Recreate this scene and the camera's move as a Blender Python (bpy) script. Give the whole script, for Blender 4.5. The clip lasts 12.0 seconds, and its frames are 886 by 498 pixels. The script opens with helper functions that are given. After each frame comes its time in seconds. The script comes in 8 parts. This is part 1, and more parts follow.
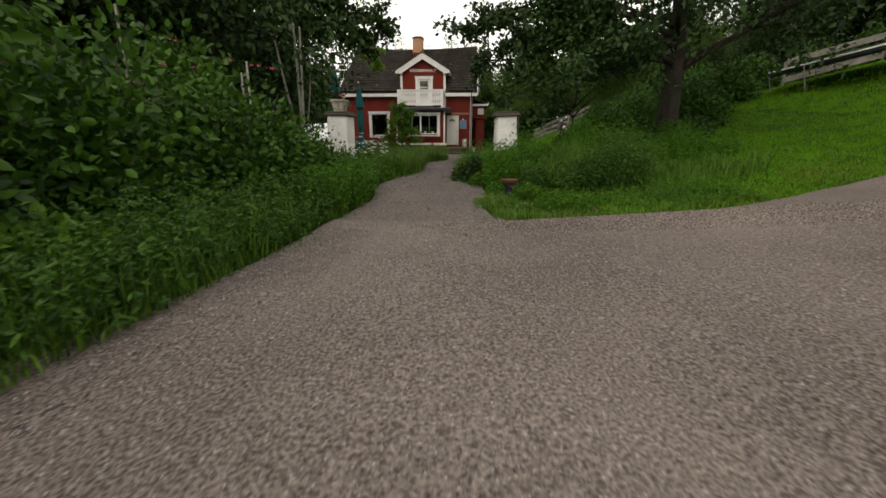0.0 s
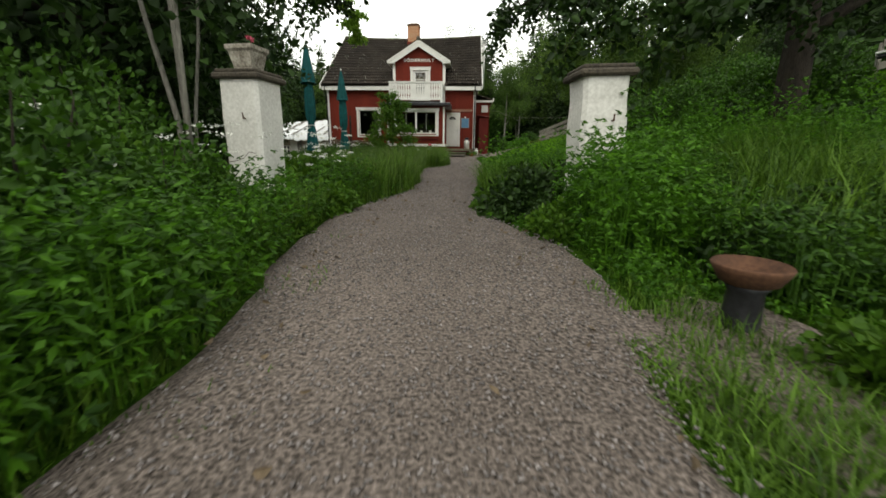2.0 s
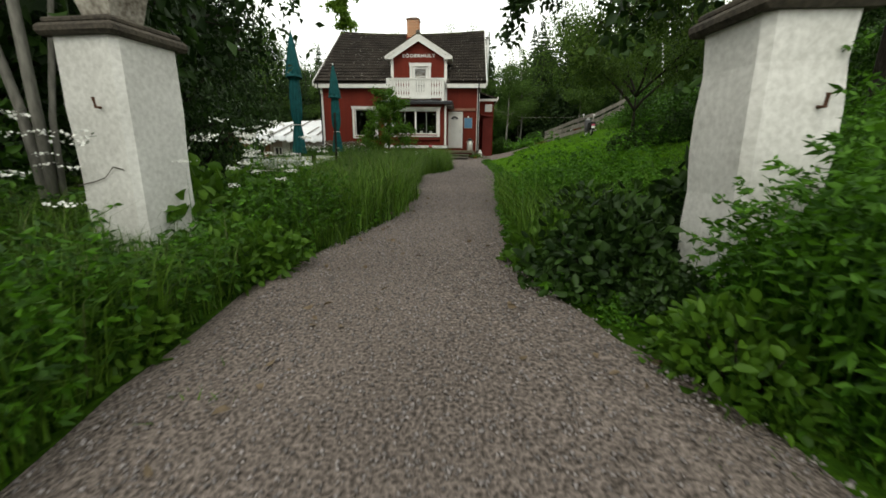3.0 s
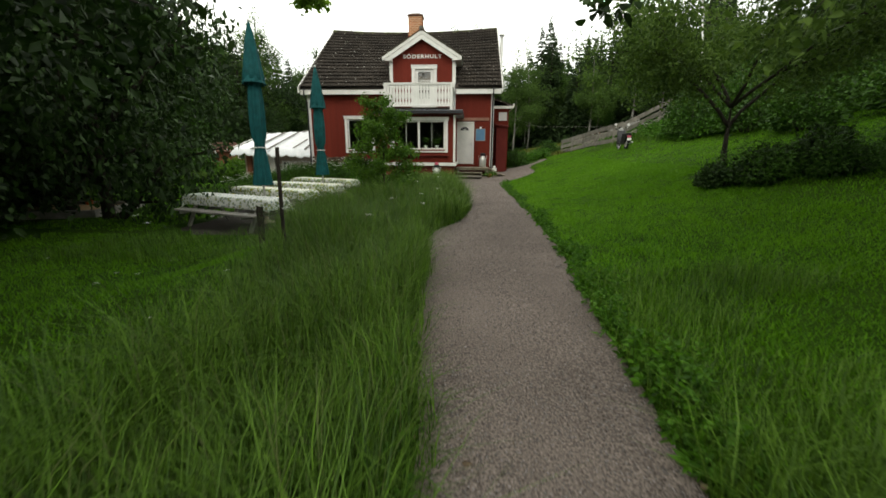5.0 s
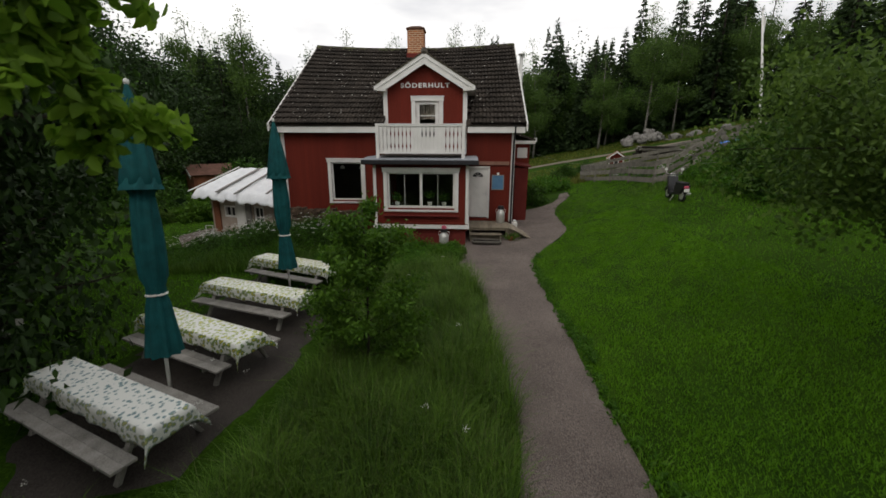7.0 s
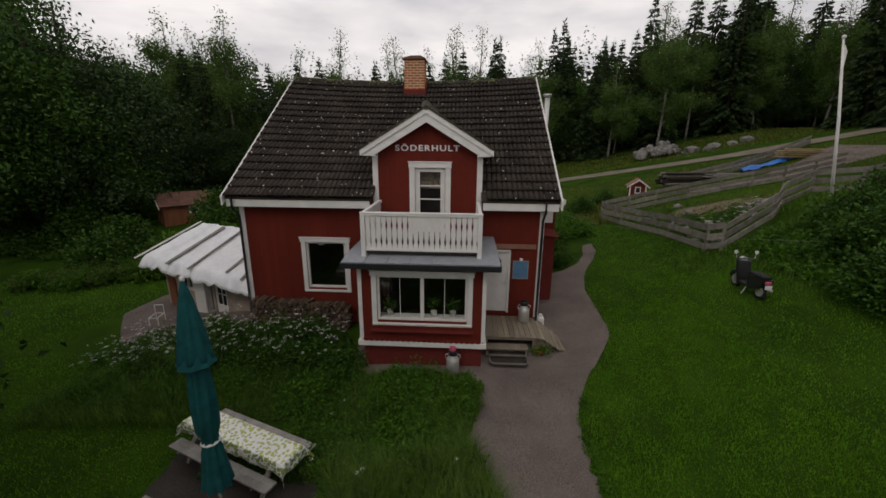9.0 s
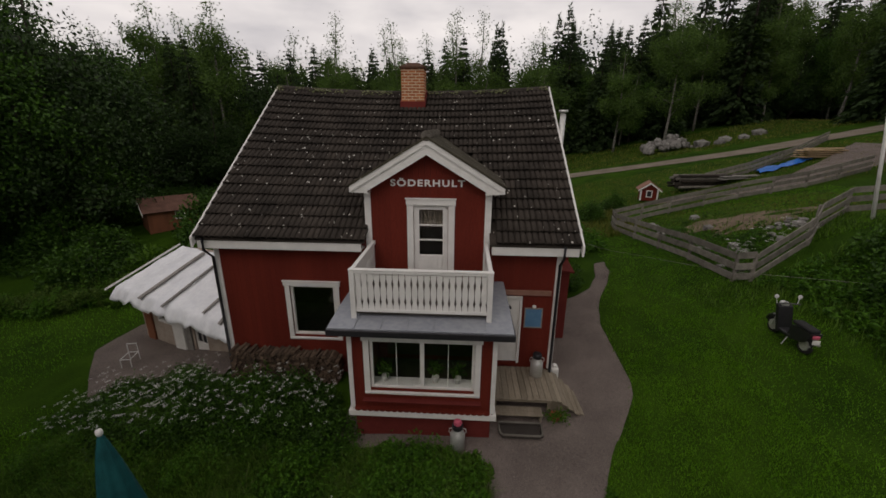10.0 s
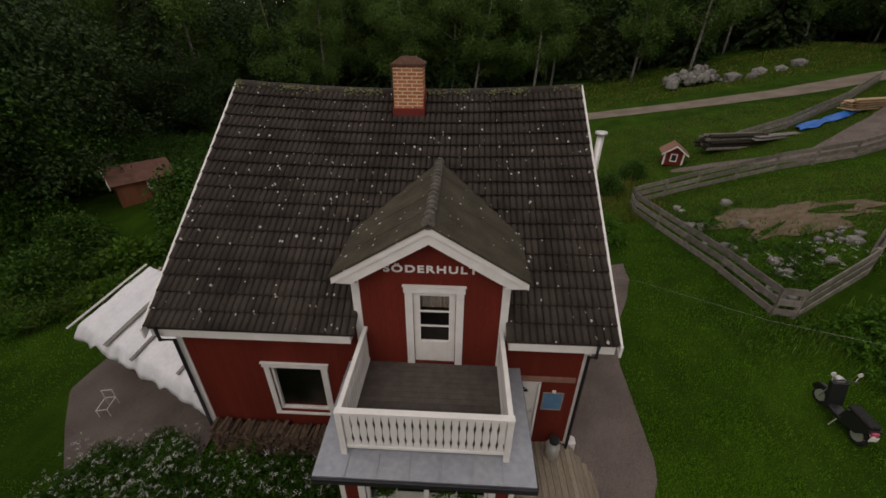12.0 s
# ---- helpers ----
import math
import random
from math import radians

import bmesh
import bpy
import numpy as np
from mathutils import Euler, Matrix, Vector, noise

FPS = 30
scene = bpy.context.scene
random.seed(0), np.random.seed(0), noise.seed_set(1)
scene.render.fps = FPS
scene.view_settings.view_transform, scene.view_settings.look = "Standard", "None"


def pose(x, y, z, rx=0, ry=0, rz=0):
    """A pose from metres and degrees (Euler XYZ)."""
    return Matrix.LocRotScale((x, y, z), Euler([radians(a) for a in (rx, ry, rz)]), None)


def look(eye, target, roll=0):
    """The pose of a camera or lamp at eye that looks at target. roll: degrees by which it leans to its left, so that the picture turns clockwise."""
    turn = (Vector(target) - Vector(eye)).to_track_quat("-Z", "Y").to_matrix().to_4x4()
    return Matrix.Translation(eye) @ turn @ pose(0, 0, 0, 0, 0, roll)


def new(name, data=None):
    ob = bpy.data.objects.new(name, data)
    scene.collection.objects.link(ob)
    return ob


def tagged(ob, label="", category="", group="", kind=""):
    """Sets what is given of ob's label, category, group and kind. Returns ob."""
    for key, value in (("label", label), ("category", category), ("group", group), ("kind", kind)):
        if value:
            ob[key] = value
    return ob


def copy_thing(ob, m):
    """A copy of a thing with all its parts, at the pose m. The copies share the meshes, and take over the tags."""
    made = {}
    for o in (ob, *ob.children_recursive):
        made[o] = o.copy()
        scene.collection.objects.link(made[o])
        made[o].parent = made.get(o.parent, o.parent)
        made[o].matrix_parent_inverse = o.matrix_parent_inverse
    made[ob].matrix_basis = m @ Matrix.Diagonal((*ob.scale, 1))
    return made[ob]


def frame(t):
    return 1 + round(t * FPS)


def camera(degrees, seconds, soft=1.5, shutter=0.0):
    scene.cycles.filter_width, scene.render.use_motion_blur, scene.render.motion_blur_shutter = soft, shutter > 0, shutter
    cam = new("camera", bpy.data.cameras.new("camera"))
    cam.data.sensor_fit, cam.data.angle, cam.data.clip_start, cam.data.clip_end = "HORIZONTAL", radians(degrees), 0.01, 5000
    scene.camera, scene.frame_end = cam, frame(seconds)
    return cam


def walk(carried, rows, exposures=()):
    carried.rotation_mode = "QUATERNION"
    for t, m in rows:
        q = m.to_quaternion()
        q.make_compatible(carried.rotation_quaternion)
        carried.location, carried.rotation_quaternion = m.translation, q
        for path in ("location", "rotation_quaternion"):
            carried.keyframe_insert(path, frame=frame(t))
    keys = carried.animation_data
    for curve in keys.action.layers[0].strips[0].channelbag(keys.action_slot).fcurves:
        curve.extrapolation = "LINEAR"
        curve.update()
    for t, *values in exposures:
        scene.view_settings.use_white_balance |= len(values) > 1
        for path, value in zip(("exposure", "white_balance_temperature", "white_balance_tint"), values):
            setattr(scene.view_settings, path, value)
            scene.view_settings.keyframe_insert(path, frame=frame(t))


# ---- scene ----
cam = camera(97.1, 12.0, soft=1.6, shutter=0.14)
ROWS = [
    (0.0, 2.061, 0.857, 0.480, 3.84, -14.82, -0.12),
    (0.5, 2.008, 1.853, 0.451, 3.67, -14.79, -0.20),
    (1.0, 1.886, 2.854, 0.417, 3.54, -14.67, -0.25),
    (1.5, 1.742, 3.791, 0.410, 3.37, -14.57, -0.43),
    (2.0, 1.635, 4.675, 0.422, 3.29, -14.47, -0.52),
    (2.5, 1.562, 5.500, 0.444, 3.38, -14.42, -0.33),
    (3.0, 1.484, 6.299, 0.479, 3.36, -14.38, -0.49),
    (5.0, 0.992, 9.918, 1.095, 3.70, -13.92, -0.22),
    (5.5, 0.820, 11.022, 1.476, 3.66, -13.94, -0.21),
    (6.0, 0.669, 12.170, 1.945, 3.64, -13.93, -0.18),
    (6.5, 0.500, 13.289, 2.535, 3.58, -14.13, -0.17),
    (7.0, 0.333, 14.370, 3.173, 3.49, -14.31, -0.22),
    (7.5, 0.184, 15.430, 3.828, 3.42, -14.49, -0.30),
    (9.5, -0.317, 19.501, 6.231, 3.16, -16.14, -0.46),
    (10.0, -0.409, 20.380, 6.830, 3.12, -17.53, -0.45),
    (10.5, -0.495, 21.206, 7.466, 3.13, -19.51, -0.40),
    (11.0, -0.595, 22.008, 8.123, 3.05, -22.46, -0.39),
    (11.5, -0.685, 22.817, 8.833, 2.93, -26.06, -0.42),
    (12.0, -0.761, 23.630, 9.555, 2.87, -29.69, -0.38),
]
walk(cam, [(t, pose(x, y, z, 90 + pitch, roll, yaw)) for t, x, y, z, yaw, pitch, roll in ROWS],
     [(0.0, -0.22, 7200, 9), (1.5, 0.08, 7050, 4), (3.0, 0.1, 6900, 2), (5.0, 0.2, 6950, 2), (6.0, -0.1, 6750, 5), (6.5, -0.34, 6700, 8), (7.5, -0.76, 6700, 12), (9.5, -1.10, 6850, 16), (11.0, -1.23, 7050, 18), (12.0, -0.98, 7100, 19)])

# ---- light ----
SUN_EL, SUN_AZ = 48.0, 200.0          # high veiled sun, behind the walk and to its left
world = bpy.data.worlds.new("sky")
scene.world = world
world.use_nodes = True
wt = world.node_tree
wt.nodes.clear()
w_out = wt.nodes.new("ShaderNodeOutputWorld")
w_bg = wt.nodes.new("ShaderNodeBackground")
w_sky = wt.nodes.new("ShaderNodeTexSky")
w_sky.sky_type = 'NISHITA'
w_sky.sun_disc = False
w_sky.sun_elevation = radians(SUN_EL)
w_sky.sun_rotation = radians(SUN_AZ)
w_sky.dust_density = 4.0
w_co = wt.nodes.new("ShaderNodeTexCoord")
w_map = wt.nodes.new("ShaderNodeMapping")
w_map.inputs["Scale"].default_value = (1.0, 1.0, 3.2)
w_noise = wt.nodes.new("ShaderNodeTexNoise")
w_noise.inputs["Scale"].default_value = 2.6
w_noise.inputs["Detail"].default_value = 7.0
w_noise.inputs["Roughness"].default_value = 0.55
w_ramp = wt.nodes.new("ShaderNodeValToRGB")
w_ramp.color_ramp.elements[0].position = 0.36
w_ramp.color_ramp.elements[0].color = (11.6, 11.8, 12.3, 1)
w_ramp.color_ramp.elements[1].position = 0.62
w_ramp.color_ramp.elements[1].color = (18.0, 18.0, 17.8, 1)
w_mix = wt.nodes.new("ShaderNodeMix")
w_mix.data_type = 'RGBA'
w_mix.inputs["Factor"].default_value = 0.88
wt.links.new(w_co.outputs["Generated"], w_map.inputs["Vector"])
wt.links.new(w_map.outputs["Vector"], w_noise.inputs["Vector"])
wt.links.new(w_noise.outputs["Fac"], w_ramp.inputs["Fac"])
w_sep = wt.nodes.new("ShaderNodeSeparateXYZ")
w_veil = wt.nodes.new("ShaderNodeMapRange")           # cloud cover thins out towards the horizon
w_veil.inputs["From Min"].default_value, w_veil.inputs["From Max"].default_value = 0.0, 0.9
w_veil.inputs["To Min"].default_value, w_veil.inputs["To Max"].default_value = 1.28, 0.86
w_cloud = wt.nodes.new("ShaderNodeMix")
w_cloud.data_type, w_cloud.blend_type = 'RGBA', 'MULTIPLY'
w_cloud.inputs["Factor"].default_value = 1.0
wt.links.new(w_co.outputs["Generated"], w_sep.inputs["Vector"])
wt.links.new(w_sep.outputs["Z"], w_veil.inputs["Value"])
wt.links.new(w_ramp.outputs["Color"], w_cloud.inputs["A"])
wt.links.new(w_veil.outputs["Result"], w_cloud.inputs["B"])
wt.links.new(w_sky.outputs["Color"], w_mix.inputs["A"])
wt.links.new(w_cloud.outputs["Result"], w_mix.inputs["B"])
wt.links.new(w_mix.outputs["Result"], w_bg.inputs["Color"])
w_bg.inputs["Strength"].default_value = 0.1
wt.links.new(w_bg.outputs["Background"], w_out.inputs["Surface"])

sun_data = bpy.data.lights.new("sun", 'SUN')
sun_data.energy = 0.7
sun_data.angle = radians(25)
sun_data.color = (1.0, 0.96, 0.9)
sun = new("sun", sun_data)
az, el = radians(SUN_AZ), radians(SUN_EL)
sun.matrix_world = look((0, 0, 40), (-math.sin(az) * math.cos(el), -math.cos(az) * math.cos(el), 40 - math.sin(el)))

# ---- materials ----
def material(name):
    m = bpy.data.materials.new(name)
    m.use_nodes = True
    return m, m.node_tree, m.node_tree.nodes["Principled BSDF"]


def mottled(name, c1, c2, rough=0.7, scale=6.0, fine=60.0, bump=0.2, metal=0.0, stretch=(1, 1, 1), piece=0.0, island=False, c3=None, spec=0.3, bump_d=0.02, coarse=0.5):
    """Two noises, coarse and fine, between base colours; piece: how far single pieces differ in tone."""
    m, t, b = material(name)
    co = t.nodes.new("ShaderNodeNewGeometry")
    mp = t.nodes.new("ShaderNodeMapping")
    mp.inputs["Scale"].default_value = stretch
    t.links.new(co.outputs["Position"], mp.inputs["Vector"])
    n1 = t.nodes.new("ShaderNodeTexNoise")
    n1.inputs["Scale"].default_value, n1.inputs["Detail"].default_value = scale, 4
    n2 = t.nodes.new("ShaderNodeTexNoise")
    n2.inputs["Scale"].default_value, n2.inputs["Detail"].default_value = fine, 3
    for n in (n1, n2):
        t.links.new(mp.outputs["Vector"], n.inputs["Vector"])
    add = t.nodes.new("ShaderNodeMath")
    add.operation = 'MULTIPLY_ADD'
    add.inputs[1].default_value = 1 - coarse
    t.links.new(n2.outputs["Fac"], add.inputs[0])
    half = t.nodes.new("ShaderNodeMath")
    half.operation = 'MULTIPLY'
    half.inputs[1].default_value = coarse
    t.links.new(n1.outputs["Fac"], half.inputs[0])
    t.links.new(half.outputs[0], add.inputs[2])
    r = t.nodes.new("ShaderNodeValToRGB")
    r.color_ramp.elements[0].position, r.color_ramp.elements[0].color = 0.36, (*c1, 1)
    r.color_ramp.elements[1].position, r.color_ramp.elements[1].color = 0.64, (*c2, 1)
    if c3:
        e = r.color_ramp.elements.new(0.74)
        e.color = (*c3, 1)
    t.links.new(add.outputs[0], r.inputs["Fac"])
    last = r.outputs["Color"]
    if piece:
        if island:
            rnd = co.outputs["Random Per Island"]
        else:
            rnd = t.nodes.new("ShaderNodeObjectInfo").outputs["Random"]
        hs = t.nodes.new("ShaderNodeHueSaturation")
        mr = t.nodes.new("ShaderNodeMapRange")
        mr.inputs["To Min"].default_value, mr.inputs["To Max"].default_value = 1 - piece, 1 + piece
        t.links.new(rnd, mr.inputs["Value"])
        t.links.new(mr.outputs["Result"], hs.inputs["Value"])
        t.links.new(last, hs.inputs["Color"])
        last = hs.outputs["Color"]
    t.links.new(last, b.inputs["Base Color"])
    b.inputs["Roughness"].default_value = rough
    b.inputs["Metallic"].default_value = metal
    b.inputs["Specular IOR Level"].default_value = spec
    if bump:
        bp = t.nodes.new("ShaderNodeBump")
        bp.inputs["Strength"].default_value = bump
        bp.inputs["Distance"].default_value = bump_d
        t.links.new(add.outputs[0], bp.inputs["Height"])
        t.links.new(bp.outputs["Normal"], b.inputs["Normal"])
    return m


def leafy(name, c1, c2, scale=1.2, trans=0.35, rough=0.55):
    """Leaves and blades: tone varies from patch to patch and from leaf to leaf; some light comes through."""
    m, t, b = material(name)
    g = t.nodes.new("ShaderNodeNewGeometry")
    n = t.nodes.new("ShaderNodeTexNoise")
    n.inputs["Scale"].default_value, n.inputs["Detail"].default_value = scale, 3
    t.links.new(g.outputs["Position"], n.inputs["Vector"])
    mx = t.nodes.new("ShaderNodeMath")
    mx.operation = 'MULTIPLY_ADD'
    mx.inputs[1].default_value = 0.55
    t.links.new(g.outputs["Random Per Island"], mx.inputs[0])
    sc = t.nodes.new("ShaderNodeMath")
    sc.operation = 'MULTIPLY'
    sc.inputs[1].default_value = 0.5
    t.links.new(n.outputs["Fac"], sc.inputs[0])
    t.links.new(sc.outputs[0], mx.inputs[2])
    r = t.nodes.new("ShaderNodeValToRGB")
    r.color_ramp.elements[0].position, r.color_ramp.elements[0].color = 0.15, (*c1, 1)
    r.color_ramp.elements[1].position, r.color_ramp.elements[1].color = 0.85, (*c2, 1)
    t.links.new(mx.outputs[0], r.inputs["Fac"])
    t.links.new(r.outputs["Color"], b.inputs["Base Color"])
    b.inputs["Roughness"].default_value = rough
    b.inputs["Specular IOR Level"].default_value = 0.25
    tr = t.nodes.new("ShaderNodeBsdfTranslucent")
    t.links.new(r.outputs["Color"], tr.inputs["Color"])
    ms = t.nodes.new("ShaderNodeMixShader")
    ms.inputs["Fac"].default_value = trans
    t.links.new(b.outputs["BSDF"], ms.inputs[1])
    t.links.new(tr.outputs["BSDF"], ms.inputs[2])
    t.links.new(ms.outputs["Shader"], t.nodes["Material Output"].inputs["Surface"])
    return m


M = {}
M["lawn"] = mottled("lawn", (0.013, 0.037, 0.003), (0.040, 0.088, 0.006), 0.95, 0.42, 26, 1.0, c3=(0.058, 0.105, 0.010), spec=0.05, bump_d=0.05, coarse=0.42)
# mowing streaks and broad patches in the lawn
lt = M["lawn"].node_tree
lb = lt.nodes["Principled BSDF"]
lg = lt.nodes.new("ShaderNodeNewGeometry")
lmap = lt.nodes.new("ShaderNodeMapping")
lmap.inputs["Rotation"].default_value = (0, 0, 0.5)
lmap.inputs["Scale"].default_value = (1.3, 0.6, 1.0)
lt.links.new(lg.outputs["Position"], lmap.inputs["Vector"])
ln = lt.nodes.new("ShaderNodeTexNoise")
ln.inputs["Scale"].default_value, ln.inputs["Detail"].default_value = 1.1, 5
lt.links.new(lmap.outputs["Vector"], ln.inputs["Vector"])
lr = lt.nodes.new("ShaderNodeMapRange")
lr.inputs["From Min"].default_value, lr.inputs["From Max"].default_value = 0.32, 0.68
lr.inputs["To Min"].default_value, lr.inputs["To Max"].default_value = 0.80, 1.16
lt.links.new(ln.outputs["Fac"], lr.inputs["Value"])
lh = lt.nodes.new("ShaderNodeHueSaturation")
lt.links.new(lr.outputs["Result"], lh.inputs["Value"])
lt.links.new(lb.inputs["Base Color"].links[0].from_socket, lh.inputs["Color"])
lt.links.new(lh.outputs["Color"], lb.inputs["Base Color"])
M["gravel"] = mottled("gravel", (0.057, 0.047, 0.041), (0.268, 0.222, 0.198), 0.95, 0.9, 85, 1.0, c3=(0.46, 0.40, 0.365), coarse=0.2, spec=0.15, bump_d=0.02)
M["track"] = mottled("pale_track", (0.13, 0.108, 0.082), (0.25, 0.215, 0.175), 0.95, 0.6, 30, 0.6, spec=0.1)
M["stones"] = mottled("gravel_stones", (0.13, 0.115, 0.112), (0.27, 0.245, 0.24), 0.9, 20, 120, 0.1, piece=0.45, island=True)
M["red"] = mottled("falu_red_paint", (0.105, 0.014, 0.008), (0.165, 0.024, 0.013), 0.8, 1.2, 90, 0.25, stretch=(1, 1, 0.15), piece=0.05, spec=0.2, bump_d=0.004)
M["red_low"] = mottled("red_plinth_paint", (0.115, 0.018, 0.015), (0.165, 0.03, 0.024), 0.85, 2.5, 60, 0.3, spec=0.2, bump_d=0.006)
M["white"] = mottled("white_paint", (0.66, 0.65, 0.62), (0.80, 0.79, 0.76), 0.55, 3.0, 70, 0.1, spec=0.35, bump_d=0.003)
M["black_sheet"] = mottled("dull_black_sheeting", (0.010, 0.010, 0.011), (0.022, 0.022, 0.024), 0.85, 4, 40, 0.3, spec=0.15, bump_d=0.02)
M["old_pot"] = mottled("weathered_concrete", (0.10, 0.082, 0.062), (0.46, 0.43, 0.37), 0.95, 7, 40, 0.5, bump_d=0.01)
M["brick"] = mottled("orange_brick", (0.30, 0.10, 0.045), (0.46, 0.18, 0.075), 0.9, 14, 90, 0.35, piece=0.22, bump_d=0.004)
M["mortar"] = mottled("mortar", (0.56, 0.46, 0.32), (0.70, 0.58, 0.42), 0.95, 20, 120, 0.4, bump_d=0.004)
M["sheet"] = mottled("grey_sheet_metal", (0.27, 0.29, 0.33), (0.37, 0.39, 0.42), 0.45, 1.2, 9, 0.05, metal=0.25, bump_d=0.004)
M["dark_metal"] = mottled("black_metal", (0.02, 0.02, 0.022), (0.04, 0.04, 0.045), 0.4, 8, 60, 0.05, metal=0.3)
M["deck"] = mottled("weathered_deck_wood", (0.17, 0.14, 0.10), (0.31, 0.265, 0.20), 0.85, 5, 70, 0.4, stretch=(1, 0.12, 1), piece=0.18, bump_d=0.004)
M["grey_wood"] = mottled("grey_weathered_wood", (0.17, 0.16, 0.145), (0.34, 0.325, 0.30), 0.9, 4, 60, 0.4, stretch=(1, 1, 1), piece=0.2, bump_d=0.005)
M["fence_wood"] = mottled("weathered_fence_boards", (0.12, 0.112, 0.095), (0.27, 0.25, 0.215), 0.95, 4, 60, 0.4, piece=0.2, bump_d=0.005)
M["firewood"] = mottled("split_firewood", (0.050, 0.034, 0.024), (0.15, 0.105, 0.072), 0.95, 8, 60, 0.5, piece=0.35, bump_d=0.006)
M["moss"] = leafy("roof_moss", (0.05, 0.06, 0.02), (0.17, 0.18, 0.08), 3.0, 0.1)
M["dark_deck"] = mottled("dark_balcony_wood", (0.055, 0.045, 0.04), (0.11, 0.095, 0.08), 0.8, 4, 60, 0.3, piece=0.15, bump_d=0.004)
M["bark"] = mottled("bark", (0.014, 0.011, 0.009), (0.050, 0.041, 0.032), 0.95, 9, 60, 0.9, stretch=(1, 1, 0.25), bump_d=0.03)
M["birch_bark"] = mottled("birch_bark", (0.03, 0.027, 0.022), (0.26, 0.25, 0.22), 0.85, 6, 30, 0.3, stretch=(0.4, 0.4, 2.5), bump_d=0.01)
M["stem_grey"] = mottled("grey_smooth_bark", (0.10, 0.095, 0.082), (0.24, 0.23, 0.20), 0.9, 5, 40, 0.3, stretch=(1, 1, .3), bump_d=0.006)
M["plaster"] = mottled("white_limewash", (0.55, 0.54, 0.51), (0.78, 0.77, 0.74), 0.9, 2.2, 40, 0.35, spec=0.2, bump_d=0.008)
M["cap"] = mottled("mossy_cap_stone", (0.035, 0.03, 0.025), (0.10, 0.085, 0.065), 0.95, 6, 50, 0.7, bump_d=0.02)
M["rock"] = mottled("field_stone", (0.085, 0.08, 0.074), (0.27, 0.26, 0.24), 0.9, 3, 30, 0.5, piece=0.25, bump_d=0.02)
M["rust"] = mottled("rusted_iron", (0.050, 0.024, 0.015), (0.125, 0.060, 0.034), 0.9, 9, 70, 0.4, bump_d=0.006)
M["parasol"] = mottled("green_parasol_cloth", (0.003, 0.048, 0.052), (0.008, 0.098, 0.102), 0.75, 6, 200, 0.15, spec=0.2, bump_d=0.003)
M["pole"] = mottled("white_pole", (0.6, 0.6, 0.58), (0.75, 0.75, 0.73), 0.4, 3, 40, 0.02)
M["hut_roof"] = mottled("hut_roof_sheet", (0.085, 0.040, 0.028), (0.165, 0.085, 0.060), 0.85, 3.0, 40, 0.3, bump_d=0.01)
M["tarp"] = mottled("white_tarpaulin", (0.72, 0.74, 0.78), (0.84, 0.86, 0.88), 0.35, 1.6, 9, 0.2, spec=0.5, bump_d=0.03)
M["blue_tarp"] = mottled("blue_tarpaulin", (0.01, 0.09, 0.38), (0.03, 0.2, 0.62), 0.4, 4, 25, 0.6, bump_d=0.03)
M["blue_board"] = mottled("blue_board", (0.07, 0.17, 0.30), (0.11, 0.24, 0.38), 0.5, 5, 40, 0.02)
M["aluminium"] = mottled("dull_aluminium", (0.52, 0.52, 0.50), (0.68, 0.68, 0.66), 0.45, 8, 50, 0.05, metal=0.55)
M["black_plastic"] = mottled("black_plastic", (0.012, 0.012, 0.013), (0.025, 0.025, 0.027), 0.3, 12, 80, 0.03, spec=0.5)
M["rubber"] = mottled("rubber", (0.012, 0.012, 0.012), (0.03, 0.03, 0.03), 0.85, 20, 100, 0.2)
M["wood_pale"] = mottled("raw_timber", (0.36, 0.24, 0.13), (0.55, 0.40, 0.24), 0.85, 3, 50, 0.3, piece=0.25, bump_d=0.005)
M["shed_brown"] = mottled("brown_stained_boards", (0.16, 0.06, 0.03), (0.26, 0.10, 0.05), 0.85, 3, 60, 0.3, stretch=(1, 1, 0.2), piece=0.1, bump_d=0.004)
M["shed_roof"] = mottled("red_felt_roof", (0.20, 0.10, 0.07), (0.30, 0.16, 0.12), 0.9, 3, 50, 0.3, bump_d=0.01)
M["block"] = mottled("plastered_block_wall", (0.30, 0.235, 0.19), (0.46, 0.39, 0.33), 0.95, 3, 40, 0.4, bump_d=0.01)
# dark colour of the room surfaces stands in for unlit rooms
M["dark_room"] = mottled("painted_dim_interior", (0.05, 0.04, 0.035), (0.10, 0.085, 0.07), 0.8, 3, 30, 0.05)
M["soil"] = mottled("bare_soil", (0.085, 0.062, 0.038), (0.20, 0.15, 0.10), 0.95, 2.2, 40, 0.7, bump_d=0.03)
M["soil_dark"] = mottled("trodden_dark_gravel", (0.022, 0.018, 0.015), (0.070, 0.060, 0.052), 0.95, 1.5, 60, 0.8, coarse=0.3)
M["leaf"] = leafy("broad_leaves", (0.006, 0.026, 0.003), (0.062, 0.150, 0.012), 0.9, 0.22)
M["leaf_apple"] = leafy("apple_leaves", (0.024, 0.060, 0.009), (0.135, 0.225, 0.036), 0.9, 0.4)
# brighter leaf colour, standing in for light on one hanging bough
M["leaf_lit"] = leafy("painted_lit_leaves", (0.10, 0.21, 0.018), (0.24, 0.40, 0.040), 1.1, 0.6)
M["weed"] = leafy("weed_leaves", (0.013, 0.052, 0.003), (0.098, 0.250, 0.014), 1.6, 0.35)
M["leaf_dark"] = leafy("dark_leaves", (0.004, 0.014, 0.003), (0.036, 0.080, 0.012), 0.7, 0.16)
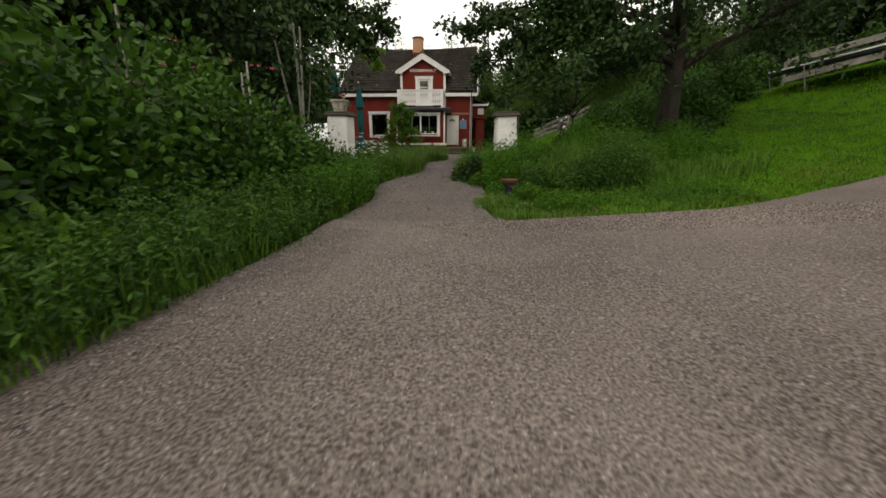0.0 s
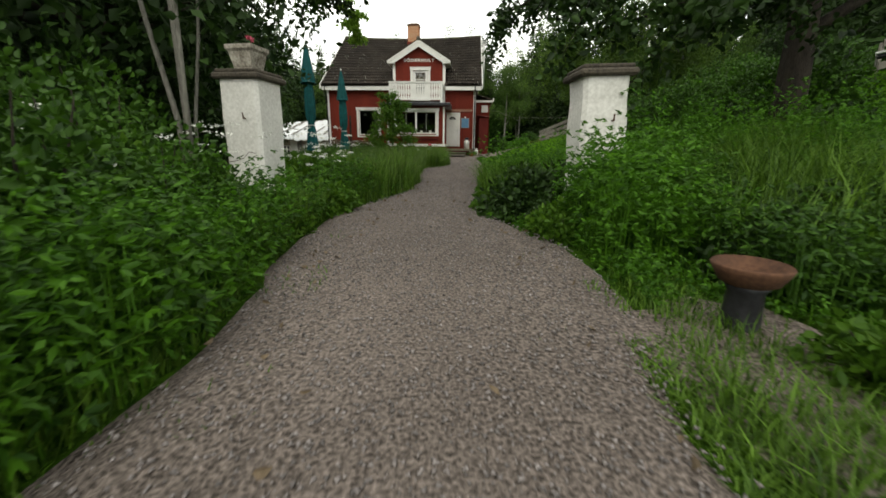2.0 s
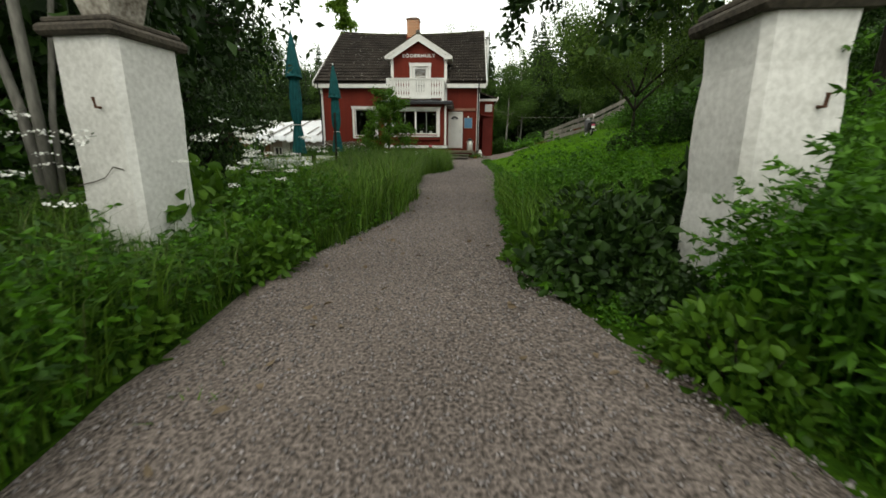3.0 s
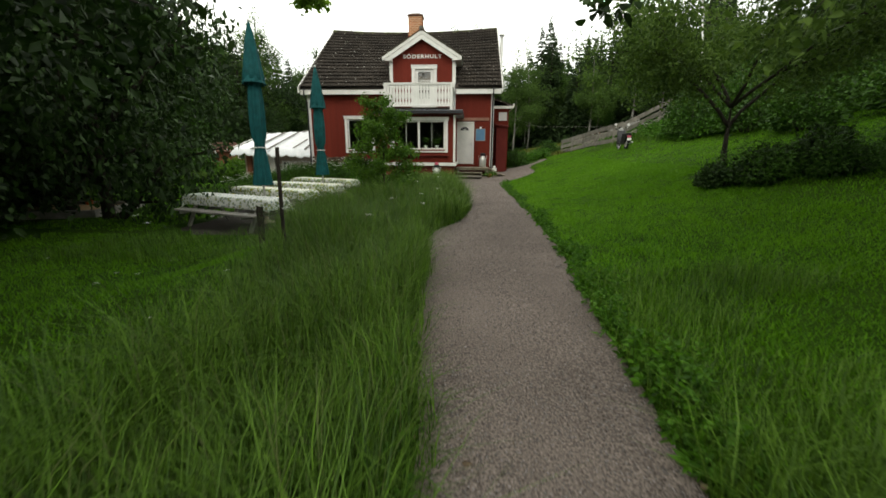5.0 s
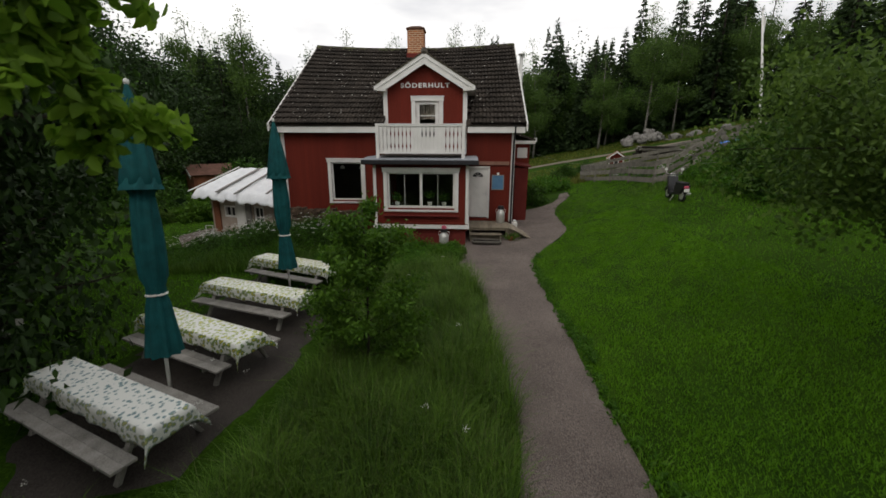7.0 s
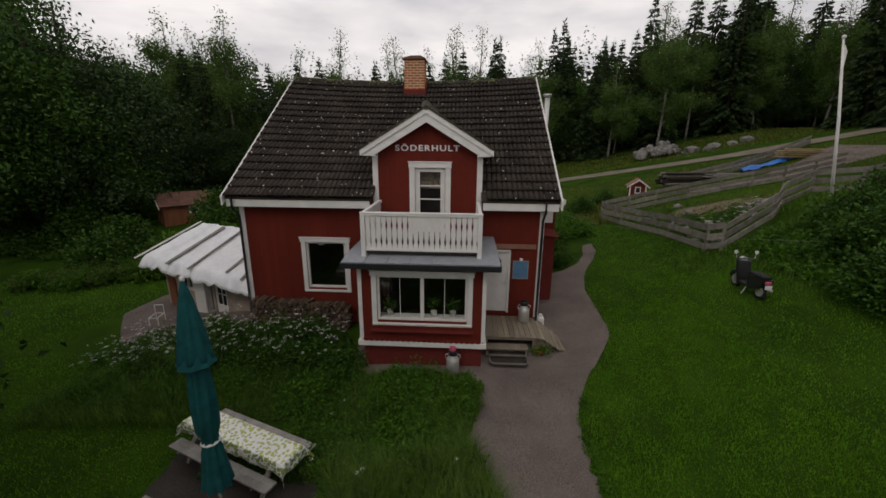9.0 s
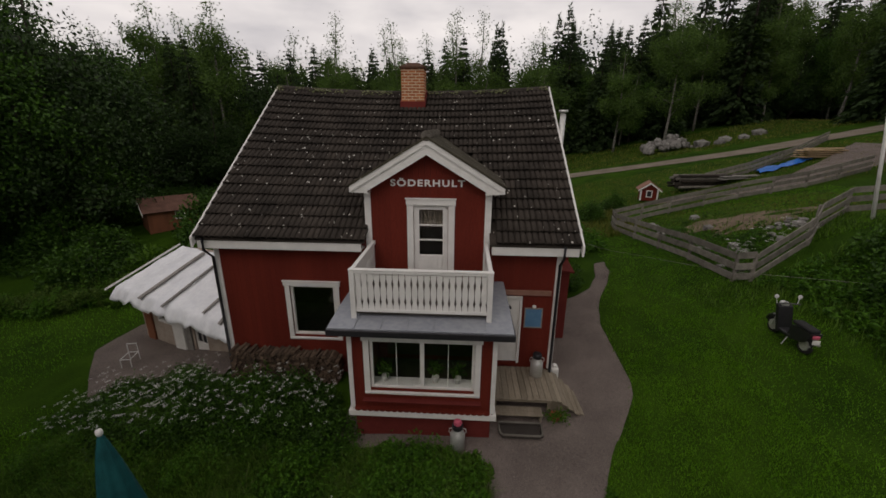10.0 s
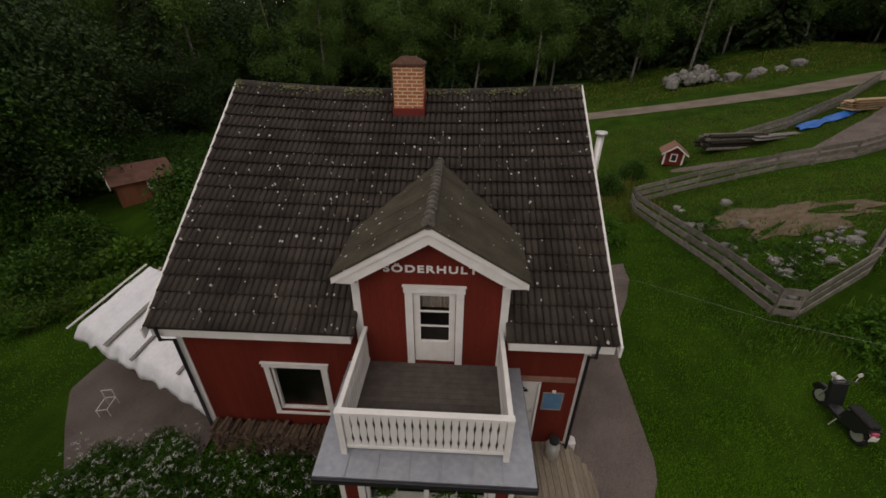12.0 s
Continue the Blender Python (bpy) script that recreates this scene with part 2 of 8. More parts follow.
M["leaf_bright"] = leafy("fresh_leaves", (0.030, 0.085, 0.007), (0.105, 0.215, 0.018), 1.1, 0.4)
M["needles"] = leafy("spruce_needles", (0.009, 0.022, 0.007), (0.040, 0.076, 0.018), 0.5, 0.15, 0.7)
M["birch_leaf"] = leafy("birch_leaves", (0.026, 0.062, 0.010), (0.112, 0.195, 0.034), 0.6, 0.42)
M["straw"] = leafy("seed_stalks", (0.07, 0.10, 0.03), (0.16, 0.185, 0.065), 0.8, 0.3)
M["grass"] = leafy("tall_grass", (0.010, 0.036, 0.003), (0.142, 0.270, 0.028), 1.1, 0.30)
M["turf"] = leafy("mown_grass", (0.058, 0.170, 0.004), (0.165, 0.370, 0.012), 0.5, 0.5)
M["meadow"] = leafy("meadow_grass", (0.060, 0.074, 0.010), (0.190, 0.195, 0.035), 0.25, 0.35)
M["flower"] = mottled("white_petals", (0.62, 0.63, 0.58), (0.82, 0.82, 0.78), 0.7, 20, 60, 0.0)
M["pink"] = mottled("pink_petals", (0.42, 0.05, 0.10), (0.62, 0.14, 0.20), 0.7, 20, 60, 0.0)


def glass_material():
    m, t, b = material("window_glass")
    b.inputs["Base Color"].default_value = (0.9, 0.93, 0.92, 1)
    b.inputs["Roughness"].default_value = 0.02
    b.inputs["Transmission Weight"].default_value = 1.0
    b.inputs["IOR"].default_value = 1.45
    return m


M["glass"] = glass_material()


def lichened(m):
    """Pale lichen flecks over a dark roof covering."""
    t, b = m.node_tree, m.node_tree.nodes["Principled BSDF"]
    g = t.nodes.new("ShaderNodeNewGeometry")
    mp = t.nodes.new("ShaderNodeMapping")
    mp.inputs["Scale"].default_value = (5.2, 4.0, 2.6)
    v = t.nodes.new("ShaderNodeTexVoronoi")
    v.inputs["Scale"].default_value = 1.0
    n = t.nodes.new("ShaderNodeTexNoise")
    n.inputs["Scale"].default_value = 0.8
    t.links.new(g.outputs["Position"], mp.inputs["Vector"])
    t.links.new(mp.outputs["Vector"], v.inputs["Vector"])
    t.links.new(g.outputs["Position"], n.inputs["Vector"])
    thr = t.nodes.new("ShaderNodeMapRange")
    thr.inputs["From Min"].default_value, thr.inputs["From Max"].default_value = 0.35, 0.75
    thr.inputs["To Min"].default_value, thr.inputs["To Max"].default_value = 0.06, 0.19
    t.links.new(n.outputs["Fac"], thr.inputs["Value"])
    lt = t.nodes.new("ShaderNodeMath")
    lt.operation = 'LESS_THAN'
    t.links.new(v.outputs["Distance"], lt.inputs[0])
    t.links.new(thr.outputs["Result"], lt.inputs[1])
    mix = t.nodes.new("ShaderNodeMix")
    mix.data_type = 'RGBA'
    mix.inputs["B"].default_value = (0.48, 0.46, 0.42, 1)
    old = b.inputs["Base Color"].links[0].from_socket
    t.links.new(lt.outputs[0], mix.inputs["Factor"])
    t.links.new(old, mix.inputs["A"])
    t.links.new(mix.outputs["Result"], b.inputs["Base Color"])
    return m


M["tile"] = lichened(mottled("roof_tile", (0.019, 0.0155, 0.0125), (0.060, 0.049, 0.040), 0.85, 1.3, 45, 0.4, piece=0.16, spec=0.25, bump_d=0.006))
M["felt"] = lichened(mottled("mossy_roof_felt", (0.034, 0.030, 0.021), (0.082, 0.073, 0.052), 0.95, 1.6, 40, 0.4, spec=0.15, bump_d=0.008))
M["ridge"] = lichened(mottled("pale_ridge_tile", (0.06, 0.054, 0.045), (0.16, 0.145, 0.125), 0.9, 5, 40, 0.4, spec=0.2, bump_d=0.006))


def cloth_material(name, fruit, leaf_a, leaf_b, p1=0.57, p2=0.70):
    """Oilcloth with fruit blotches and leaves on white."""
    m, t, b = material(name)
    c = t.nodes.new("ShaderNodeTexCoord")
    v = t.nodes.new("ShaderNodeTexVoronoi")
    v.inputs["Scale"].default_value = 14.0
    n = t.nodes.new("ShaderNodeTexNoise")
    n.inputs["Scale"].default_value, n.inputs["Detail"].default_value = 22.0, 3
    t.links.new(c.outputs["Object"], v.inputs["Vector"])
    t.links.new(c.outputs["Object"], n.inputs["Vector"])
    ad = t.nodes.new("ShaderNodeMath")
    ad.operation = 'MULTIPLY_ADD'
    ad.inputs[1].default_value = 0.45
    t.links.new(n.outputs["Fac"], ad.inputs[0])
    t.links.new(v.outputs["Distance"], ad.inputs[2])
    r = t.nodes.new("ShaderNodeValToRGB")
    r.color_ramp.interpolation = 'CONSTANT'
    es = r.color_ramp.elements
    es[0].position, es[0].color = 0.0, (*fruit, 1)
    es[1].position, es[1].color = 0.44, (*leaf_a, 1)
    e = es.new(p1)
    e.color = (*leaf_b, 1)
    e = es.new(p2)
    e.color = (0.80, 0.81, 0.77, 1)
    t.links.new(ad.outputs[0], r.inputs["Fac"])
    t.links.new(r.outputs["Color"], b.inputs["Base Color"])
    b.inputs["Roughness"].default_value = 0.35
    return m


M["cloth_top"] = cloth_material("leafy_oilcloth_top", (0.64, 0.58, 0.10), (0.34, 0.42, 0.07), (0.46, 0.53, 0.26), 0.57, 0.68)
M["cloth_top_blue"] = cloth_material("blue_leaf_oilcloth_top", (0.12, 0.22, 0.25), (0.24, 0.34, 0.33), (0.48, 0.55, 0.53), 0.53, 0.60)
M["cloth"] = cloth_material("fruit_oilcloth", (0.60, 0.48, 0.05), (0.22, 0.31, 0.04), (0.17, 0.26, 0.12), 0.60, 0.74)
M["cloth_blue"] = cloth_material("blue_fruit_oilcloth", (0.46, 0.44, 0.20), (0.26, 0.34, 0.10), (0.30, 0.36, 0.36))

# ---- mesh builders ----
class MB:
    """Collects vertices and faces of one mesh."""
    def __init__(self):
        self.v, self.f = [], []

    def add(self, vs, fs):
        n = len(self.v)
        self.v += [tuple(p) for p in vs]
        self.f += [tuple(i + n for i in f) for f in fs]
        return self

    def box(self, x0, y0, z0, x1, y1, z1, bev=0.0):
        x0, x1, y0, y1, z0, z1 = min(x0, x1), max(x0, x1), min(y0, y1), max(y0, y1), min(z0, z1), max(z0, z1)
        b = min(bev, (x1 - x0) * .3, (y1 - y0) * .3, (z1 - z0) * .3)
        if b <= 0:
            vs = [(x, y, z) for z in (z0, z1) for y in (y0, y1) for x in (x0, x1)]
            return self.add(vs, [(0, 2, 3, 1), (4, 5, 7, 6), (0, 1, 5, 4), (2, 6, 7, 3), (0, 4, 6, 2), (1, 3, 7, 5)])
        vs = []
        for z in (z0, z1):
            for y in (y0, y1):
                for x in (x0, x1):
                    sx, sy, sz = (b if x == x0 else -b), (b if y == y0 else -b), (b if z == z0 else -b)
                    vs += [(x, y + sy, z + sz), (x + sx, y, z + sz), (x + sx, y + sy, z)]
        def c(i, k):
            return i * 3 + k
        fs = [(c(0, 2), c(2, 2), c(3, 2), c(1, 2)), (c(4, 2), c(5, 2), c(7, 2), c(6, 2)), (c(0, 1), c(1, 1), c(5, 1), c(4, 1)),
              (c(2, 1), c(6, 1), c(7, 1), c(3, 1)), (c(0, 0), c(4, 0), c(6, 0), c(2, 0)), (c(1, 0), c(3, 0), c(7, 0), c(5, 0))]
        for i, j, p, q in ((0, 1, 1, 2), (2, 3, 1, 2), (4, 5, 1, 2), (6, 7, 1, 2), (0, 2, 0, 2), (1, 3, 0, 2), (4, 6, 0, 2), (5, 7, 0, 2), (0, 4, 0, 1), (1, 5, 0, 1), (2, 6, 0, 1), (3, 7, 0, 1)):
            fs.append((c(i, p), c(j, p), c(j, q), c(i, q)))
        fs += [(c(i, 0), c(i, 1), c(i, 2)) for i in range(8)]
        return self.add(vs, fs)

    def tube(self, pts, rad, n=8, caps=True):
        """A round bar along pts; rad: one radius, or one for each point."""
        pts = [Vector(p) for p in pts]
        rs = rad if isinstance(rad, (list, tuple)) else [rad] * len(pts)
        vs, fs = [], []
        for i, p in enumerate(pts):
            d = (pts[min(i + 1, len(pts) - 1)] - pts[max(i - 1, 0)]).normalized()
            a = d.cross(Vector((0, 0, 1)) if abs(d.z) < 0.95 else Vector((1, 0, 0))).normalized()
            b = d.cross(a)
            for k in range(n):
                w = 2 * math.pi * k / n
                vs.append(p + (a * math.cos(w) + b * math.sin(w)) * rs[i])
        for i in range(len(pts) - 1):
            for k in range(n):
                fs.append((i * n + k, i * n + (k + 1) % n, (i + 1) * n + (k + 1) % n, (i + 1) * n + k))
        if caps:
            fs += [tuple(range(n))[::-1], tuple((len(pts) - 1) * n + k for k in range(n))]
        return self.add(vs, fs)

    def lathe(self, prof, n=16, at=(0, 0, 0)):
        """Turned about the upright axis: prof is (radius, height) from foot to top."""
        vs = [(at[0] + r * math.cos(2 * math.pi * k / n), at[1] + r * math.sin(2 * math.pi * k / n), at[2] + z) for r, z in prof for k in range(n)]
        fs = [(i * n + k, i * n + (k + 1) % n, (i + 1) * n + (k + 1) % n, (i + 1) * n + k) for i in range(len(prof) - 1) for k in range(n)]
        fs += [tuple(range(n))[::-1], tuple((len(prof) - 1) * n + k for k in range(n))]
        return self.add(vs, fs)

    def slab(self, a, b, c, d, th):
        """A plate with the corners a b c d (counter-clockwise from above), th thick below them."""
        q = [Vector(p) for p in (a, b, c, d)]
        nrm = (q[1] - q[0]).cross(q[3] - q[0]).normalized() * th
        vs = q + [p - nrm for p in q]
        return self.add(vs, [(0, 1, 2, 3), (7, 6, 5, 4), (0, 4, 5, 1), (1, 5, 6, 2), (2, 6, 7, 3), (3, 7, 4, 0)])

    def prism(self, outline, y0, y1, axis='y'):
        """An outline in (x, z), or (y, z) for axis x, drawn out from y0 to y1."""
        n = len(outline)
        if axis == 'y':
            vs = [(p, y0, q) for p, q in outline] + [(p, y1, q) for p, q in outline]
        elif axis == 'x':
            vs = [(y0, p, q) for p, q in outline] + [(y1, p, q) for p, q in outline]
        else:
            vs = [(p, q, y0) for p, q in outline] + [(p, q, y1) for p, q in outline]
        return self.add(vs, [tuple(range(n)), tuple(range(2 * n - 1, n - 1, -1))] + [(i, i + n, (i + 1) % n + n, (i + 1) % n) for i in range(n)])

    def data(self, name, smooth=False):
        me = bpy.data.meshes.new(name)
        me.from_pydata(self.v, [], self.f)
        bm = bmesh.new()
        bm.from_mesh(me)
        bmesh.ops.recalc_face_normals(bm, faces=bm.faces)
        bm.to_mesh(me)
        bm.free()
        if smooth:
            me.polygons.foreach_set("use_smooth", [True] * len(me.polygons))
        return me


def thing(name, at=(0, 0, 0), label="", category="", group="", kind="", turn=0.0):
    ob = new(name)
    ob.empty_display_size = 0.2
    ob.matrix_basis = pose(*at, 0, 0, turn)
    return tagged(ob, label, category, group, kind)


def part(name, mb, mat, parent, label="", smooth=False, kind=""):
    """One mesh object in its parent's own space. mb: a builder or ready mesh data."""
    me = mb if isinstance(mb, bpy.types.Mesh) else mb.data(name, smooth)
    if not me.materials:
        me.materials.append(M[mat])
    ob = new(name, me)
    ob.parent = parent
    return tagged(ob, label, kind=kind)


def solid(name, mb, mat, label="", category="", group="", kind="", smooth=False):
    """A thing that is one mesh."""
    me = mb if isinstance(mb, bpy.types.Mesh) else mb.data(name, smooth)
    if not me.materials:
        me.materials.append(M[mat])
    return tagged(new(name, me), label, category, group, kind)


def np_mesh(name, V, F, mat, smooth=False):
    """A mesh from arrays; all faces have the same number of corners."""
    me = bpy.data.meshes.new(name)
    V, F = np.asarray(V, dtype=np.float32), np.asarray(F, dtype=np.int32)
    k = F.shape[1]
    me.vertices.add(len(V))
    me.vertices.foreach_set("co", V.ravel())
    me.loops.add(F.size)
    me.loops.foreach_set("vertex_index", F.ravel())
    me.polygons.add(len(F))
    me.polygons.foreach_set("loop_start", np.arange(0, F.size, k, dtype=np.int32))
    me.polygons.foreach_set("loop_total", np.full(len(F), k, dtype=np.int32))
    if smooth:
        me.polygons.foreach_set("use_smooth", np.ones(len(F), dtype=bool))
    me.update(calc_edges=True)
    me.materials.append(M[mat])
    return me

# ---- ground ----
def sst(a, b, v):
    s = np.clip((np.asarray(v, dtype=float) - a) / (b - a), 0, 1)
    return s * s * (3 - 2 * s)


def soft_ramp(v, k):
    return 0.5 * (v + np.sqrt(v * v + k * k))


def ground_z(x, y):
    """Height of the ground: level along the path, a bank that climbs to its right, a sunken yard beside the house, wooded rises behind."""
    x, y = np.asarray(x, dtype=float), np.asarray(y, dtype=float)
    bank = 0.27 * soft_ramp(np.minimum(x, 45) - 3.6, 1.2) * (1 - 0.3 * sst(34, 48, y)) * (0.35 + 0.65 * sst(4, 18, y)) * (0.3 + 0.7 * sst(-25, 5, y))
    yard = -0.8 * sst(-6.5, -11, x) * sst(24, 29, y) * (1 - sst(36, 50, y))
    hollow = -0.44 * sst(-1.6, -3.2, x) * sst(11.5, 16, y) * (1 - sst(25.5, 28.5, y))
    rise = 6.0 * sst(70, 190, y) + 7.0 * sst(-28, -110, x)
    knoll = 0.85 * np.exp(-((x - 13.8) / 3.0) ** 2 - ((y - 34.5) / 6.0) ** 2)
    return -0.2 + bank + knoll + yard + hollow + 0.12 * sst(26, 30, y) * sst(-8, -4, x) + rise


def spaced(spans):
    out = []
    for a, b, step in spans:
        out += list(np.arange(a, b, step))
    return np.array(out + [spans[-1][1]])


gx = spaced([(-600, -100, 50), (-100, -30, 5), (-30, -9, 1.0), (-9, 12, 0.3), (12, 40, 1.0), (40, 100, 5), (100, 600, 50)])
gy = spaced([(-300, -40, 20), (-40, -6, 2), (-6, 46, 0.35), (46, 90, 1.5), (90, 200, 8), (200, 900, 50)])
GX, GY = np.meshgrid(gx, gy)
rng = np.random.default_rng(3)
GZ = ground_z(GX, GY) + rng.normal(0, 0.010, GX.shape) * sst(-40, -9, GX) * (1 - sst(12, 40, GX))
nx, ny = len(gx), len(gy)
idx = np.arange(nx * ny).reshape(ny, nx)
quads = np.stack([idx[:-1, :-1], idx[:-1, 1:], idx[1:, 1:], idx[1:, :-1]], -1).reshape(-1, 4)
ground = solid("ground", np_mesh("ground", np.stack([GX, GY, GZ], -1).reshape(-1, 3), quads, "lawn", True), "lawn", "mown green lawn on a gentle bank", "lawn", kind="structure")


def ribbon(name, left, right, y0, y1, step, cols, mat, lift, wob=0.05, seed=1):
    """A sheet laid on the ground between two edges given as (y, x) knots."""
    ys = np.arange(y0, y1 + 1e-6, step)
    r = np.random.default_rng(seed)
    soft = np.exp(-np.linspace(-2, 2, 13) ** 2)
    soft /= np.sqrt((soft ** 2).sum())
    xl = np.interp(ys, [k[0] for k in left], [k[1] for k in left]) + np.convolve(r.normal(0, wob, len(ys) + 12), soft, 'valid')
    xr = np.interp(ys, [k[0] for k in right], [k[1] for k in right]) + np.convolve(r.normal(0, wob, len(ys) + 12), soft, 'valid')
    u = np.linspace(0, 1, cols)
    X = xl[:, None] * (1 - u) + xr[:, None] * u
    Y = np.repeat(ys[:, None], cols, 1)
    Z = ground_z(X, Y) + lift - 0.03 * (np.abs(u - 0.5) > 0.495)
    ii = np.arange(X.size).reshape(X.shape)
    q = np.stack([ii[:-1, :-1], ii[:-1, 1:], ii[1:, 1:], ii[1:, :-1]], -1).reshape(-1, 4)
    return np.stack([X, Y, Z], -1).reshape(-1, 3), q


def across(near, far, x0, x1, step, cols, lift, wob, seed):
    """The same sheet with its edges running across the walk."""
    v, q = ribbon("across", near, far, x0, x1, step, cols, "gravel", 0, wob, seed)
    v = v[:, [1, 0, 2]].copy()
    v[:, 2] = ground_z(v[:, 0], v[:, 1]) + lift
    n0 = np.interp(v[:, 0], [k[0] for k in near], [k[1] for k in near])
    v[:, 2] -= .06 * (1 - sst(0, .3, np.minimum(v[:, 1] - n0, v[:, 0] - x0)))
    return v, q[:, ::-1]


PATH_L = [(4.2, .85), (5.7, .85), (7.2, .5), (8.3, .45), (10, .80), (11.4, .80), (12.6, .60), (14.8, .50), (15.4, .36), (16.2, .40), (17.1, .82), (18.6, 1.02), (21.2, .78), (22.7, .75), (24.3, .3), (25.2, -.1), (26.3, .28), (27.0, .05), (27.45, -.9), (28, -1.2)]
PATH_R = [(4.2, 2.45), (4.5, 2.3), (5.4, 2.2), (6.2, 2.32), (7.0, 2.3), (7.5, 2.12), (8.2, 1.84), (10, 1.87), (12.7, 2.02), (14.4, 2.18), (16.7, 2.27), (25.2, 2.28), (26.2, 2.46), (26.9, 2.72), (27.45, 3.02), (28, 3.42)]
FORECOURT_R = [(27.45, 3.02), (28.0, 3.42), (28.6, 3.80), (29.2, 4.08), (29.8, 4.24), (30.5, 4.32), (31.2, 4.34), (32, 4.40), (33, 4.50), (34, 4.72), (35, 5.15), (36.2, 5.8), (37.2, 6.2), (38.5, 6.4)]
sheets = [
    ribbon("path", PATH_L, PATH_R, 4.2, 27.9, 0.12, 12, "gravel", 0.030, 0.015, 1),
    ribbon("forecourt", [(27.45, -3.1), (27.75, -3.2), (27.8, -3.2), (30.2, -3.2), (30.3, 2.1), (34.6, 2.1), (35.0, 3.3), (35.3, 4.2), (35.9, 5.0), (36.9, 5.5), (38.5, 5.9)], FORECOURT_R, 27.45, 38.5, 0.15, 16, "gravel", 0.044, 0.02, 2),
    ribbon("drive", [(-9, .2), (1.4, .5), (2.4, .74), (3.0, .82), (4.2, .85)], [(-9, 34), (3.85, 34), (3.86, 2.9), (4.2, 2.45)], -9, 4.2, 0.15, 60, "gravel", 0.034, 0.012, 3),
    across([(2.4, 3.6), (34, 3.6)], [(2.4, 4.40), (2.55, 4.22), (2.8, 4.10), (3.1, 4.08), (3.6, 4.20), (4.2, 4.44), (5.0, 4.78), (6.2, 5.4), (9, 6.9), (16, 8.4), (34, 9)], 2.4, 34, 0.1, 14, 0.041, 0.02, 4),
    ribbon("yard", [(28.4, -9.3), (29.4, -11.3), (31.9, -13.4), (33.8, -13.2), (35.5, -11.5)], [(28.4, -7.4), (35.5, -7.2)], 28.4, 35.5, 0.2, 14, "gravel", 0.09, 0.04, 5),
]
sheets[1][0][:, 2] -= .04 * (1 - sst(27.45, 28.0, sheets[1][0][:, 1]))
vs, fs, n0 = [], [], 0
for v, q in sheets:
    vs.append(v)
    fs.append(q + n0)
    n0 += len(v)
solid("gravel_path", np_mesh("gravel_path", np.concatenate(vs), np.concatenate(fs), "gravel", True), "gravel", "grey crushed gravel path and forecourt", "path", kind="structure")

v, q = ribbon("seats", [(17.6, -4.9), (18.4, -5.7), (25.2, -6.2), (25.9, -5.6)], [(17.6, -4.0), (18.0, -3.0), (20, -2.5), (24.4, -2.7), (25.9, -3.6)], 17.6, 25.9, 0.2, 12, "soil_dark", 0.02, 0.05, 6)
solid("seating_ground", np_mesh("seating_ground", v, q, "soil_dark", True), "soil_dark", "trodden dark gravel under the picnic tables", "ground", kind="structure")

# field track behind the house
tv, tq = ribbon("track", [(-16, 77.0), (-11, 71.0), (-5, 67.2), (2, 65.0), (12, 64.6), (20, 62.6), (28, 61.0), (45, 61.5)], [(-16, 79.8), (-11, 73.4), (-5, 69.8), (2, 67.8), (12, 67.4), (20, 65.6), (28, 64.2), (45, 64.8)], -16, 45, 0.5, 4, "gravel", 0.05, 0.06, 7)
tv = tv[:, [1, 0, 2]].copy()
tv[:, 2] = ground_z(tv[:, 0], tv[:, 1]) + 0.05
solid("farm_track", np_mesh("farm_track", tv, tq[:, ::-1], "track", True), "track", "pale gravel farm track across the meadow", "track", kind="structure")

# gravel lane beyond the plot's fence
lv, lq = across([(12.5, 48.1), (15, 47.8), (17.5, 47.3), (20.4, 46.5), (22.2, 46.9), (26, 48.6), (34, 51)], [(12.5, 48.4), (15, 48.5), (17.5, 48.3), (20, 48.2), (22, 49.6), (26, 52), (34, 58)], 12.5, 34, 0.3, 6, 0.06, 0.08, 9)
solid("gravel_lane", np_mesh("gravel_lane", lv, lq, "gravel", True), "gravel", "grey gravel lane beyond the board fence", "lane", kind="structure")

# loose gravel
def pebbles(n, area, size, seed):
    r = np.random.default_rng(seed)
    P = np.stack([r.uniform(area[0], area[1], n), r.uniform(area[2], area[3], n)], -1)
    side = lambda edge: np.interp(P[:, 1], [k[0] for k in edge], [k[1] for k in edge])
    P = P[(P[:, 0] > side(PATH_L) + .05) & ((P[:, 0] < side(PATH_R) - .05) | (P[:, 1] < 3.8))]
    n = len(P)
    s = r.uniform(size[0], size[1], (n, 1))
    O = np.array([(1, 0, 0), (-.5, .87, 0), (-.5, -.87, 0), (0.1, 0, .75), (0, 0, -.5)])
    a = r.uniform(0, 6.28, n)
    c, d = np.cos(a)[:, None], np.sin(a)[:, None]
    V = np.stack([O[None, :, 0] * c - O[None, :, 1] * d, O[None, :, 0] * d + O[None, :, 1] * c, np.repeat(O[None, :, 2], n, 0)], -1) * s[:, None] * r.uniform(.6, 1.2, (n, 5, 1))
    V[..., 0] += P[:, None, 0]
    V[..., 1] += P[:, None, 1]
    V[..., 2] += (ground_z(P[:, 0], P[:, 1]) + 0.034)[:, None]
    T = np.array([(0, 1, 3), (1, 2, 3), (2, 0, 3), (1, 0, 4), (2, 1, 4), (0, 2, 4)])
    return V.reshape(-1, 3), (T[None] + 5 * np.arange(n)[:, None, None]).reshape(-1, 3)


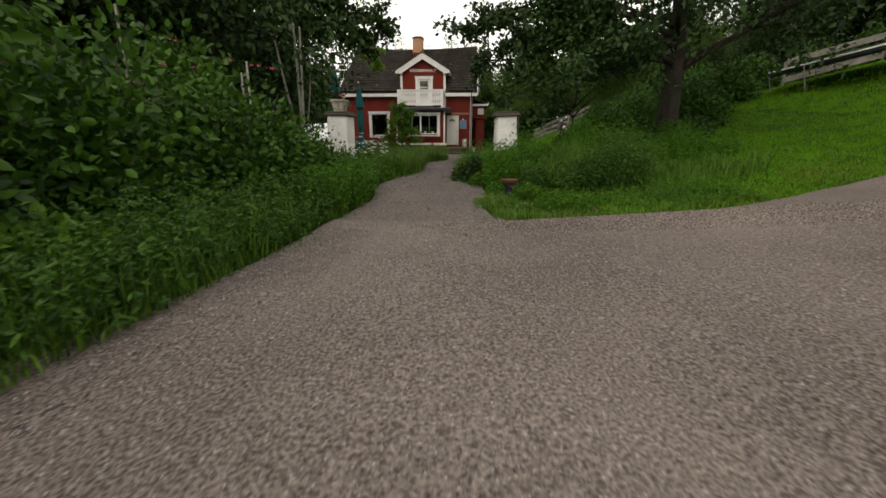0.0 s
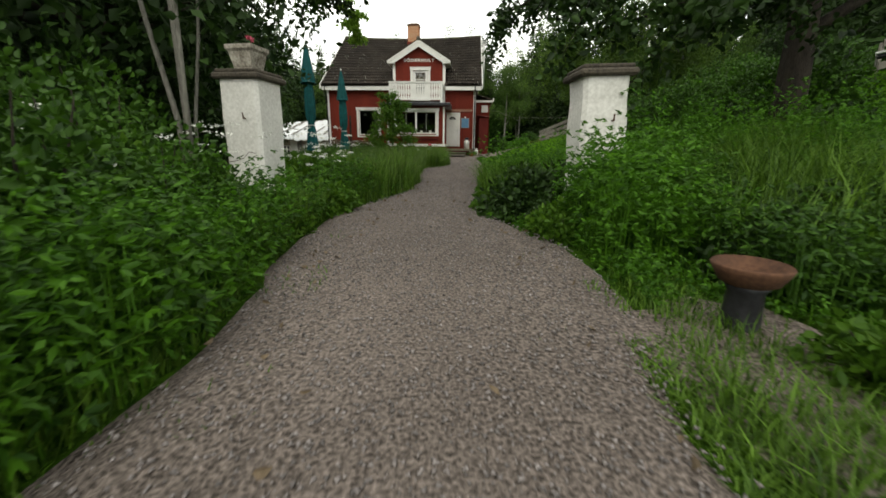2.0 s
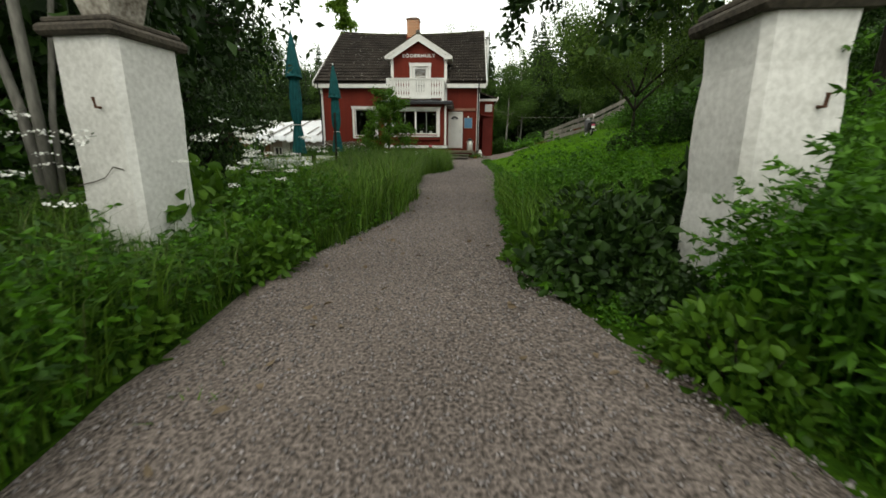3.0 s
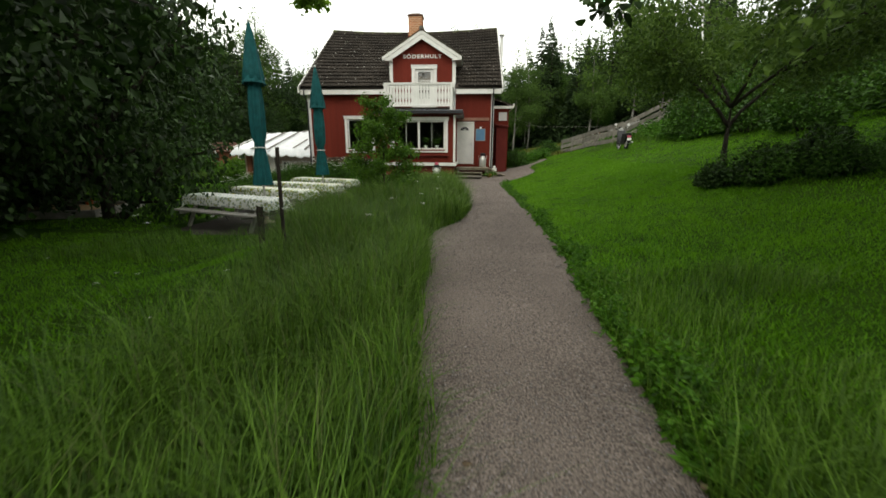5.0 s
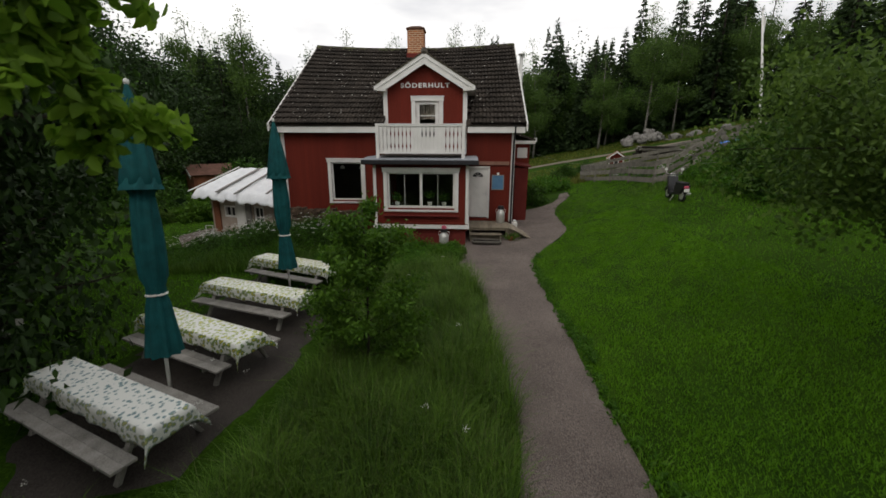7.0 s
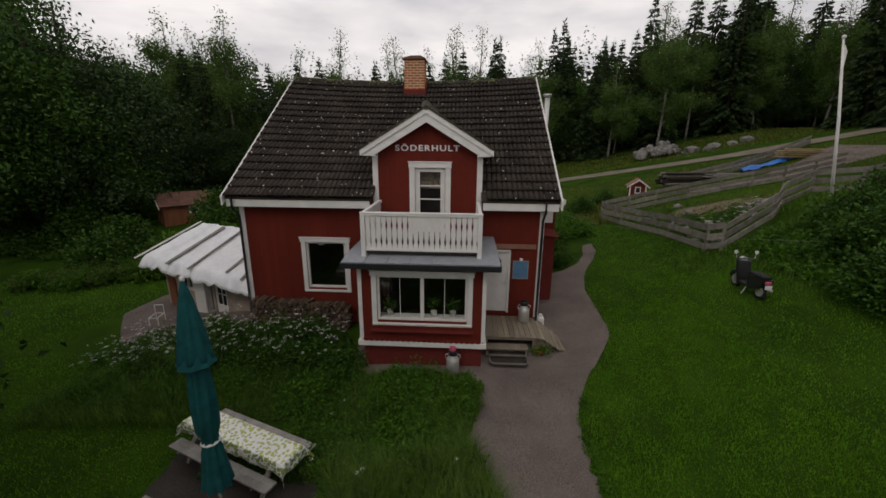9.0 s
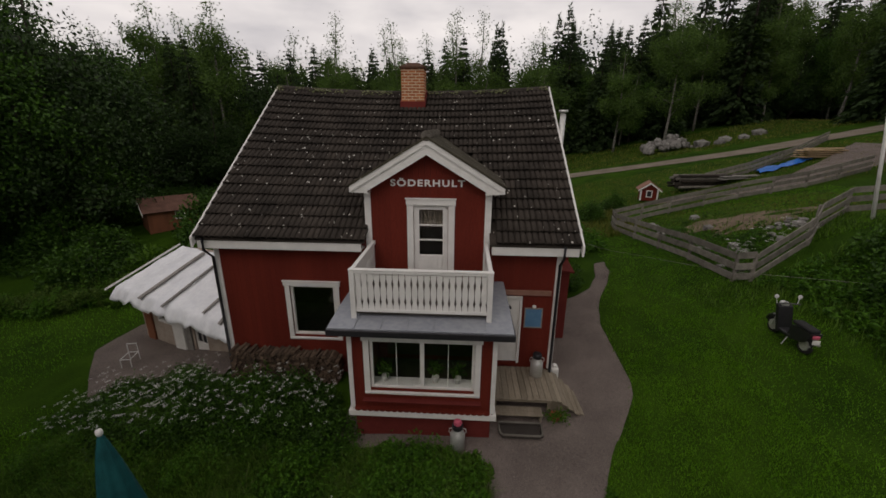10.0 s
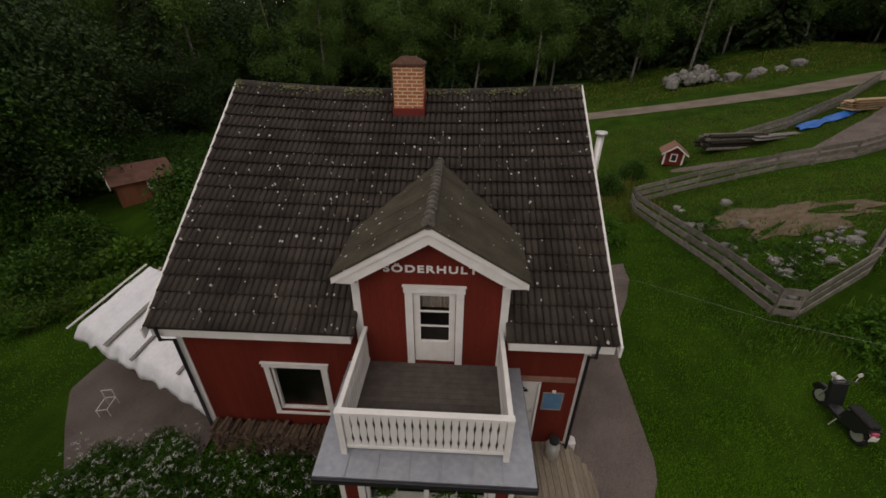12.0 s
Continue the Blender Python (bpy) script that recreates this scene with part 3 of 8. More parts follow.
pv, pf, n0 = [], [], 0
for cnt, area, size, seed in ((24000, (0.8, 3.6, 1.2, 4.6), (.003, .009), 1), (6000, (3.6, 7, 1.5, 4.1), (.005, .011), 2), (26000, (0.6, 2.4, 4.6, 12), (.003, .010), 3), (9000, (.5, 2.3, 12, 20), (.005, .011), 4), (4000, (.3, 2.6, 20, 29), (.007, .014), 5)):
    v, f = pebbles(cnt, area, size, seed)
    pv.append(v)
    pf.append(f + n0)
    n0 += len(v)
solid("loose_gravel", np_mesh("loose_gravel", np.concatenate(pv), np.concatenate(pf), "stones"), "stones", "loose grey gravel stones on the path", "gravel", kind="stuff")

# ---- house ----
HX0, HX1, HY0, HY1 = -7.0, 2.12, 30.0, 41.0          # outer walls
EAVE_Y, EAVE_Z, RIDGE_Y, RIDGE_Z = 29.62, 4.07, 35.45, 8.06
RX0, RX1 = -7.24, 2.48
FLOOR = 0.5
house = thing("house", (0, 0, 0), "red-painted wooden cottage with white trim and dark tiled roof", "house")


def spans(lo, hi, cuts):
    """What is left of lo..hi without the cuts."""
    out, a = [], lo
    for c0, c1 in sorted(cuts):
        if c0 > a:
            out.append((a, min(c0, hi)))
        a = max(a, c1)
    if a < hi:
        out.append((a, hi))
    return [s for s in out if s[1] - s[0] > 0.01]


def wall_y(x0, x1, z0, z1, y0, y1, openings):
    """A wall along x from y0 to y1 with openings (x0, z0, x1, z1) right through it."""
    mb = MB()
    xs = sorted({x0, x1, *[o[0] for o in openings], *[o[2] for o in openings]})
    for a, b in zip(xs[:-1], xs[1:]):
        cuts = [(o[1], o[3]) for o in openings if o[0] < (a + b) / 2 < o[2]]
        for c, d in spans(z0, z1, cuts):
            mb.box(a, y0, c, b, y1, d)
    return mb


def boards(parent, x0, x1, z0, z1, y, openings, width=0.145, th=0.022, top=None, mat="red"):
    """Upright cladding boards on the wall face y, cut round the openings; top(x): the boards' upper end."""
    n = max(1, round((x1 - x0) / width))
    w = (x1 - x0) / n
    for i in range(n):
        a, b = x0 + i * w, x0 + (i + 1) * w
        zt = z1 if top is None else top((a + b) / 2)
        cuts = [(o[1], o[3]) for o in openings if o[0] < b - 0.02 and o[2] > a + 0.02]
        for c, d in spans(z0, zt, cuts):
            if d - c > 0.04:
                part("board", MB().box(a + 0.0008, y - th, c, b - 0.0008, y, d, 0.002), mat, parent)


WIN = (-5.08, 1.16, -3.84, 2.66)      # left window's opening
DOOR = (0.30, FLOOR, 1.19, 2.50)
BAY_X0, BAY_X1, BAY_Y, BAY_TOP = -2.83, 0.36, 27.74, 2.66
BWIN = (-2.38, 1.20, -0.08, 2.42)
wf = part("front_wall", wall_y(HX0, HX1, FLOOR - 0.1, 4.05, HY0, HY0 + 0.2, [WIN, (-2.5, FLOOR, 0.1, 2.5), DOOR, (-1.68, 3.0, -0.76, 4.06)]), "red", house)
boards(wf, HX0, BAY_X0, FLOOR - 0.12, 4.02, HY0, [WIN])
boards(wf, BAY_X0, BAY_X1, 2.9, 4.02, HY0, [(-2.9, 2.8, 0.4, 4.1)])
boards(wf, BAY_X1, HX1, FLOOR - 0.12, 4.02, HY0, [(0.24, 0.3, 1.25, 2.72)])
side = MB()
slope = (RIDGE_Z - EAVE_Z) / (RIDGE_Y - EAVE_Y)
def roof_z(y):
    return EAVE_Z + slope * (y - EAVE_Y) if y < RIDGE_Y else RIDGE_Z - slope * (y - RIDGE_Y)
for nm, xa in (("gable_wall", HX0), ("gable_wall", HX1 - 0.2)):
    g = MB().prism([(HY0 + 0.2, FLOOR - 0.1), (HY1, FLOOR - 0.1), (HY1, roof_z(HY1) - 0.2), (RIDGE_Y, RIDGE_Z - 0.2), (HY0 + 0.2, roof_z(HY0 + .2) - 0.2)], xa, xa + 0.2, 'x')
    part(nm, g, "red", house)
part("back_wall", MB().box(HX0 + 0.2, HY1 - 0.2, FLOOR - 0.1, HX1 - 0.2, HY1 - 0.002, 4.0), "red", house)
part("plinth", MB().box(HX0 + 0.05, HY0 + 0.06, -1.2, HX1 - 0.05, HY1 - 0.05, FLOOR - 0.1).box(BAY_X0 + 0.05, BAY_Y + 0.05, -0.4, BAY_X1 - 0.05, HY0 + 0.06, 0.5), "red_low", house, "red-painted stone plinth")
# floors and inner walls carry the rooms' dimness in their colour
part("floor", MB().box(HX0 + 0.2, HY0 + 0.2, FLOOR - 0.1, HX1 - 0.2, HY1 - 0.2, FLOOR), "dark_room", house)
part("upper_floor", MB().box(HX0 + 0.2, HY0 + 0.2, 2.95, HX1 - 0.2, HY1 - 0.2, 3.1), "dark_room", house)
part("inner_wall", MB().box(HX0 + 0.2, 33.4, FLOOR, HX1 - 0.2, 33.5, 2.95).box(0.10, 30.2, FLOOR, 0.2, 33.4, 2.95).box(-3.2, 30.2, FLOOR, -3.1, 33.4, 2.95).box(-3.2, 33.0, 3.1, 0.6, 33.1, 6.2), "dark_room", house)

# corner boards, fascia, barge boards
for x0, x1 in ((HX0 - 0.03, HX0 + 0.11), (HX1 - 0.11, HX1 + 0.03)):
    part("corner_board", MB().box(x0, HY0 - 0.05, FLOOR - 0.12, x1, HY0 - 0.024, 4.03, 0.004), "white", house)
for x0, x1 in ((RX0 + 0.02, -2.95), (0.32, RX1 - 0.02)):
    part("fascia", MB().box(x0, EAVE_Y + 0.02, EAVE_Z - 0.30, x1, EAVE_Y + 0.055, EAVE_Z - 0.035, 0.005).box(x0, EAVE_Y + 0.055, EAVE_Z - 0.27, x1, HY0 - 0.03, EAVE_Z - 0.24), "white", house)
for x0, x1 in ((RX0 - 0.05, RX0 + 0.0), (RX1 + 0.0, RX1 + 0.05)):
    b = MB()
    for ya, yb in ((EAVE_Y - 0.12, RIDGE_Y), (RIDGE_Y, HY1 + 0.4)):
        za, zb = roof_z(ya), roof_z(yb)
        o = [(ya, za + 0.10), (ya, za - 0.16), (yb, zb - 0.16), (yb, zb + 0.10)]
        b.prism(o, x0, x1, 'x')
    part("barge_board", b, "white", house)

# roof deck and tiles
deck = MB()


def swept(xs, ya, za, th):
    """A sloping plate from the eave (ya, za) to the ridge, cut into strips along x."""
    zr = RIDGE_Z - .03
    vs = [p for x in xs for p in ((x, ya, za), (x, RIDGE_Y, zr), (x, RIDGE_Y, zr - th), (x, ya, za - th))]
    fs = [(0, 1, 2, 3), tuple(4 * len(xs) - k for k in (1, 2, 3, 4))]
    for i in range(len(xs) - 1):
        fs += [(4 * i + k, 4 * i + 4 + k, 4 * i + 4 + (k + 1) % 4, 4 * i + (k + 1) % 4) for k in range(4)]
    deck.add(vs, fs)


for xa, xb, ya, k in ((RX0, -2.86, EAVE_Y, 7), (-2.86, 0.26, 31.0, 6), (0.26, RX1, EAVE_Y, 5)):
    swept(list(np.linspace(xa, xb, k)), ya, roof_z(ya) - .03, .05)
by = HY1 + 0.38
swept(list(np.linspace(RX1, RX0, 14)), by, roof_z(by), .12)
roof = part("roof", deck, "tile", house, "dark concrete tile roof flecked with lichen")
ROWS_N, COLS_N = 18, 33
slen = math.hypot(RIDGE_Y - EAVE_Y, RIDGE_Z - EAVE_Z)
pitch_a = math.atan2(RIDGE_Z - EAVE_Z, RIDGE_Y - EAVE_Y)
tw, tl = (RX1 - RX0) / COLS_N, slen / ROWS_N


def tile_arrays():
    """One S-shaped pantile lying in x (width) and y (up the slope)."""
    prof = [(0.0, -0.010), (0.05, 0.040), (0.13, 0.052), (0.36, 0.050), (0.44, 0.036), (0.49, -0.014), (0.53, -0.014), (0.58, 0.036), (0.66, 0.050), (0.88, 0.052), (0.95, 0.040), (1.0, -0.010)]
    V, F = [], []
    for u, h in prof:
        V += [(u * tw, .07, h + 0.024), (u * tw, -0.05, h + 0.040), (u * tw, -0.05, h + 0.068), (u * tw, tl + 0.01, h - 0.012)]
    for i in range(len(prof) - 1):
        a, b = 4 * i, 4 * i + 4
        F += [(a + k, b + k, b + k + 1, a + k + 1) for k in range(3)]
    return np.array(V), np.array(F)


TV, TF = tile_arrays()
tile_mesh = np_mesh("roof_tile", TV, TF, "tile", False)
DX0, DX1, D_EAVE, D_TOP, D_Y = -3.17, 0.57, 5.44, 6.57, 29.78
DCX = (DX0 + DX1) / 2
def under_dormer(x, y):
    """True where the dormer's own roof and walls cover the main roof."""
    z_d = D_TOP - (D_TOP - D_EAVE) * abs(x - DCX) / ((DX1 - DX0) / 2)
    return (abs(x - DCX) < 1.55 and roof_z(y) < z_d - 0.02) or (abs(x - DCX) < 1.66 and y < 30.2)
TR = Matrix.Rotation(pitch_a, 4, 'X')
rest_v, rest_f, n_t = [], [], 0
r = random.Random(5)
for row in range(ROWS_N):
    for col in range(COLS_N):
        x = RX0 + col * tw
        yc = EAVE_Y + (row + 0.5) * tl * math.cos(pitch_a)
        if under_dormer(x + tw / 2, yc):
            continue
        m = Matrix.Translation((x, EAVE_Y + row * tl * math.cos(pitch_a), EAVE_Z + row * tl * math.sin(pitch_a) + 0.012)) @ TR @ Matrix.Rotation(r.uniform(-.002, .002), 4, 'Z') @ Matrix.Translation((0, r.uniform(-.003, .003), r.uniform(0, .003)))
        if row < 9 and n_t < 290:
            ob = new("tile", tile_mesh)
            ob.parent = roof
            ob.matrix_basis = m
            n_t += 1
        else:
            A = np.array(m)
            rest_v.append(TV @ A[:3, :3].T + A[:3, 3])
            rest_f.append(TF + len(TV) * len(rest_f))
part("upper_tiles", np_mesh("upper_tiles", np.concatenate(rest_v), np.concatenate(rest_f), "tile"), "tile", roof, kind="stuff")
rv, rf = MB(), None
k = 0
x = RX0
while x < RX1 - 0.05:
    rv.prism([(RIDGE_Y - 0.14, RIDGE_Z + 0.0), (RIDGE_Y - 0.11, RIDGE_Z + 0.08), (RIDGE_Y - 0.04, RIDGE_Z + 0.13), (RIDGE_Y + 0.04, RIDGE_Z + 0.13), (RIDGE_Y + 0.11, RIDGE_Z + 0.08), (RIDGE_Y + 0.14, RIDGE_Z)], x, min(x + 0.40, RX1), 'x')
    x += 0.405
    k += 1
part("ridge_tiles", rv, "tile", roof)
# moss along the ridge
rm = np.random.default_rng(44)
n = 900
mx = RX0 + (RX1 - RX0) * rm.uniform(0, 1, n) ** 1.25
clump = np.sin(mx * 3.1) + np.sin(mx * 7.7 + 1) + rm.normal(0, .6, n)
mx = mx[clump > .1]
my = RIDGE_Y - .05 - np.abs(rm.normal(0, .10, len(mx)))
MP = np.stack([mx, my, np.minimum(RIDGE_Z + .12, RIDGE_Z + .14 - (RIDGE_Y - my) * .7)], -1)
mv, mf = [], []
for k in range(len(MP)):
    c = MP[k] + rm.normal(0, .012, (5, 3)) * [1, 1, .4]
    c[4] = MP[k] + [0, 0, .045 * rm.uniform(.5, 1.2)]
    c[:4] += np.array([(-1, -1, 0), (1, -1, 0), (1, 1, 0), (-1, 1, 0)]) * .024
    mv.append(c)
    mf.append(np.array([(0, 1, 4), (1, 2, 4), (2, 3, 4), (3, 0, 4)]) + 5 * k)
part("moss", np_mesh("moss", np.concatenate(mv), np.concatenate(mf), "moss"), "moss", roof, "pale moss along the ridge", kind="stuff")


# the old ridge sags between the gables
def sag(x, y):
    u = (x - (RX0 + RX1) / 2) / ((RX1 - RX0) / 2)
    return -0.19 * max(0, 1 - u * u) * max(0, 1 - abs(y - RIDGE_Y) / (RIDGE_Y - EAVE_Y))


for ob in [roof, *roof.children]:
    if ob.data == tile_mesh:
        ob.matrix_basis.translation.z += sag(*ob.matrix_basis.translation.xy)
    else:
        for v in ob.data.vertices:
            v.co.z += sag(v.co.x, v.co.y)

# downpipes
for x, s in ((HX0 - 0.02, 1), (HX1 - 0.035, -1)):
    part("downpipe", MB().tube([(x, EAVE_Y - 0.05, EAVE_Z - 0.02), (x, EAVE_Y - 0.05, EAVE_Z - 0.33), (x, HY0 - 0.11, EAVE_Z - 0.62), (x, HY0 - 0.11, 0.0), (x - s * .02, HY0 - 0.2, -0.08)], 0.038, 8), "dark_metal", house, "black metal downpipe", True)

# chimney
CX0, CX1, CY0, CY1 = -2.62, -1.84, 34.66, 35.36
chim = part("chimney", MB().box(CX0 + 0.004, CY0 + 0.004, 7.3, CX1 - 0.004, CY1 - 0.004, 8.66), "mortar", house, "orange brick chimney with a dark metal hood")
part("flashing", MB().prism([(CY0 - .04, 7.2), (CY0 - .04, 7.60), (CY0 + .04, 7.63), (CY0 + .45, 7.92), (CY1 + .03, 8.04), (CY1 + .03, 7.2)], CX0 - .04, CX1 + .04, 'x'), "red_low", chim, "dark red sheet flashing")
bh, bl, z, c = 0.092, 0.255, 7.60, 0
while z < 8.62:
    off = (c % 2) * bl / 2
    for face in range(4):
        a0, a1 = (CX0, CX1) if face % 2 == 0 else (CY0, CY1)
        a = a0 - off
        while a < a1 - 0.02:
            p, q = max(a, a0), min(a + bl - 0.028, a1)
            if q - p > 0.05:
                if face == 0:
                    mb = MB().box(p, CY0 - 0.004, z, q, CY0 + 0.05, z + bh - 0.026)
                elif face == 2:
                    mb = MB().box(p, CY1 - 0.05, z, q, CY1 + 0.004, z + bh - 0.026)
                elif face == 1:
                    mb = MB().box(CX1 - 0.05, p, z, CX1 + 0.004, q, z + bh - 0.026)
                else:
                    mb = MB().box(CX0 - 0.004, p, z, CX0 + 0.05, q, z + bh - 0.026)
                part("brick", mb, "brick", chim)
            a += bl
    z += bh
    c += 1
part("chimney_hood", MB().box(CX0 - 0.05, CY0 - 0.05, 8.64, CX1 + 0.05, CY1 + 0.05, 8.70, 0.01), "rust", chim)
hx, hy = (CX0 + CX1) / 2, (CY0 + CY1) / 2
part("chimney_lid", MB().add([(CX0 - .05, CY0 - .05, 8.70), (CX1 + .05, CY0 - .05, 8.70), (CX1 + .05, CY1 + .05, 8.70), (CX0 - .05, CY1 + .05, 8.70), (hx - .2, hy - .06, 8.86), (hx + .2, hy - .06, 8.86), (hx + .2, hy + .06, 8.86), (hx - .2, hy + .06, 8.86)],
     [(3, 2, 1, 0), (0, 1, 5, 4), (1, 2, 6, 5), (2, 3, 7, 6), (3, 0, 4, 7), (4, 5, 6, 7)]), "rust", chim, "hipped brown sheet-metal lid")
# stove pipe beyond the gable
part("flue_pipe", MB().tube([(2.66, 33.6, 4.5), (2.66, 33.6, 7.25)], 0.09, 12).tube([(2.66, 33.6, 7.25), (2.66, 33.6, 7.32)], 0.15, 12).box(2.1, 33.57, 5.6, 2.66, 33.63, 5.66), "aluminium", house, "steel flue pipe", True)


def trim(parent, o, y, w=0.13, head=0.03, mat="white"):
    """White boards round an opening o = (x0, z0, x1, z1), proud of the wall face y."""
    x0, z0, x1, z1 = o
    t = 0.035
    part("casing", MB().box(x0 - w, y - t, z0 - w, x0, y, z1 + w, 0.005), mat, parent)
    part("casing", MB().box(x1, y - t, z0 - w, x1 + w, y, z1 + w, 0.005), mat, parent)
    part("head_casing", MB().box(x0 - w - head, y - t - 0.012, z1, x1 + w + head, y - 0.001, z1 + w * 0.95, 0.005).box(x0 - w - head - 0.02, y - t - 0.035, z1 + w * 0.95, x1 + w + head + 0.02, y - 0.001, z1 + w * 0.95 + 0.03, 0.005), mat, parent)


def window(o, y, mullions, label, depth=0.1):
    """A casement with a frame, panes and a sill in the opening o of the wall face y."""
    x0, z0, x1, z1 = o
    w = part("window", MB().box(x0, y + 0.01, z0, x0 + 0.06, y + depth, z1, 0.004).box(x1 - 0.06, y + 0.01, z0, x1, y + depth, z1, 0.004).box(x0 + 0.06, y + 0.01, z0, x1 - 0.06, y + depth, z0 + 0.06, 0.004).box(x0 + 0.06, y + 0.01, z1 - 0.06, x1 - 0.06, y + depth, z1, 0.004), "white", house, label)
    trim(w, o, y - 0.023)
    part("window_sill", MB().box(x0 - 0.13, y - 0.075, z0 - 0.10, x1 + 0.13, y + 0.01, z0 - 0.055, 0.006).box(x0 - 0.13, y - 0.055, z0 - 0.13, x1 + 0.13, y - 0.02, z0 - 0.10, 0.004), "white", w)
    xs = [x0 + 0.06, *mullions, x1 - 0.06]
    for m in mullions:
        part("mullion", MB().box(m - 0.045, y + 0.005, z0 + 0.06, m + 0.045, y + depth - 0.01, z1 - 0.06, 0.004), "white", w)
    for i, (a, b) in enumerate(zip(xs[:-1], xs[1:])):
        a2, b2 = a + (0.045 if i else 0), b - (0.045 if i < len(xs) - 2 else 0)
        g = part("pane", MB().box(a2, y + 0.045, z0 + 0.06, b2, y + 0.051, z1 - 0.06), "glass", w)
        g.visible_shadow = False
    return w


window(WIN, HY0, [], "white-framed window with a single large pane")

# bay
bay = part("bay", wall_y(BAY_X0, BAY_X1, 0.42, BAY_TOP, BAY_Y, BAY_Y + 0.12, [BWIN]), "red", house, "red bay with a wide white window")
part("bay_side_wall", MB().box(BAY_X0, BAY_Y + 0.12, 0.42, BAY_X0 + 0.12, HY0, BAY_TOP), "red", bay)
part("bay_side_wall", MB().box(BAY_X1 - 0.12, BAY_Y + 0.12, 0.42, BAY_X1, HY0, BAY_TOP), "red", bay)
boards(bay, BAY_X0, BAY_X1, 0.66, BAY_TOP, BAY_Y, [BWIN])
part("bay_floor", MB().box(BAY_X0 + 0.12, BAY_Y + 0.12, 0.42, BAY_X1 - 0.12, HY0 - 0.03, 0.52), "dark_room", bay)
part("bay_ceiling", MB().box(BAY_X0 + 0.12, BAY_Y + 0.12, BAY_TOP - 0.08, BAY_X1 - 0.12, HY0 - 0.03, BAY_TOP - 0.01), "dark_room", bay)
for x0, x1 in ((BAY_X0 - 0.03, BAY_X0 + 0.07), (BAY_X1 - 0.07, BAY_X1 + 0.03)):
    part("corner_board", MB().box(x0, BAY_Y - 0.05, 0.66, x1, BAY_Y - 0.024, BAY_TOP, 0.004), "white", bay)
part("side_cladding", MB().box(BAY_X1, BAY_Y - 0.02, 0.66, BAY_X1 + 0.022, HY0 - 0.04, BAY_TOP).box(BAY_X0 - 0.022, BAY_Y - 0.02, 0.66, BAY_X0, HY0 - 0.04, BAY_TOP), "red", bay)
window(BWIN, BAY_Y, [-1.23], "wide white two-light bay window")
for x in (-1.80, -0.66):
    part("glazing_bar", MB().box(x - 0.008, BAY_Y + 0.056, BWIN[1] + 0.06, x + 0.008, BAY_Y + 0.068, BWIN[3] - 0.06), "white", bay)
part("water_table", MB().box(BAY_X0 - 0.07, BAY_Y - 0.10, 0.50, BAY_X1 + 0.07, BAY_Y - 0.03, 0.64, 0.006).box(BAY_X0 - 0.07, BAY_Y - 0.03, 0.50, BAY_X0 - 0.025, HY0 - 0.05, 0.64, 0.006).box(BAY_X1 + 0.025, BAY_Y - 0.03, 0.50, BAY_X1 + 0.07, HY0 - 0.05, 0.64, 0.006), "white", bay, "white painted board")
sc = MB()
n = 22
for i in range(n):
    cx = BAY_X0 + 0.08 + (i + 0.5) * (BAY_X1 - BAY_X0 - 0.16) / n
    rr = (BAY_X1 - BAY_X0 - 0.16) / n / 2
    sc.prism([(cx + rr * math.cos(math.pi + math.pi * j / 6), 0.69 + 0.6 * rr * math.sin(math.pi + math.pi * j / 6)) for j in range(7)], BAY_Y - 0.115, BAY_Y - 0.101)
sc.box(BAY_X0 + 0.07, BAY_Y - 0.112, 0.69, BAY_X1 - 0.07, BAY_Y - 0.026, 0.71)
part("scalloped_trim", sc, "red", bay)
part("flower_box_shelf", MB().box(-2.55, BAY_Y - 0.16, 0.93, 0.08, BAY_Y - 0.03, 0.965, 0.005).box(-2.5, BAY_Y - 0.05, 0.85, 0.03, BAY_Y - 0.024, 0.93, 0.004), "red_low", bay, "weathered red shelf below the window")
# bay roof: sheet metal plates with standing seams
BRX0, BRX1, BRY = -3.16, 0.68, 27.42
sheet = MB().prism([(BRY, 2.70), (BRY, 2.84), (28.25, 2.915), (HY0 - 0.03, 2.94), (HY0 - 0.03, 2.70)], BRX0, BRX1, 'x')
bayroof = part("bay_roof", sheet, "sheet", bay, "grey sheet-metal roof of the bay")
for i in range(6):
    x = BRX0 + 0.55 + i * (BRX1 - BRX0 - 1.1) / 5
    part("seam", MB().prism([(BRY - 0.005, 2.842), (28.1, 2.902), (28.1, 2.922), (BRY - 0.005, 2.862)], x - 0.012, x + 0.012, 'x'), "sheet", bayroof)
part("drip_edge", MB().box(BRX0 - 0.02, BRY - 0.05, 2.68, BRX1 + 0.02, BRY - 0.002, 2.82, 0.01).box(BRX0 - 0.03, BRY, 2.68, BRX0 - 0.002, HY0 - 0.06, 2.82).box(BRX1 + 0.002, BRY, 2.68, BRX1 + 0.03, HY0 - 0.06, 2.82), "dark_metal", bayroof, "black gutter edge")
part("soffit", MB().box(BRX0 + 0.02, BRY + 0.02, 2.665, BRX1 - 0.02, BAY_Y - 0.06, 2.698), "red_low", bay)

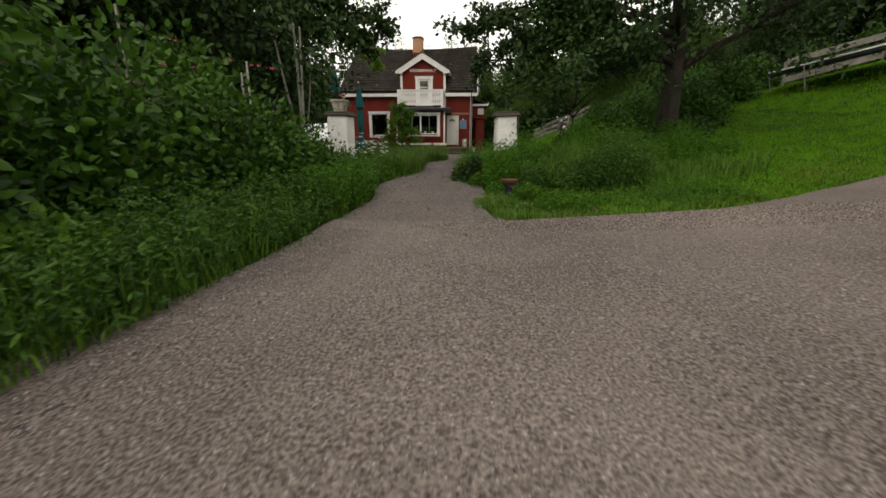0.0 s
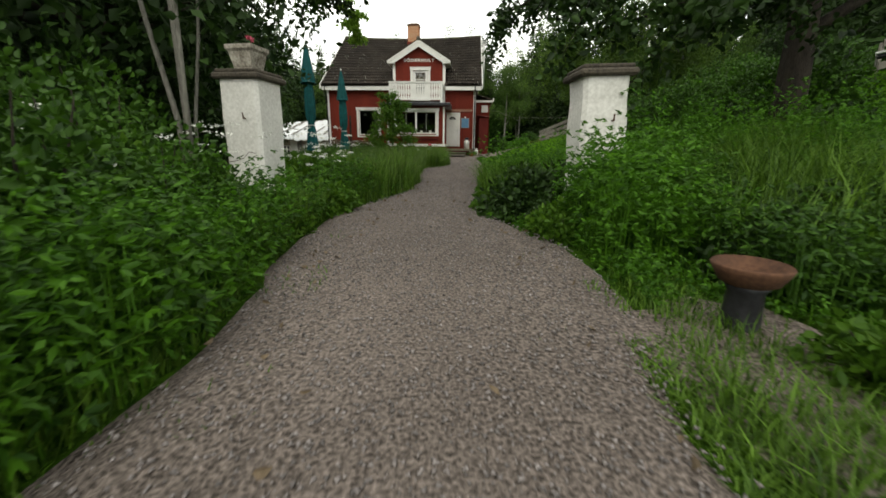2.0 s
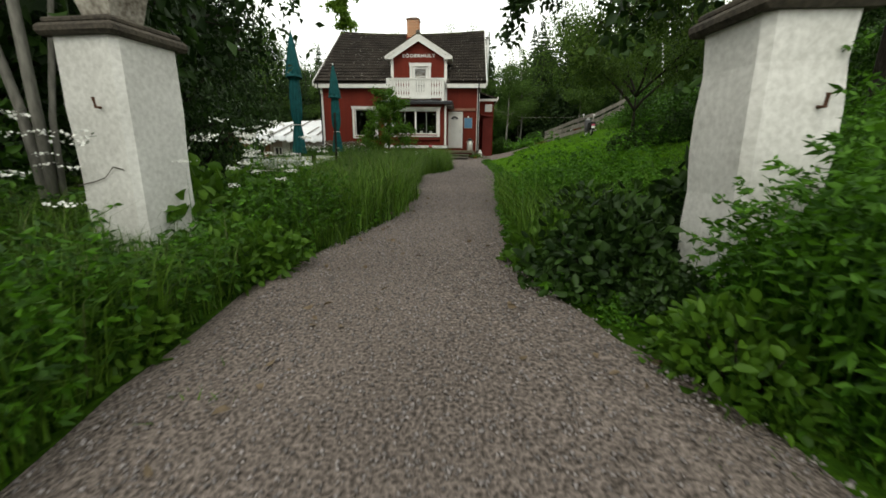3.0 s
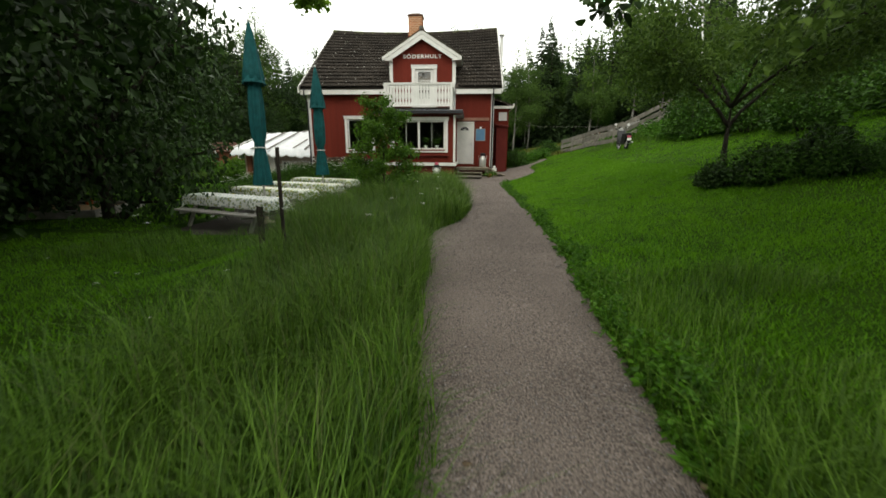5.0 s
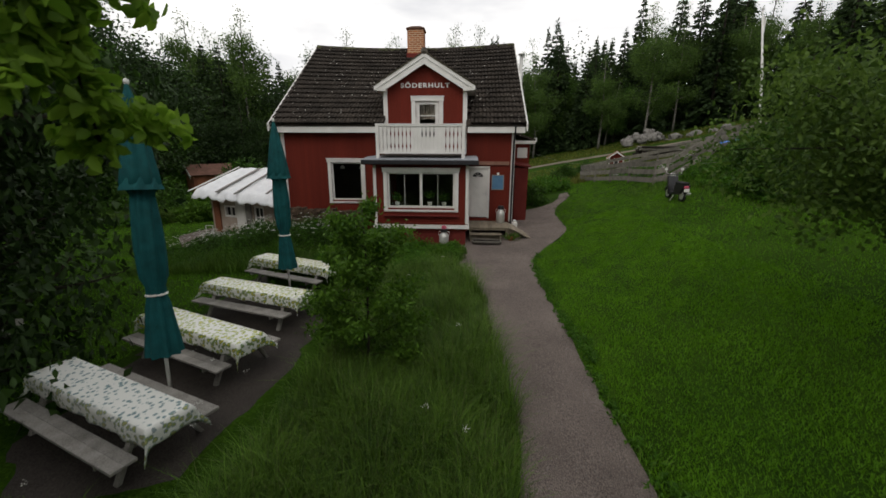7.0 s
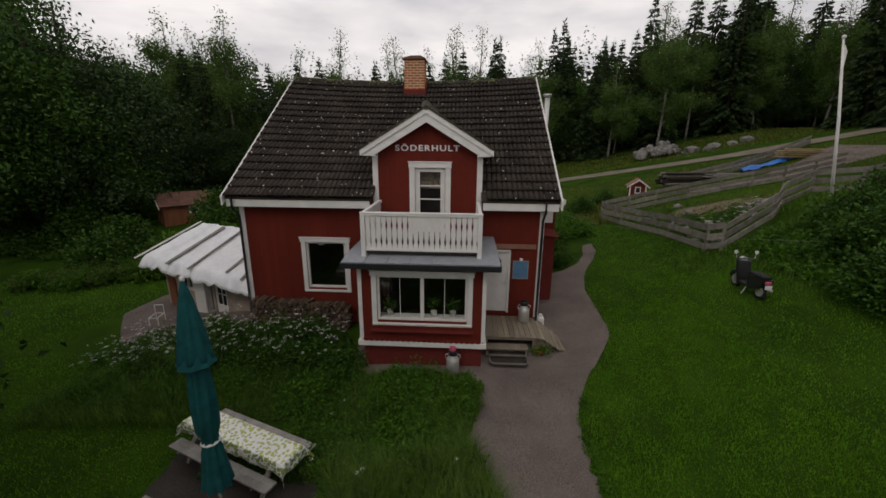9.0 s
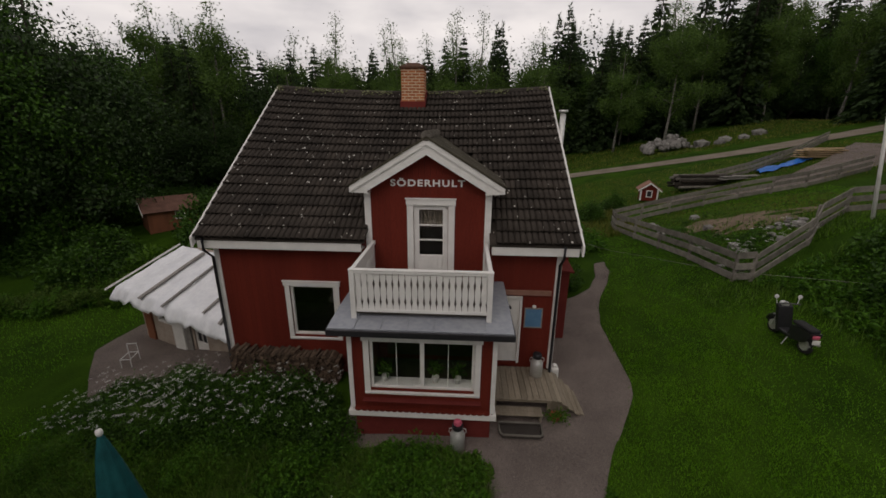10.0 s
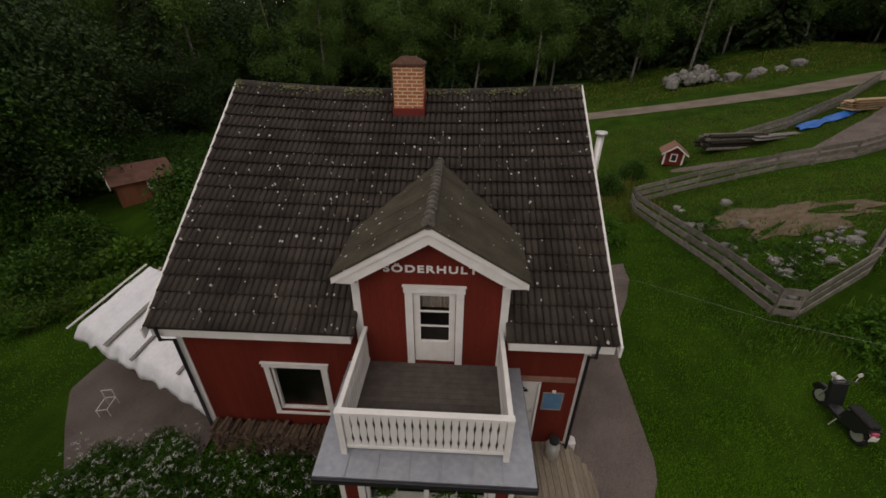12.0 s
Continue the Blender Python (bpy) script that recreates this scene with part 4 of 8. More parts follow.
# balcony
BLX0, BLX1, BLY = -2.74, 0.23, 27.86
balc = part("balcony", MB().box(BLX0 + 0.06, BLY + 0.06, 2.945, BLX1 - 0.06, HY0 - 0.03, 2.965), "dark_deck", house, "balcony with a white fretwork railing")
n = 15
for i in range(n):
    y0 = BLY + 0.07 + i * (HY0 - 0.04 - BLY - 0.07) / n
    part("deck_board", MB().box(BLX0 + 0.06, y0, 2.967, BLX1 - 0.06, y0 + (HY0 - 0.04 - BLY - 0.07) / n - 0.007, 2.992), "dark_deck", balc)


def baluster(w, h):
    """A flat board sawn to a waist and a belly."""
    prof = [(0.0, 0.49), (0.10, 0.49), (0.22, 0.31), (0.34, 0.45), (0.46, 0.49), (0.58, 0.45), (0.70, 0.32), (0.84, 0.47), (1.0, 0.49)]
    right = [(w * q, h * t) for t, q in prof]
    return right + [(-x, z) for x, z in reversed(right)]


RB, RT = 3.02, 3.96
bal_me = MB().prism(baluster(0.122, RT - RB - 0.10), -0.012, 0.012).data("baluster")
bal_me.materials.append(M["white"])
rail = part("railing", MB().box(BLX0, BLY - 0.035, RT - 0.06, BLX1, BLY + 0.055, RT, 0.008), "white", balc, "white railing with top rail")
part("handrail", MB().box(BLX0 - 0.02, BLY - 0.045, RT, BLX1 + 0.02, BLY + 0.07, RT + 0.03, 0.006), "white", rail)
part("bottom_rail", MB().box(BLX0 + 0.03, BLY - 0.02, RB, BLX1 - 0.03, BLY + 0.03, RB + 0.07, 0.006), "white", rail)
for xa, xb in ((BLX0, BLX0 + 0.09), (BLX1 - 0.09, BLX1)):
    part("handrail", MB().box(xa, BLY + 0.07, RT - 0.06, xb, HY0 - 0.03, RT + 0.03, 0.008), "white", rail)
    part("bottom_rail", MB().box(xa + 0.02, BLY + 0.05, RB, xb - 0.02, HY0 - 0.03, RB + 0.07, 0.006), "white", rail)
n = 21
for i in range(n):
    ob = part("baluster", bal_me, "white", rail)
    ob.matrix_basis = pose(BLX0 + 0.10 + (i + 0.5) * (BLX1 - BLX0 - 0.20) / n, BLY + 0.008, RB + 0.055)
n = 15
for i in range(n):
    for x in (BLX0 + 0.045, BLX1 - 0.045):
        ob = part("baluster", bal_me, "white", rail)
        ob.matrix_basis = pose(x, BLY + 0.12 + (i + 0.5) * (HY0 - BLY - 0.17) / n, RB + 0.055, 0, 0, 90)
for x in (BLX0 + 0.045, BLX1 - 0.045):
    part("corner_post", MB().box(x - 0.055, BLY - 0.05, 2.86, x + 0.055, BLY - 0.036, RT, 0.004).box(x - 0.045, BLY - 0.036, 2.86, x + 0.045, BLY + 0.05, RT - 0.06, 0.004), "white", rail)

# dormer
DWX0, DWX1 = -2.83, 0.23
ddoor = (-1.66, 3.02, -0.78, 4.93)
def d_top(x):
    return D_TOP - 0.16 - (D_TOP - D_EAVE) * abs(x - DCX) / ((DX1 - DX0) / 2)
dw = MB()
dw.prism([(DWX0, 2.96), (ddoor[0], 2.96), (ddoor[0], ddoor[3]), (DWX0, ddoor[3])], HY0 - 0.004, HY0 + 0.16)
dw.prism([(ddoor[2], 2.96), (DWX1, 2.96), (DWX1, ddoor[3]), (ddoor[2], ddoor[3])], HY0 - 0.004, HY0 + 0.16)
dw.prism([(DWX0, ddoor[3]), (DWX1, ddoor[3]), (DWX1, d_top(DWX1) - 0.02), (DCX, d_top(DCX) - 0.02), (DWX0, d_top(DWX0) - 0.02)], HY0 - 0.004, HY0 + 0.16)
for x in (DWX0, DWX1 - 0.14):
    dw.prism([(HY0 + 0.16, 3.3), (HY0 + 0.16, 5.28), (31.7, 5.28), (31.7, 5.0)], x, x + 0.14, 'x')
dorm = part("dormer", dw, "red", house, "gabled dormer with white trim")
boards(dorm, DWX0, DWX1, 2.97, 5.0, HY0 - 0.005, [ddoor], top=d_top)
for x0, x1 in ((DWX0 - 0.06, DWX0 + 0.10), (DWX1 - 0.10, DWX1 + 0.06)):
    part("corner_board", MB().box(x0, HY0 - 0.055, 2.98, x1, HY0 - 0.028, d_top((x0 + x1) / 2) + 0.02, 0.004), "white", dorm)
hw = (DX1 - DX0) / 2
for s in (-1, 1):
    xe = DCX + s * hw
    # two stepped barge boards and the boxed-in eave end
    b = MB()
    b.prism([(DCX, D_TOP), (DCX, D_TOP - 0.17), (xe, D_EAVE - 0.17), (xe, D_EAVE)], D_Y - 0.12, D_Y - 0.085)
    b.prism([(DCX, D_TOP - 0.16), (DCX, D_TOP - 0.40), (xe - s * 0.38, D_EAVE - 0.165), (xe - s * 0.02, D_EAVE - 0.165)], D_Y - 0.085, D_Y - 0.02)
    part("barge_board", b, "white", dorm)
    part("eave_box", MB().prism([(xe, D_EAVE - 0.17), (xe - s * 0.46, D_EAVE - 0.19), (xe - s * 0.38, D_EAVE - 0.06), (xe, D_EAVE - 0.02)], D_Y - 0.083, HY0 + 1.2), "white", dorm)
    back = RIDGE_Y - (RIDGE_Z - D_TOP) / slope + 0.05
    yb = EAVE_Y + (D_EAVE - EAVE_Z) / slope + 0.05
    sl = MB()
    if s < 0:
        sl.slab((xe - 0.04, D_Y - 0.14, D_EAVE + 0.01), (DCX, D_Y - 0.14, D_TOP + 0.03), (DCX, back, D_TOP + 0.03), (xe - 0.04, yb, D_EAVE + 0.01), 0.05)
    else:
        sl.slab((DCX, D_Y - 0.14, D_TOP + 0.03), (xe + 0.04, D_Y - 0.14, D_EAVE + 0.01), (xe + 0.04, yb, D_EAVE + 0.01), (DCX, back, D_TOP + 0.03), 0.05)
    dr = part("dormer_roof", sl, "felt", dorm, "dark felt dormer roof with lichen")
    # felt joints
    for j in range(3):
        ya = D_Y + 0.55 + j * 0.8
        f = MB().slab((DCX, ya, D_TOP + 0.034), (xe + s * 0.04, ya, D_EAVE + 0.014), (xe + s * 0.04, ya + 0.03, D_EAVE + 0.020), (DCX, ya + 0.03, D_TOP + 0.040), 0.004)
        if ya < yb - 0.1:
            part("felt_joint", f, "felt", dr)
yy = D_Y - 0.12
rd = MB()
while yy < back - 0.1:
    rd.tube([(DCX, yy, D_TOP + 0.030), (DCX, yy + 0.25, D_TOP + 0.020)], [0.125, 0.085], 10)
    yy += 0.23
part("dormer_ridge_tiles", rd, "ridge", dorm)
# balcony door
bd = part("balcony_door", MB().box(ddoor[0], HY0 + 0.01, ddoor[1], ddoor[0] + 0.14, HY0 + 0.06, ddoor[3], 0.004).box(ddoor[2] - 0.14, HY0 + 0.01, ddoor[1], ddoor[2], HY0 + 0.06, ddoor[3], 0.004)
          .box(ddoor[0] + 0.14, HY0 + 0.01, ddoor[3] - 0.12, ddoor[2] - 0.14, HY0 + 0.06, ddoor[3], 0.004).box(ddoor[0] + 0.14, HY0 + 0.01, ddoor[1], ddoor[2] - 0.14, HY0 + 0.05, 3.62, 0.004), "white", house, "white balcony door with three panes")
trim(bd, (ddoor[0], ddoor[1] + 0.1, ddoor[2], ddoor[3]), HY0 - 0.028, 0.16, 0.02)
for i in range(5):
    x = ddoor[0] + 0.16 + i * 0.115
    part("door_plank", MB().box(x, HY0 - 0.003, 3.05, x + 0.105, HY0 + 0.009, 3.60, 0.003), "white", bd)
for zz in (4.02, 4.41):
    part("glazing_bar", MB().box(ddoor[0] + 0.14, HY0 + 0.012, zz - 0.018, ddoor[2] - 0.14, HY0 + 0.05, zz + 0.018, 0.003), "white", bd)
for za, zb in ((3.62, 4.002), (4.038, 4.392), (4.428, 4.81)):
    g = part("pane", MB().box(ddoor[0] + 0.14, HY0 + 0.03, za, ddoor[2] - 0.14, HY0 + 0.036, zb), "glass", bd)
    g.visible_shadow = False
# curtain behind the balcony door
cv, nn = MB(), 14
pts = [(ddoor[0] + 0.14 + i * 0.6 / nn, HY0 + 0.30 + 0.025 * (i % 2)) for i in range(nn + 1)]
cv.add([(x, y, z) for z in (4.30, 4.85) for x, y in pts], [(i, i + 1, i + 2 + nn, i + 1 + nn) for i in range(nn)])
part("curtain", cv, "block", bd)
# name on the dormer gable
fc = bpy.data.curves.new("name_sign", 'FONT')
fc.body = "S\u00d6DERHULT"
fc.size = 0.27
fc.align_x = 'CENTER'
fc.extrude = 0.006
fc.offset = 0.008
fc.space_character = 1.22
sg = new("sign_letters_curve", fc)
dg = bpy.context.evaluated_depsgraph_get()
sm = bpy.data.meshes.new_from_object(sg.evaluated_get(dg))
bpy.data.objects.remove(sg)
sm.materials.clear()
sm.materials.append(M["white"])
sl = part("name_sign", sm, "white", dorm, "white letters on the gable")
sl.matrix_basis = pose(DCX, HY0 - 0.040, 5.405, 90, 0, 0) @ Matrix.Diagonal((1.04, 0.82, 1, 1))

# front door
fd = part("front_door", MB().box(DOOR[0] + 0.05, HY0 + 0.03, DOOR[1] + 0.03, DOOR[2] - 0.03, HY0 + 0.08, DOOR[3] - 0.04, 0.005).box(DOOR[0], HY0 - 0.03, DOOR[1], DOOR[0] + 0.05, HY0 + 0.1, DOOR[3], 0.004).box(DOOR[2] - 0.03, HY0 - 0.03, DOOR[1], DOOR[2] + 0.03, HY0 + 0.1, DOOR[3], 0.004).box(DOOR[0], HY0 - 0.03, DOOR[3] - 0.04, DOOR[2] + 0.03, HY0 + 0.1, DOOR[3] + 0.03, 0.004), "white", house, "plain white front door with a fan light")
fan_x, fan_z = (DOOR[0] + DOOR[2]) / 2 + 0.01, 2.13
part("fan_light", MB().prism([(fan_x + 0.20 * math.cos(math.pi * j / 12), fan_z + 0.17 * math.sin(math.pi * j / 12)) for j in range(13)], HY0 + 0.022, HY0 + 0.034), "dark_metal", fd, "dark half-round glazed light")
for j in range(1, 4):
    w = math.pi * j / 4
    part("fan_bar", MB().tube([(fan_x, HY0 + 0.018, fan_z), (fan_x + 0.19 * math.cos(w), HY0 + 0.018, fan_z + 0.16 * math.sin(w))], 0.008, 5), "white", fd)
part("door_handle", MB().tube([(DOOR[2] - 0.10, HY0 + 0.03, 1.48), (DOOR[2] - 0.10, HY0 - 0.03, 1.48), (DOOR[2] - 0.22, HY0 - 0.035, 1.48)], 0.011, 6).box(DOOR[2] - 0.125, HY0 + 0.018, 1.40, DOOR[2] - 0.075, HY0 + 0.03, 1.56, 0.004), "aluminium", fd, "steel handle")
part("door_lintel_board", MB().box(0.42, HY0 - 0.075, 2.58, 1.95, HY0 - 0.026, 2.72, 0.006), "shed_roof", house, "faded pinkish board over the door")
nb = part("notice_board", MB().box(1.32, HY0 - 0.05, 1.66, 1.74, HY0 - 0.026, 2.18, 0.004), "blue_board", house, "blue notice board")
part("board_frame", MB().box(1.29, HY0 - 0.06, 1.63, 1.32, HY0 - 0.026, 2.21, 0.004).box(1.74, HY0 - 0.06, 1.63, 1.77, HY0 - 0.026, 2.21, 0.004).box(1.32, HY0 - 0.06, 1.63, 1.74, HY0 - 0.026, 1.66, 0.004).box(1.32, HY0 - 0.06, 2.18, 1.74, HY0 - 0.026, 2.21, 0.004), "grey_wood", nb, "pale grey frame")
part("board_hook", MB().box(1.49, HY0 - 0.07, 2.21, 1.58, HY0 - 0.026, 2.29, 0.012), "white", nb, "small white hook")
part("wall_lamp", MB().box(-3.32, HY0 - 0.14, 2.42, -3.2, HY0 - 0.03, 2.52, 0.01), "white", house, "small white lamp")

# steps and deck
steps = thing("porch_steps", (0, 0, 0), "weathered plank porch with one step and a ramp", "porch")
part("deck_frame", MB().box(0.40, 28.62, 0.28, 1.89, 29.96, 0.36).box(0.45, 28.66, -0.16, 0.53, 28.74, 0.28).box(1.80, 28.66, -0.16, 1.88, 28.74, 0.28).box(0.45, 29.8, -0.16, 0.53, 29.88, 0.28).box(1.80, 29.8, -0.16, 1.88, 29.88, 0.28), "deck", steps)
for i in range(10):
    x = 0.40 + i * 0.150
    part("deck_board", MB().box(x, 28.56 + 0.012 * ((i * 5) % 3), 0.362, x + 0.140, 29.97, 0.392, 0.004), "deck", steps)
for i in range(6):                                         # the ramp's boards lie beside each other, each lower than the last
    xa, xb = 1.905 + i * 0.135, 2.03 + i * 0.135
    za, zb = 0.385 - 0.062 * i, 0.330 - 0.062 * i
    y0, y1 = 28.60 + 0.035 * ((i * 3) % 4) - 0.03 * i, 29.95 - 0.16 * max(0, i - 2)
    part("ramp_board", MB().slab((xa, y0, za), (xb, y0, zb), (xb, y1, zb), (xa, y1, za), 0.026), "deck", steps)
for y in (28.75, 29.5):
    part("ramp_beam", MB().prism([(1.90, -0.12), (2.62, -0.12), (1.90, 0.33)], y, y + 0.06), "deck", steps)
part("tread", MB().box(0.46, 28.24, 0.165, 1.62, 28.39, 0.20, 0.005).box(0.46, 28.396, 0.165, 1.62, 28.56, 0.20, 0.005), "deck", steps)
part("riser", MB().box(0.52, 28.53, -0.14, 1.56, 28.56, 0.165), "deck", steps)
for x in (0.48, 1.55):
    part("stringer", MB().box(x, 28.28, -0.14, x + 0.05, 28.53, 0.165, 0.004), "deck", steps)
tray = thing("boot_tray", (1.06, 27.99, -0.055), "rounded wooden tray with a dark mat before the step", "boot tray")
rim = [(-0.42, -0.22), (0.42, -0.22), (0.48, -0.17), (0.50, -0.08), (0.50, 0.20), (-0.50, 0.20), (-0.50, -0.08), (-0.48, -0.17), (-0.42, -0.22)]
part("tray_rim", MB().tube([(x, y, 0.085) for x, y in rim], 0.024, 8), "fence_wood", tray, "pale worn rim", True)
part("tray_wall", MB().tube([(x * .99, y * .98, 0.04) for x, y in rim], 0.034, 6), "soil_dark", tray)
part("mat", MB().box(-0.47, -0.19, 0.0, 0.47, 0.19, 0.022, 0.01), "soil_dark", tray, "dark mat")

# annex behind the gable
annex = thing("annex", (0, 0, 0), "small red annex with a tiled lean-to roof", "annex")
part("annex_wall", MB().box(2.14, 33.0, -0.2, 3.15, 36.5, 3.5), "red", annex)
part("annex_roof", MB().slab((2.14, 32.8, 4.02), (3.38, 32.8, 3.62), (3.38, 36.7, 3.62), (2.14, 36.7, 4.02), 0.08), "tile", annex)
part("annex_barge", MB().box(3.36, 32.74, 3.50, 3.42, 36.7, 3.68).box(2.2, 32.74, 3.42, 3.36, 32.79, 3.56), "white", annex)
part("annex_porch", MB().box(2.45, 32.2, -0.2, 3.02, 32.98, 2.40, 0.01), "red_low", annex, "red boarded lean-to")
part("annex_porch_roof", MB().slab((2.35, 32.1, 2.55), (3.13, 32.1, 2.46), (3.13, 33.0, 2.56), (2.35, 33.0, 2.65), 0.05), "red_low", annex)
part("annex_window", MB().box(2.6, 32.95, 2.8, 3.05, 32.99, 3.25, 0.01), "white", annex)

# ---- plants ----
def leaf_arrays(P, D, L, W, rng, fold=0.25, oval=False):
    """Leaves at P that point along D, folded along the midrib: two triangles each, or four for an oval blade."""
    n = len(P)
    D = D / np.linalg.norm(D, axis=1, keepdims=True)
    R = rng.normal(size=(n, 3))
    S = np.cross(D, R)
    S /= np.linalg.norm(S, axis=1, keepdims=True) + 1e-9
    N = np.cross(S, D)
    L, W = np.broadcast_to(np.asarray(L, dtype=float), (n,))[:, None], np.broadcast_to(np.asarray(W, dtype=float), (n,))[:, None]
    if oval:
        V = np.stack([P, P + D * L * .25 + S * W * .46 + N * W * fold, P + D * L * .62 + S * W * .42 + N * W * fold * .7, P + D * L - N * W * .12, P + D * L * .62 - S * W * .42 + N * W * fold * .7, P + D * L * .25 - S * W * .46 + N * W * fold], 1).reshape(-1, 3)
        b = 6 * np.arange(n)[:, None]
        return V, np.concatenate([b + np.array([f]) for f in ((0, 1, 2), (0, 2, 3), (0, 3, 4), (0, 4, 5))], 0)
    V = np.stack([P, P + D * L * .42 + S * W * .5 + N * W * fold, P + D * L, P + D * L * .42 - S * W * .5 + N * W * fold], 1).reshape(-1, 3)
    b = 4 * np.arange(n)[:, None]
    F = np.concatenate([b + np.array([[0, 1, 2]]), b + np.array([[0, 2, 3]])], 0)
    return V, F


def join(*arrays):
    vs, fs, n = [], [], 0
    for v, f in arrays:
        vs.append(v)
        fs.append(f + n)
        n += len(v)
    return np.concatenate(vs), np.concatenate(fs)


def blade_arrays(P, h, w, lean, rng):
    """Grass blades: a bent strip that tapers to its tip, three triangles each."""
    n = len(P)
    a = rng.uniform(0, 2 * np.pi, n)
    U = np.stack([np.cos(a), np.sin(a), np.zeros(n)], -1)
    S = np.stack([-np.sin(a), np.cos(a), np.zeros(n)], -1) * (np.asarray(w).reshape(-1, 1) * .5)
    h = np.asarray(h).reshape(-1, 1)
    ln = (rng.uniform(.2, 1, n) * lean).reshape(-1, 1)
    Z = np.array([0, 0, 1.0])
    mid = P + Z * h * .6 + U * h * ln * .3
    tip = P + Z * h * (1 - .25 * ln) + U * h * ln
    V = np.stack([P - S, P + S, mid + S * .8, mid - S * .8, tip], 1).reshape(-1, 3)
    b = 5 * np.arange(n)[:, None]
    F = np.concatenate([b + np.array([[0, 1, 2]]), b + np.array([[0, 2, 3]]), b + np.array([[3, 2, 4]])], 0)
    return V, F


def limb(mb, p, d, length, r0, steps, rnd, sag=0.0, wob=.16):
    """One crooked tapering limb; returns points along it."""
    pts, p, d = [Vector(p)], Vector(p), Vector(d).normalized()
    for i in range(steps):
        d = (d + Vector((rnd.uniform(-wob, wob), rnd.uniform(-wob, wob), rnd.uniform(-.06, .14) - sag))).normalized()
        p = p + d * (length / steps)
        pts.append(p.copy())
    mb.tube(pts, [r0 * (1 - .82 * i / steps) for i in range(steps + 1)], 6)
    return pts


def broadleaf(name, h, spread, base, nlimb, nclump, per, leaf, mats, seed, droop=0.3, trunk_r=0.14, low=.25):
    """A broad-leaved tree: trunk, limbs, and leaf clumps round the limbs' outer parts."""
    rnd, rng = random.Random(seed), np.random.default_rng(seed)
    wood = MB()
    pts = limb(wood, (0, 0, -0.15), (rnd.uniform(-.05, .05), rnd.uniform(-.05, .05), 1), h * .82, trunk_r, 9, rnd, 0.0, .05)
    ends = [(p, 0.5 * spread * (1 - .6 * i / 9)) for i, p in enumerate(pts) if p.z > base]
    for k in range(nlimb):
        t = rnd.uniform(base / h, .85)
        o = pts[min(8, int(t * 9))]
        a = 2 * math.pi * (k / nlimb) + rnd.uniform(-.4, .4)
        reach = spread * (1.15 - .75 * t) * rnd.uniform(.7, 1.1)
        q = limb(wood, o, (math.cos(a), math.sin(a), rnd.uniform(low, low + .55)), reach, trunk_r * .42 * (1.1 - .6 * t), 5, rnd, sag=0.04)
        ends += [(e, 0.30 * spread) for e in q[2:]]
        for _ in range(2):
            e = q[rnd.randint(2, 4)]
            a2 = a + rnd.uniform(-1.2, 1.2)
            q2 = limb(wood, e, (math.cos(a2), math.sin(a2), rnd.uniform(-.1, .6)), reach * .5, trunk_r * .15, 3, rnd, sag=0.05)
            ends += [(e2, 0.22 * spread) for e2 in q2[1:]]
    C = np.array([tuple(e[0]) for e in ends])
    R = np.array([e[1] for e in ends])
    pick = rng.integers(0, len(C), nclump)
    off = rng.normal(size=(nclump, 3))
    off /= np.linalg.norm(off, axis=1, keepdims=True)
    cc = C[pick] + off * (R[pick] * rng.uniform(.2, 1, nclump) ** .6)[:, None]
    cc[:, 2] = np.maximum(cc[:, 2], base * .8)
    lp = np.repeat(cc, per, 0) + rng.normal(0, leaf * 1.5, (nclump * per, 3))
    ld = rng.normal(size=lp.shape) + np.repeat(off, per, 0) * .6
    ld[:, 2] -= droop
    V, F = leaf_arrays(lp, ld, leaf * rng.uniform(.7, 1.3, len(lp)), leaf * .62 * rng.uniform(.7, 1.2, len(lp)), rng)
    return wood.data(name + "_trunk", True), np_mesh(name + "_crown", V, F, mats[1])


def spruce(name, h, r, seed, n=900):
    """A spruce: straight trunk, tiers of drooping boughs made of many flat sprays."""
    rnd, rng = random.Random(seed), np.random.default_rng(seed)
    wood = MB().tube([(0, 0, -0.2), (0, 0, h * .5), (0, 0, h * .98)], [h * .014, h * .009, 0.015], 6)
    P, D, L = [], [], []
    whorls = int(h * 2.1)
    for k in range(whorls):
        t = .07 + .92 * (k + rng.uniform(-.3, .3)) / whorls
        for b in range(7):
            a = 6.283 * b / 7 + k * 1.3 + rng.uniform(-.35, .35)
            reach = r * (1 - t) ** .95 * rng.uniform(.55, 1.12) + .12
            m = max(3, int(n / whorls / 7))
            u = rng.uniform(.15, 1, m) ** .7
            sag = reach * (.12 + .38 * u ** 2) * (1 - .5 * t)
            c, s = math.cos(a), math.sin(a)
            P.append(np.stack([c * reach * u, s * reach * u, t * h - sag], -1) + rng.normal(0, .06, (m, 3)))
            D.append(np.stack([c * .8 - s * rng.uniform(-.9, .9, m), s * .8 + c * rng.uniform(-.9, .9, m), rng.uniform(-.75, -.1, m)], -1))
            L.append((.32 + .5 * (1 - t)) * rng.uniform(.7, 1.25, m) * min(1.0, .35 + reach / 2))
    P, D, L = np.concatenate(P), np.concatenate(D), np.concatenate(L)
    V, F = leaf_arrays(P, D, L, L * .5, rng, .15)
    top = leaf_arrays(np.stack([np.zeros(14), np.zeros(14), np.linspace(h * .9, h, 14)], -1), rng.normal(size=(14, 3)) * [1, 1, .3] + [0, 0, .6], h * .03, h * .012, rng)
    V, F = join((V, F), top)
    return wood.data(name + "_trunk", True), np_mesh(name + "_crown", V, F, "needles")


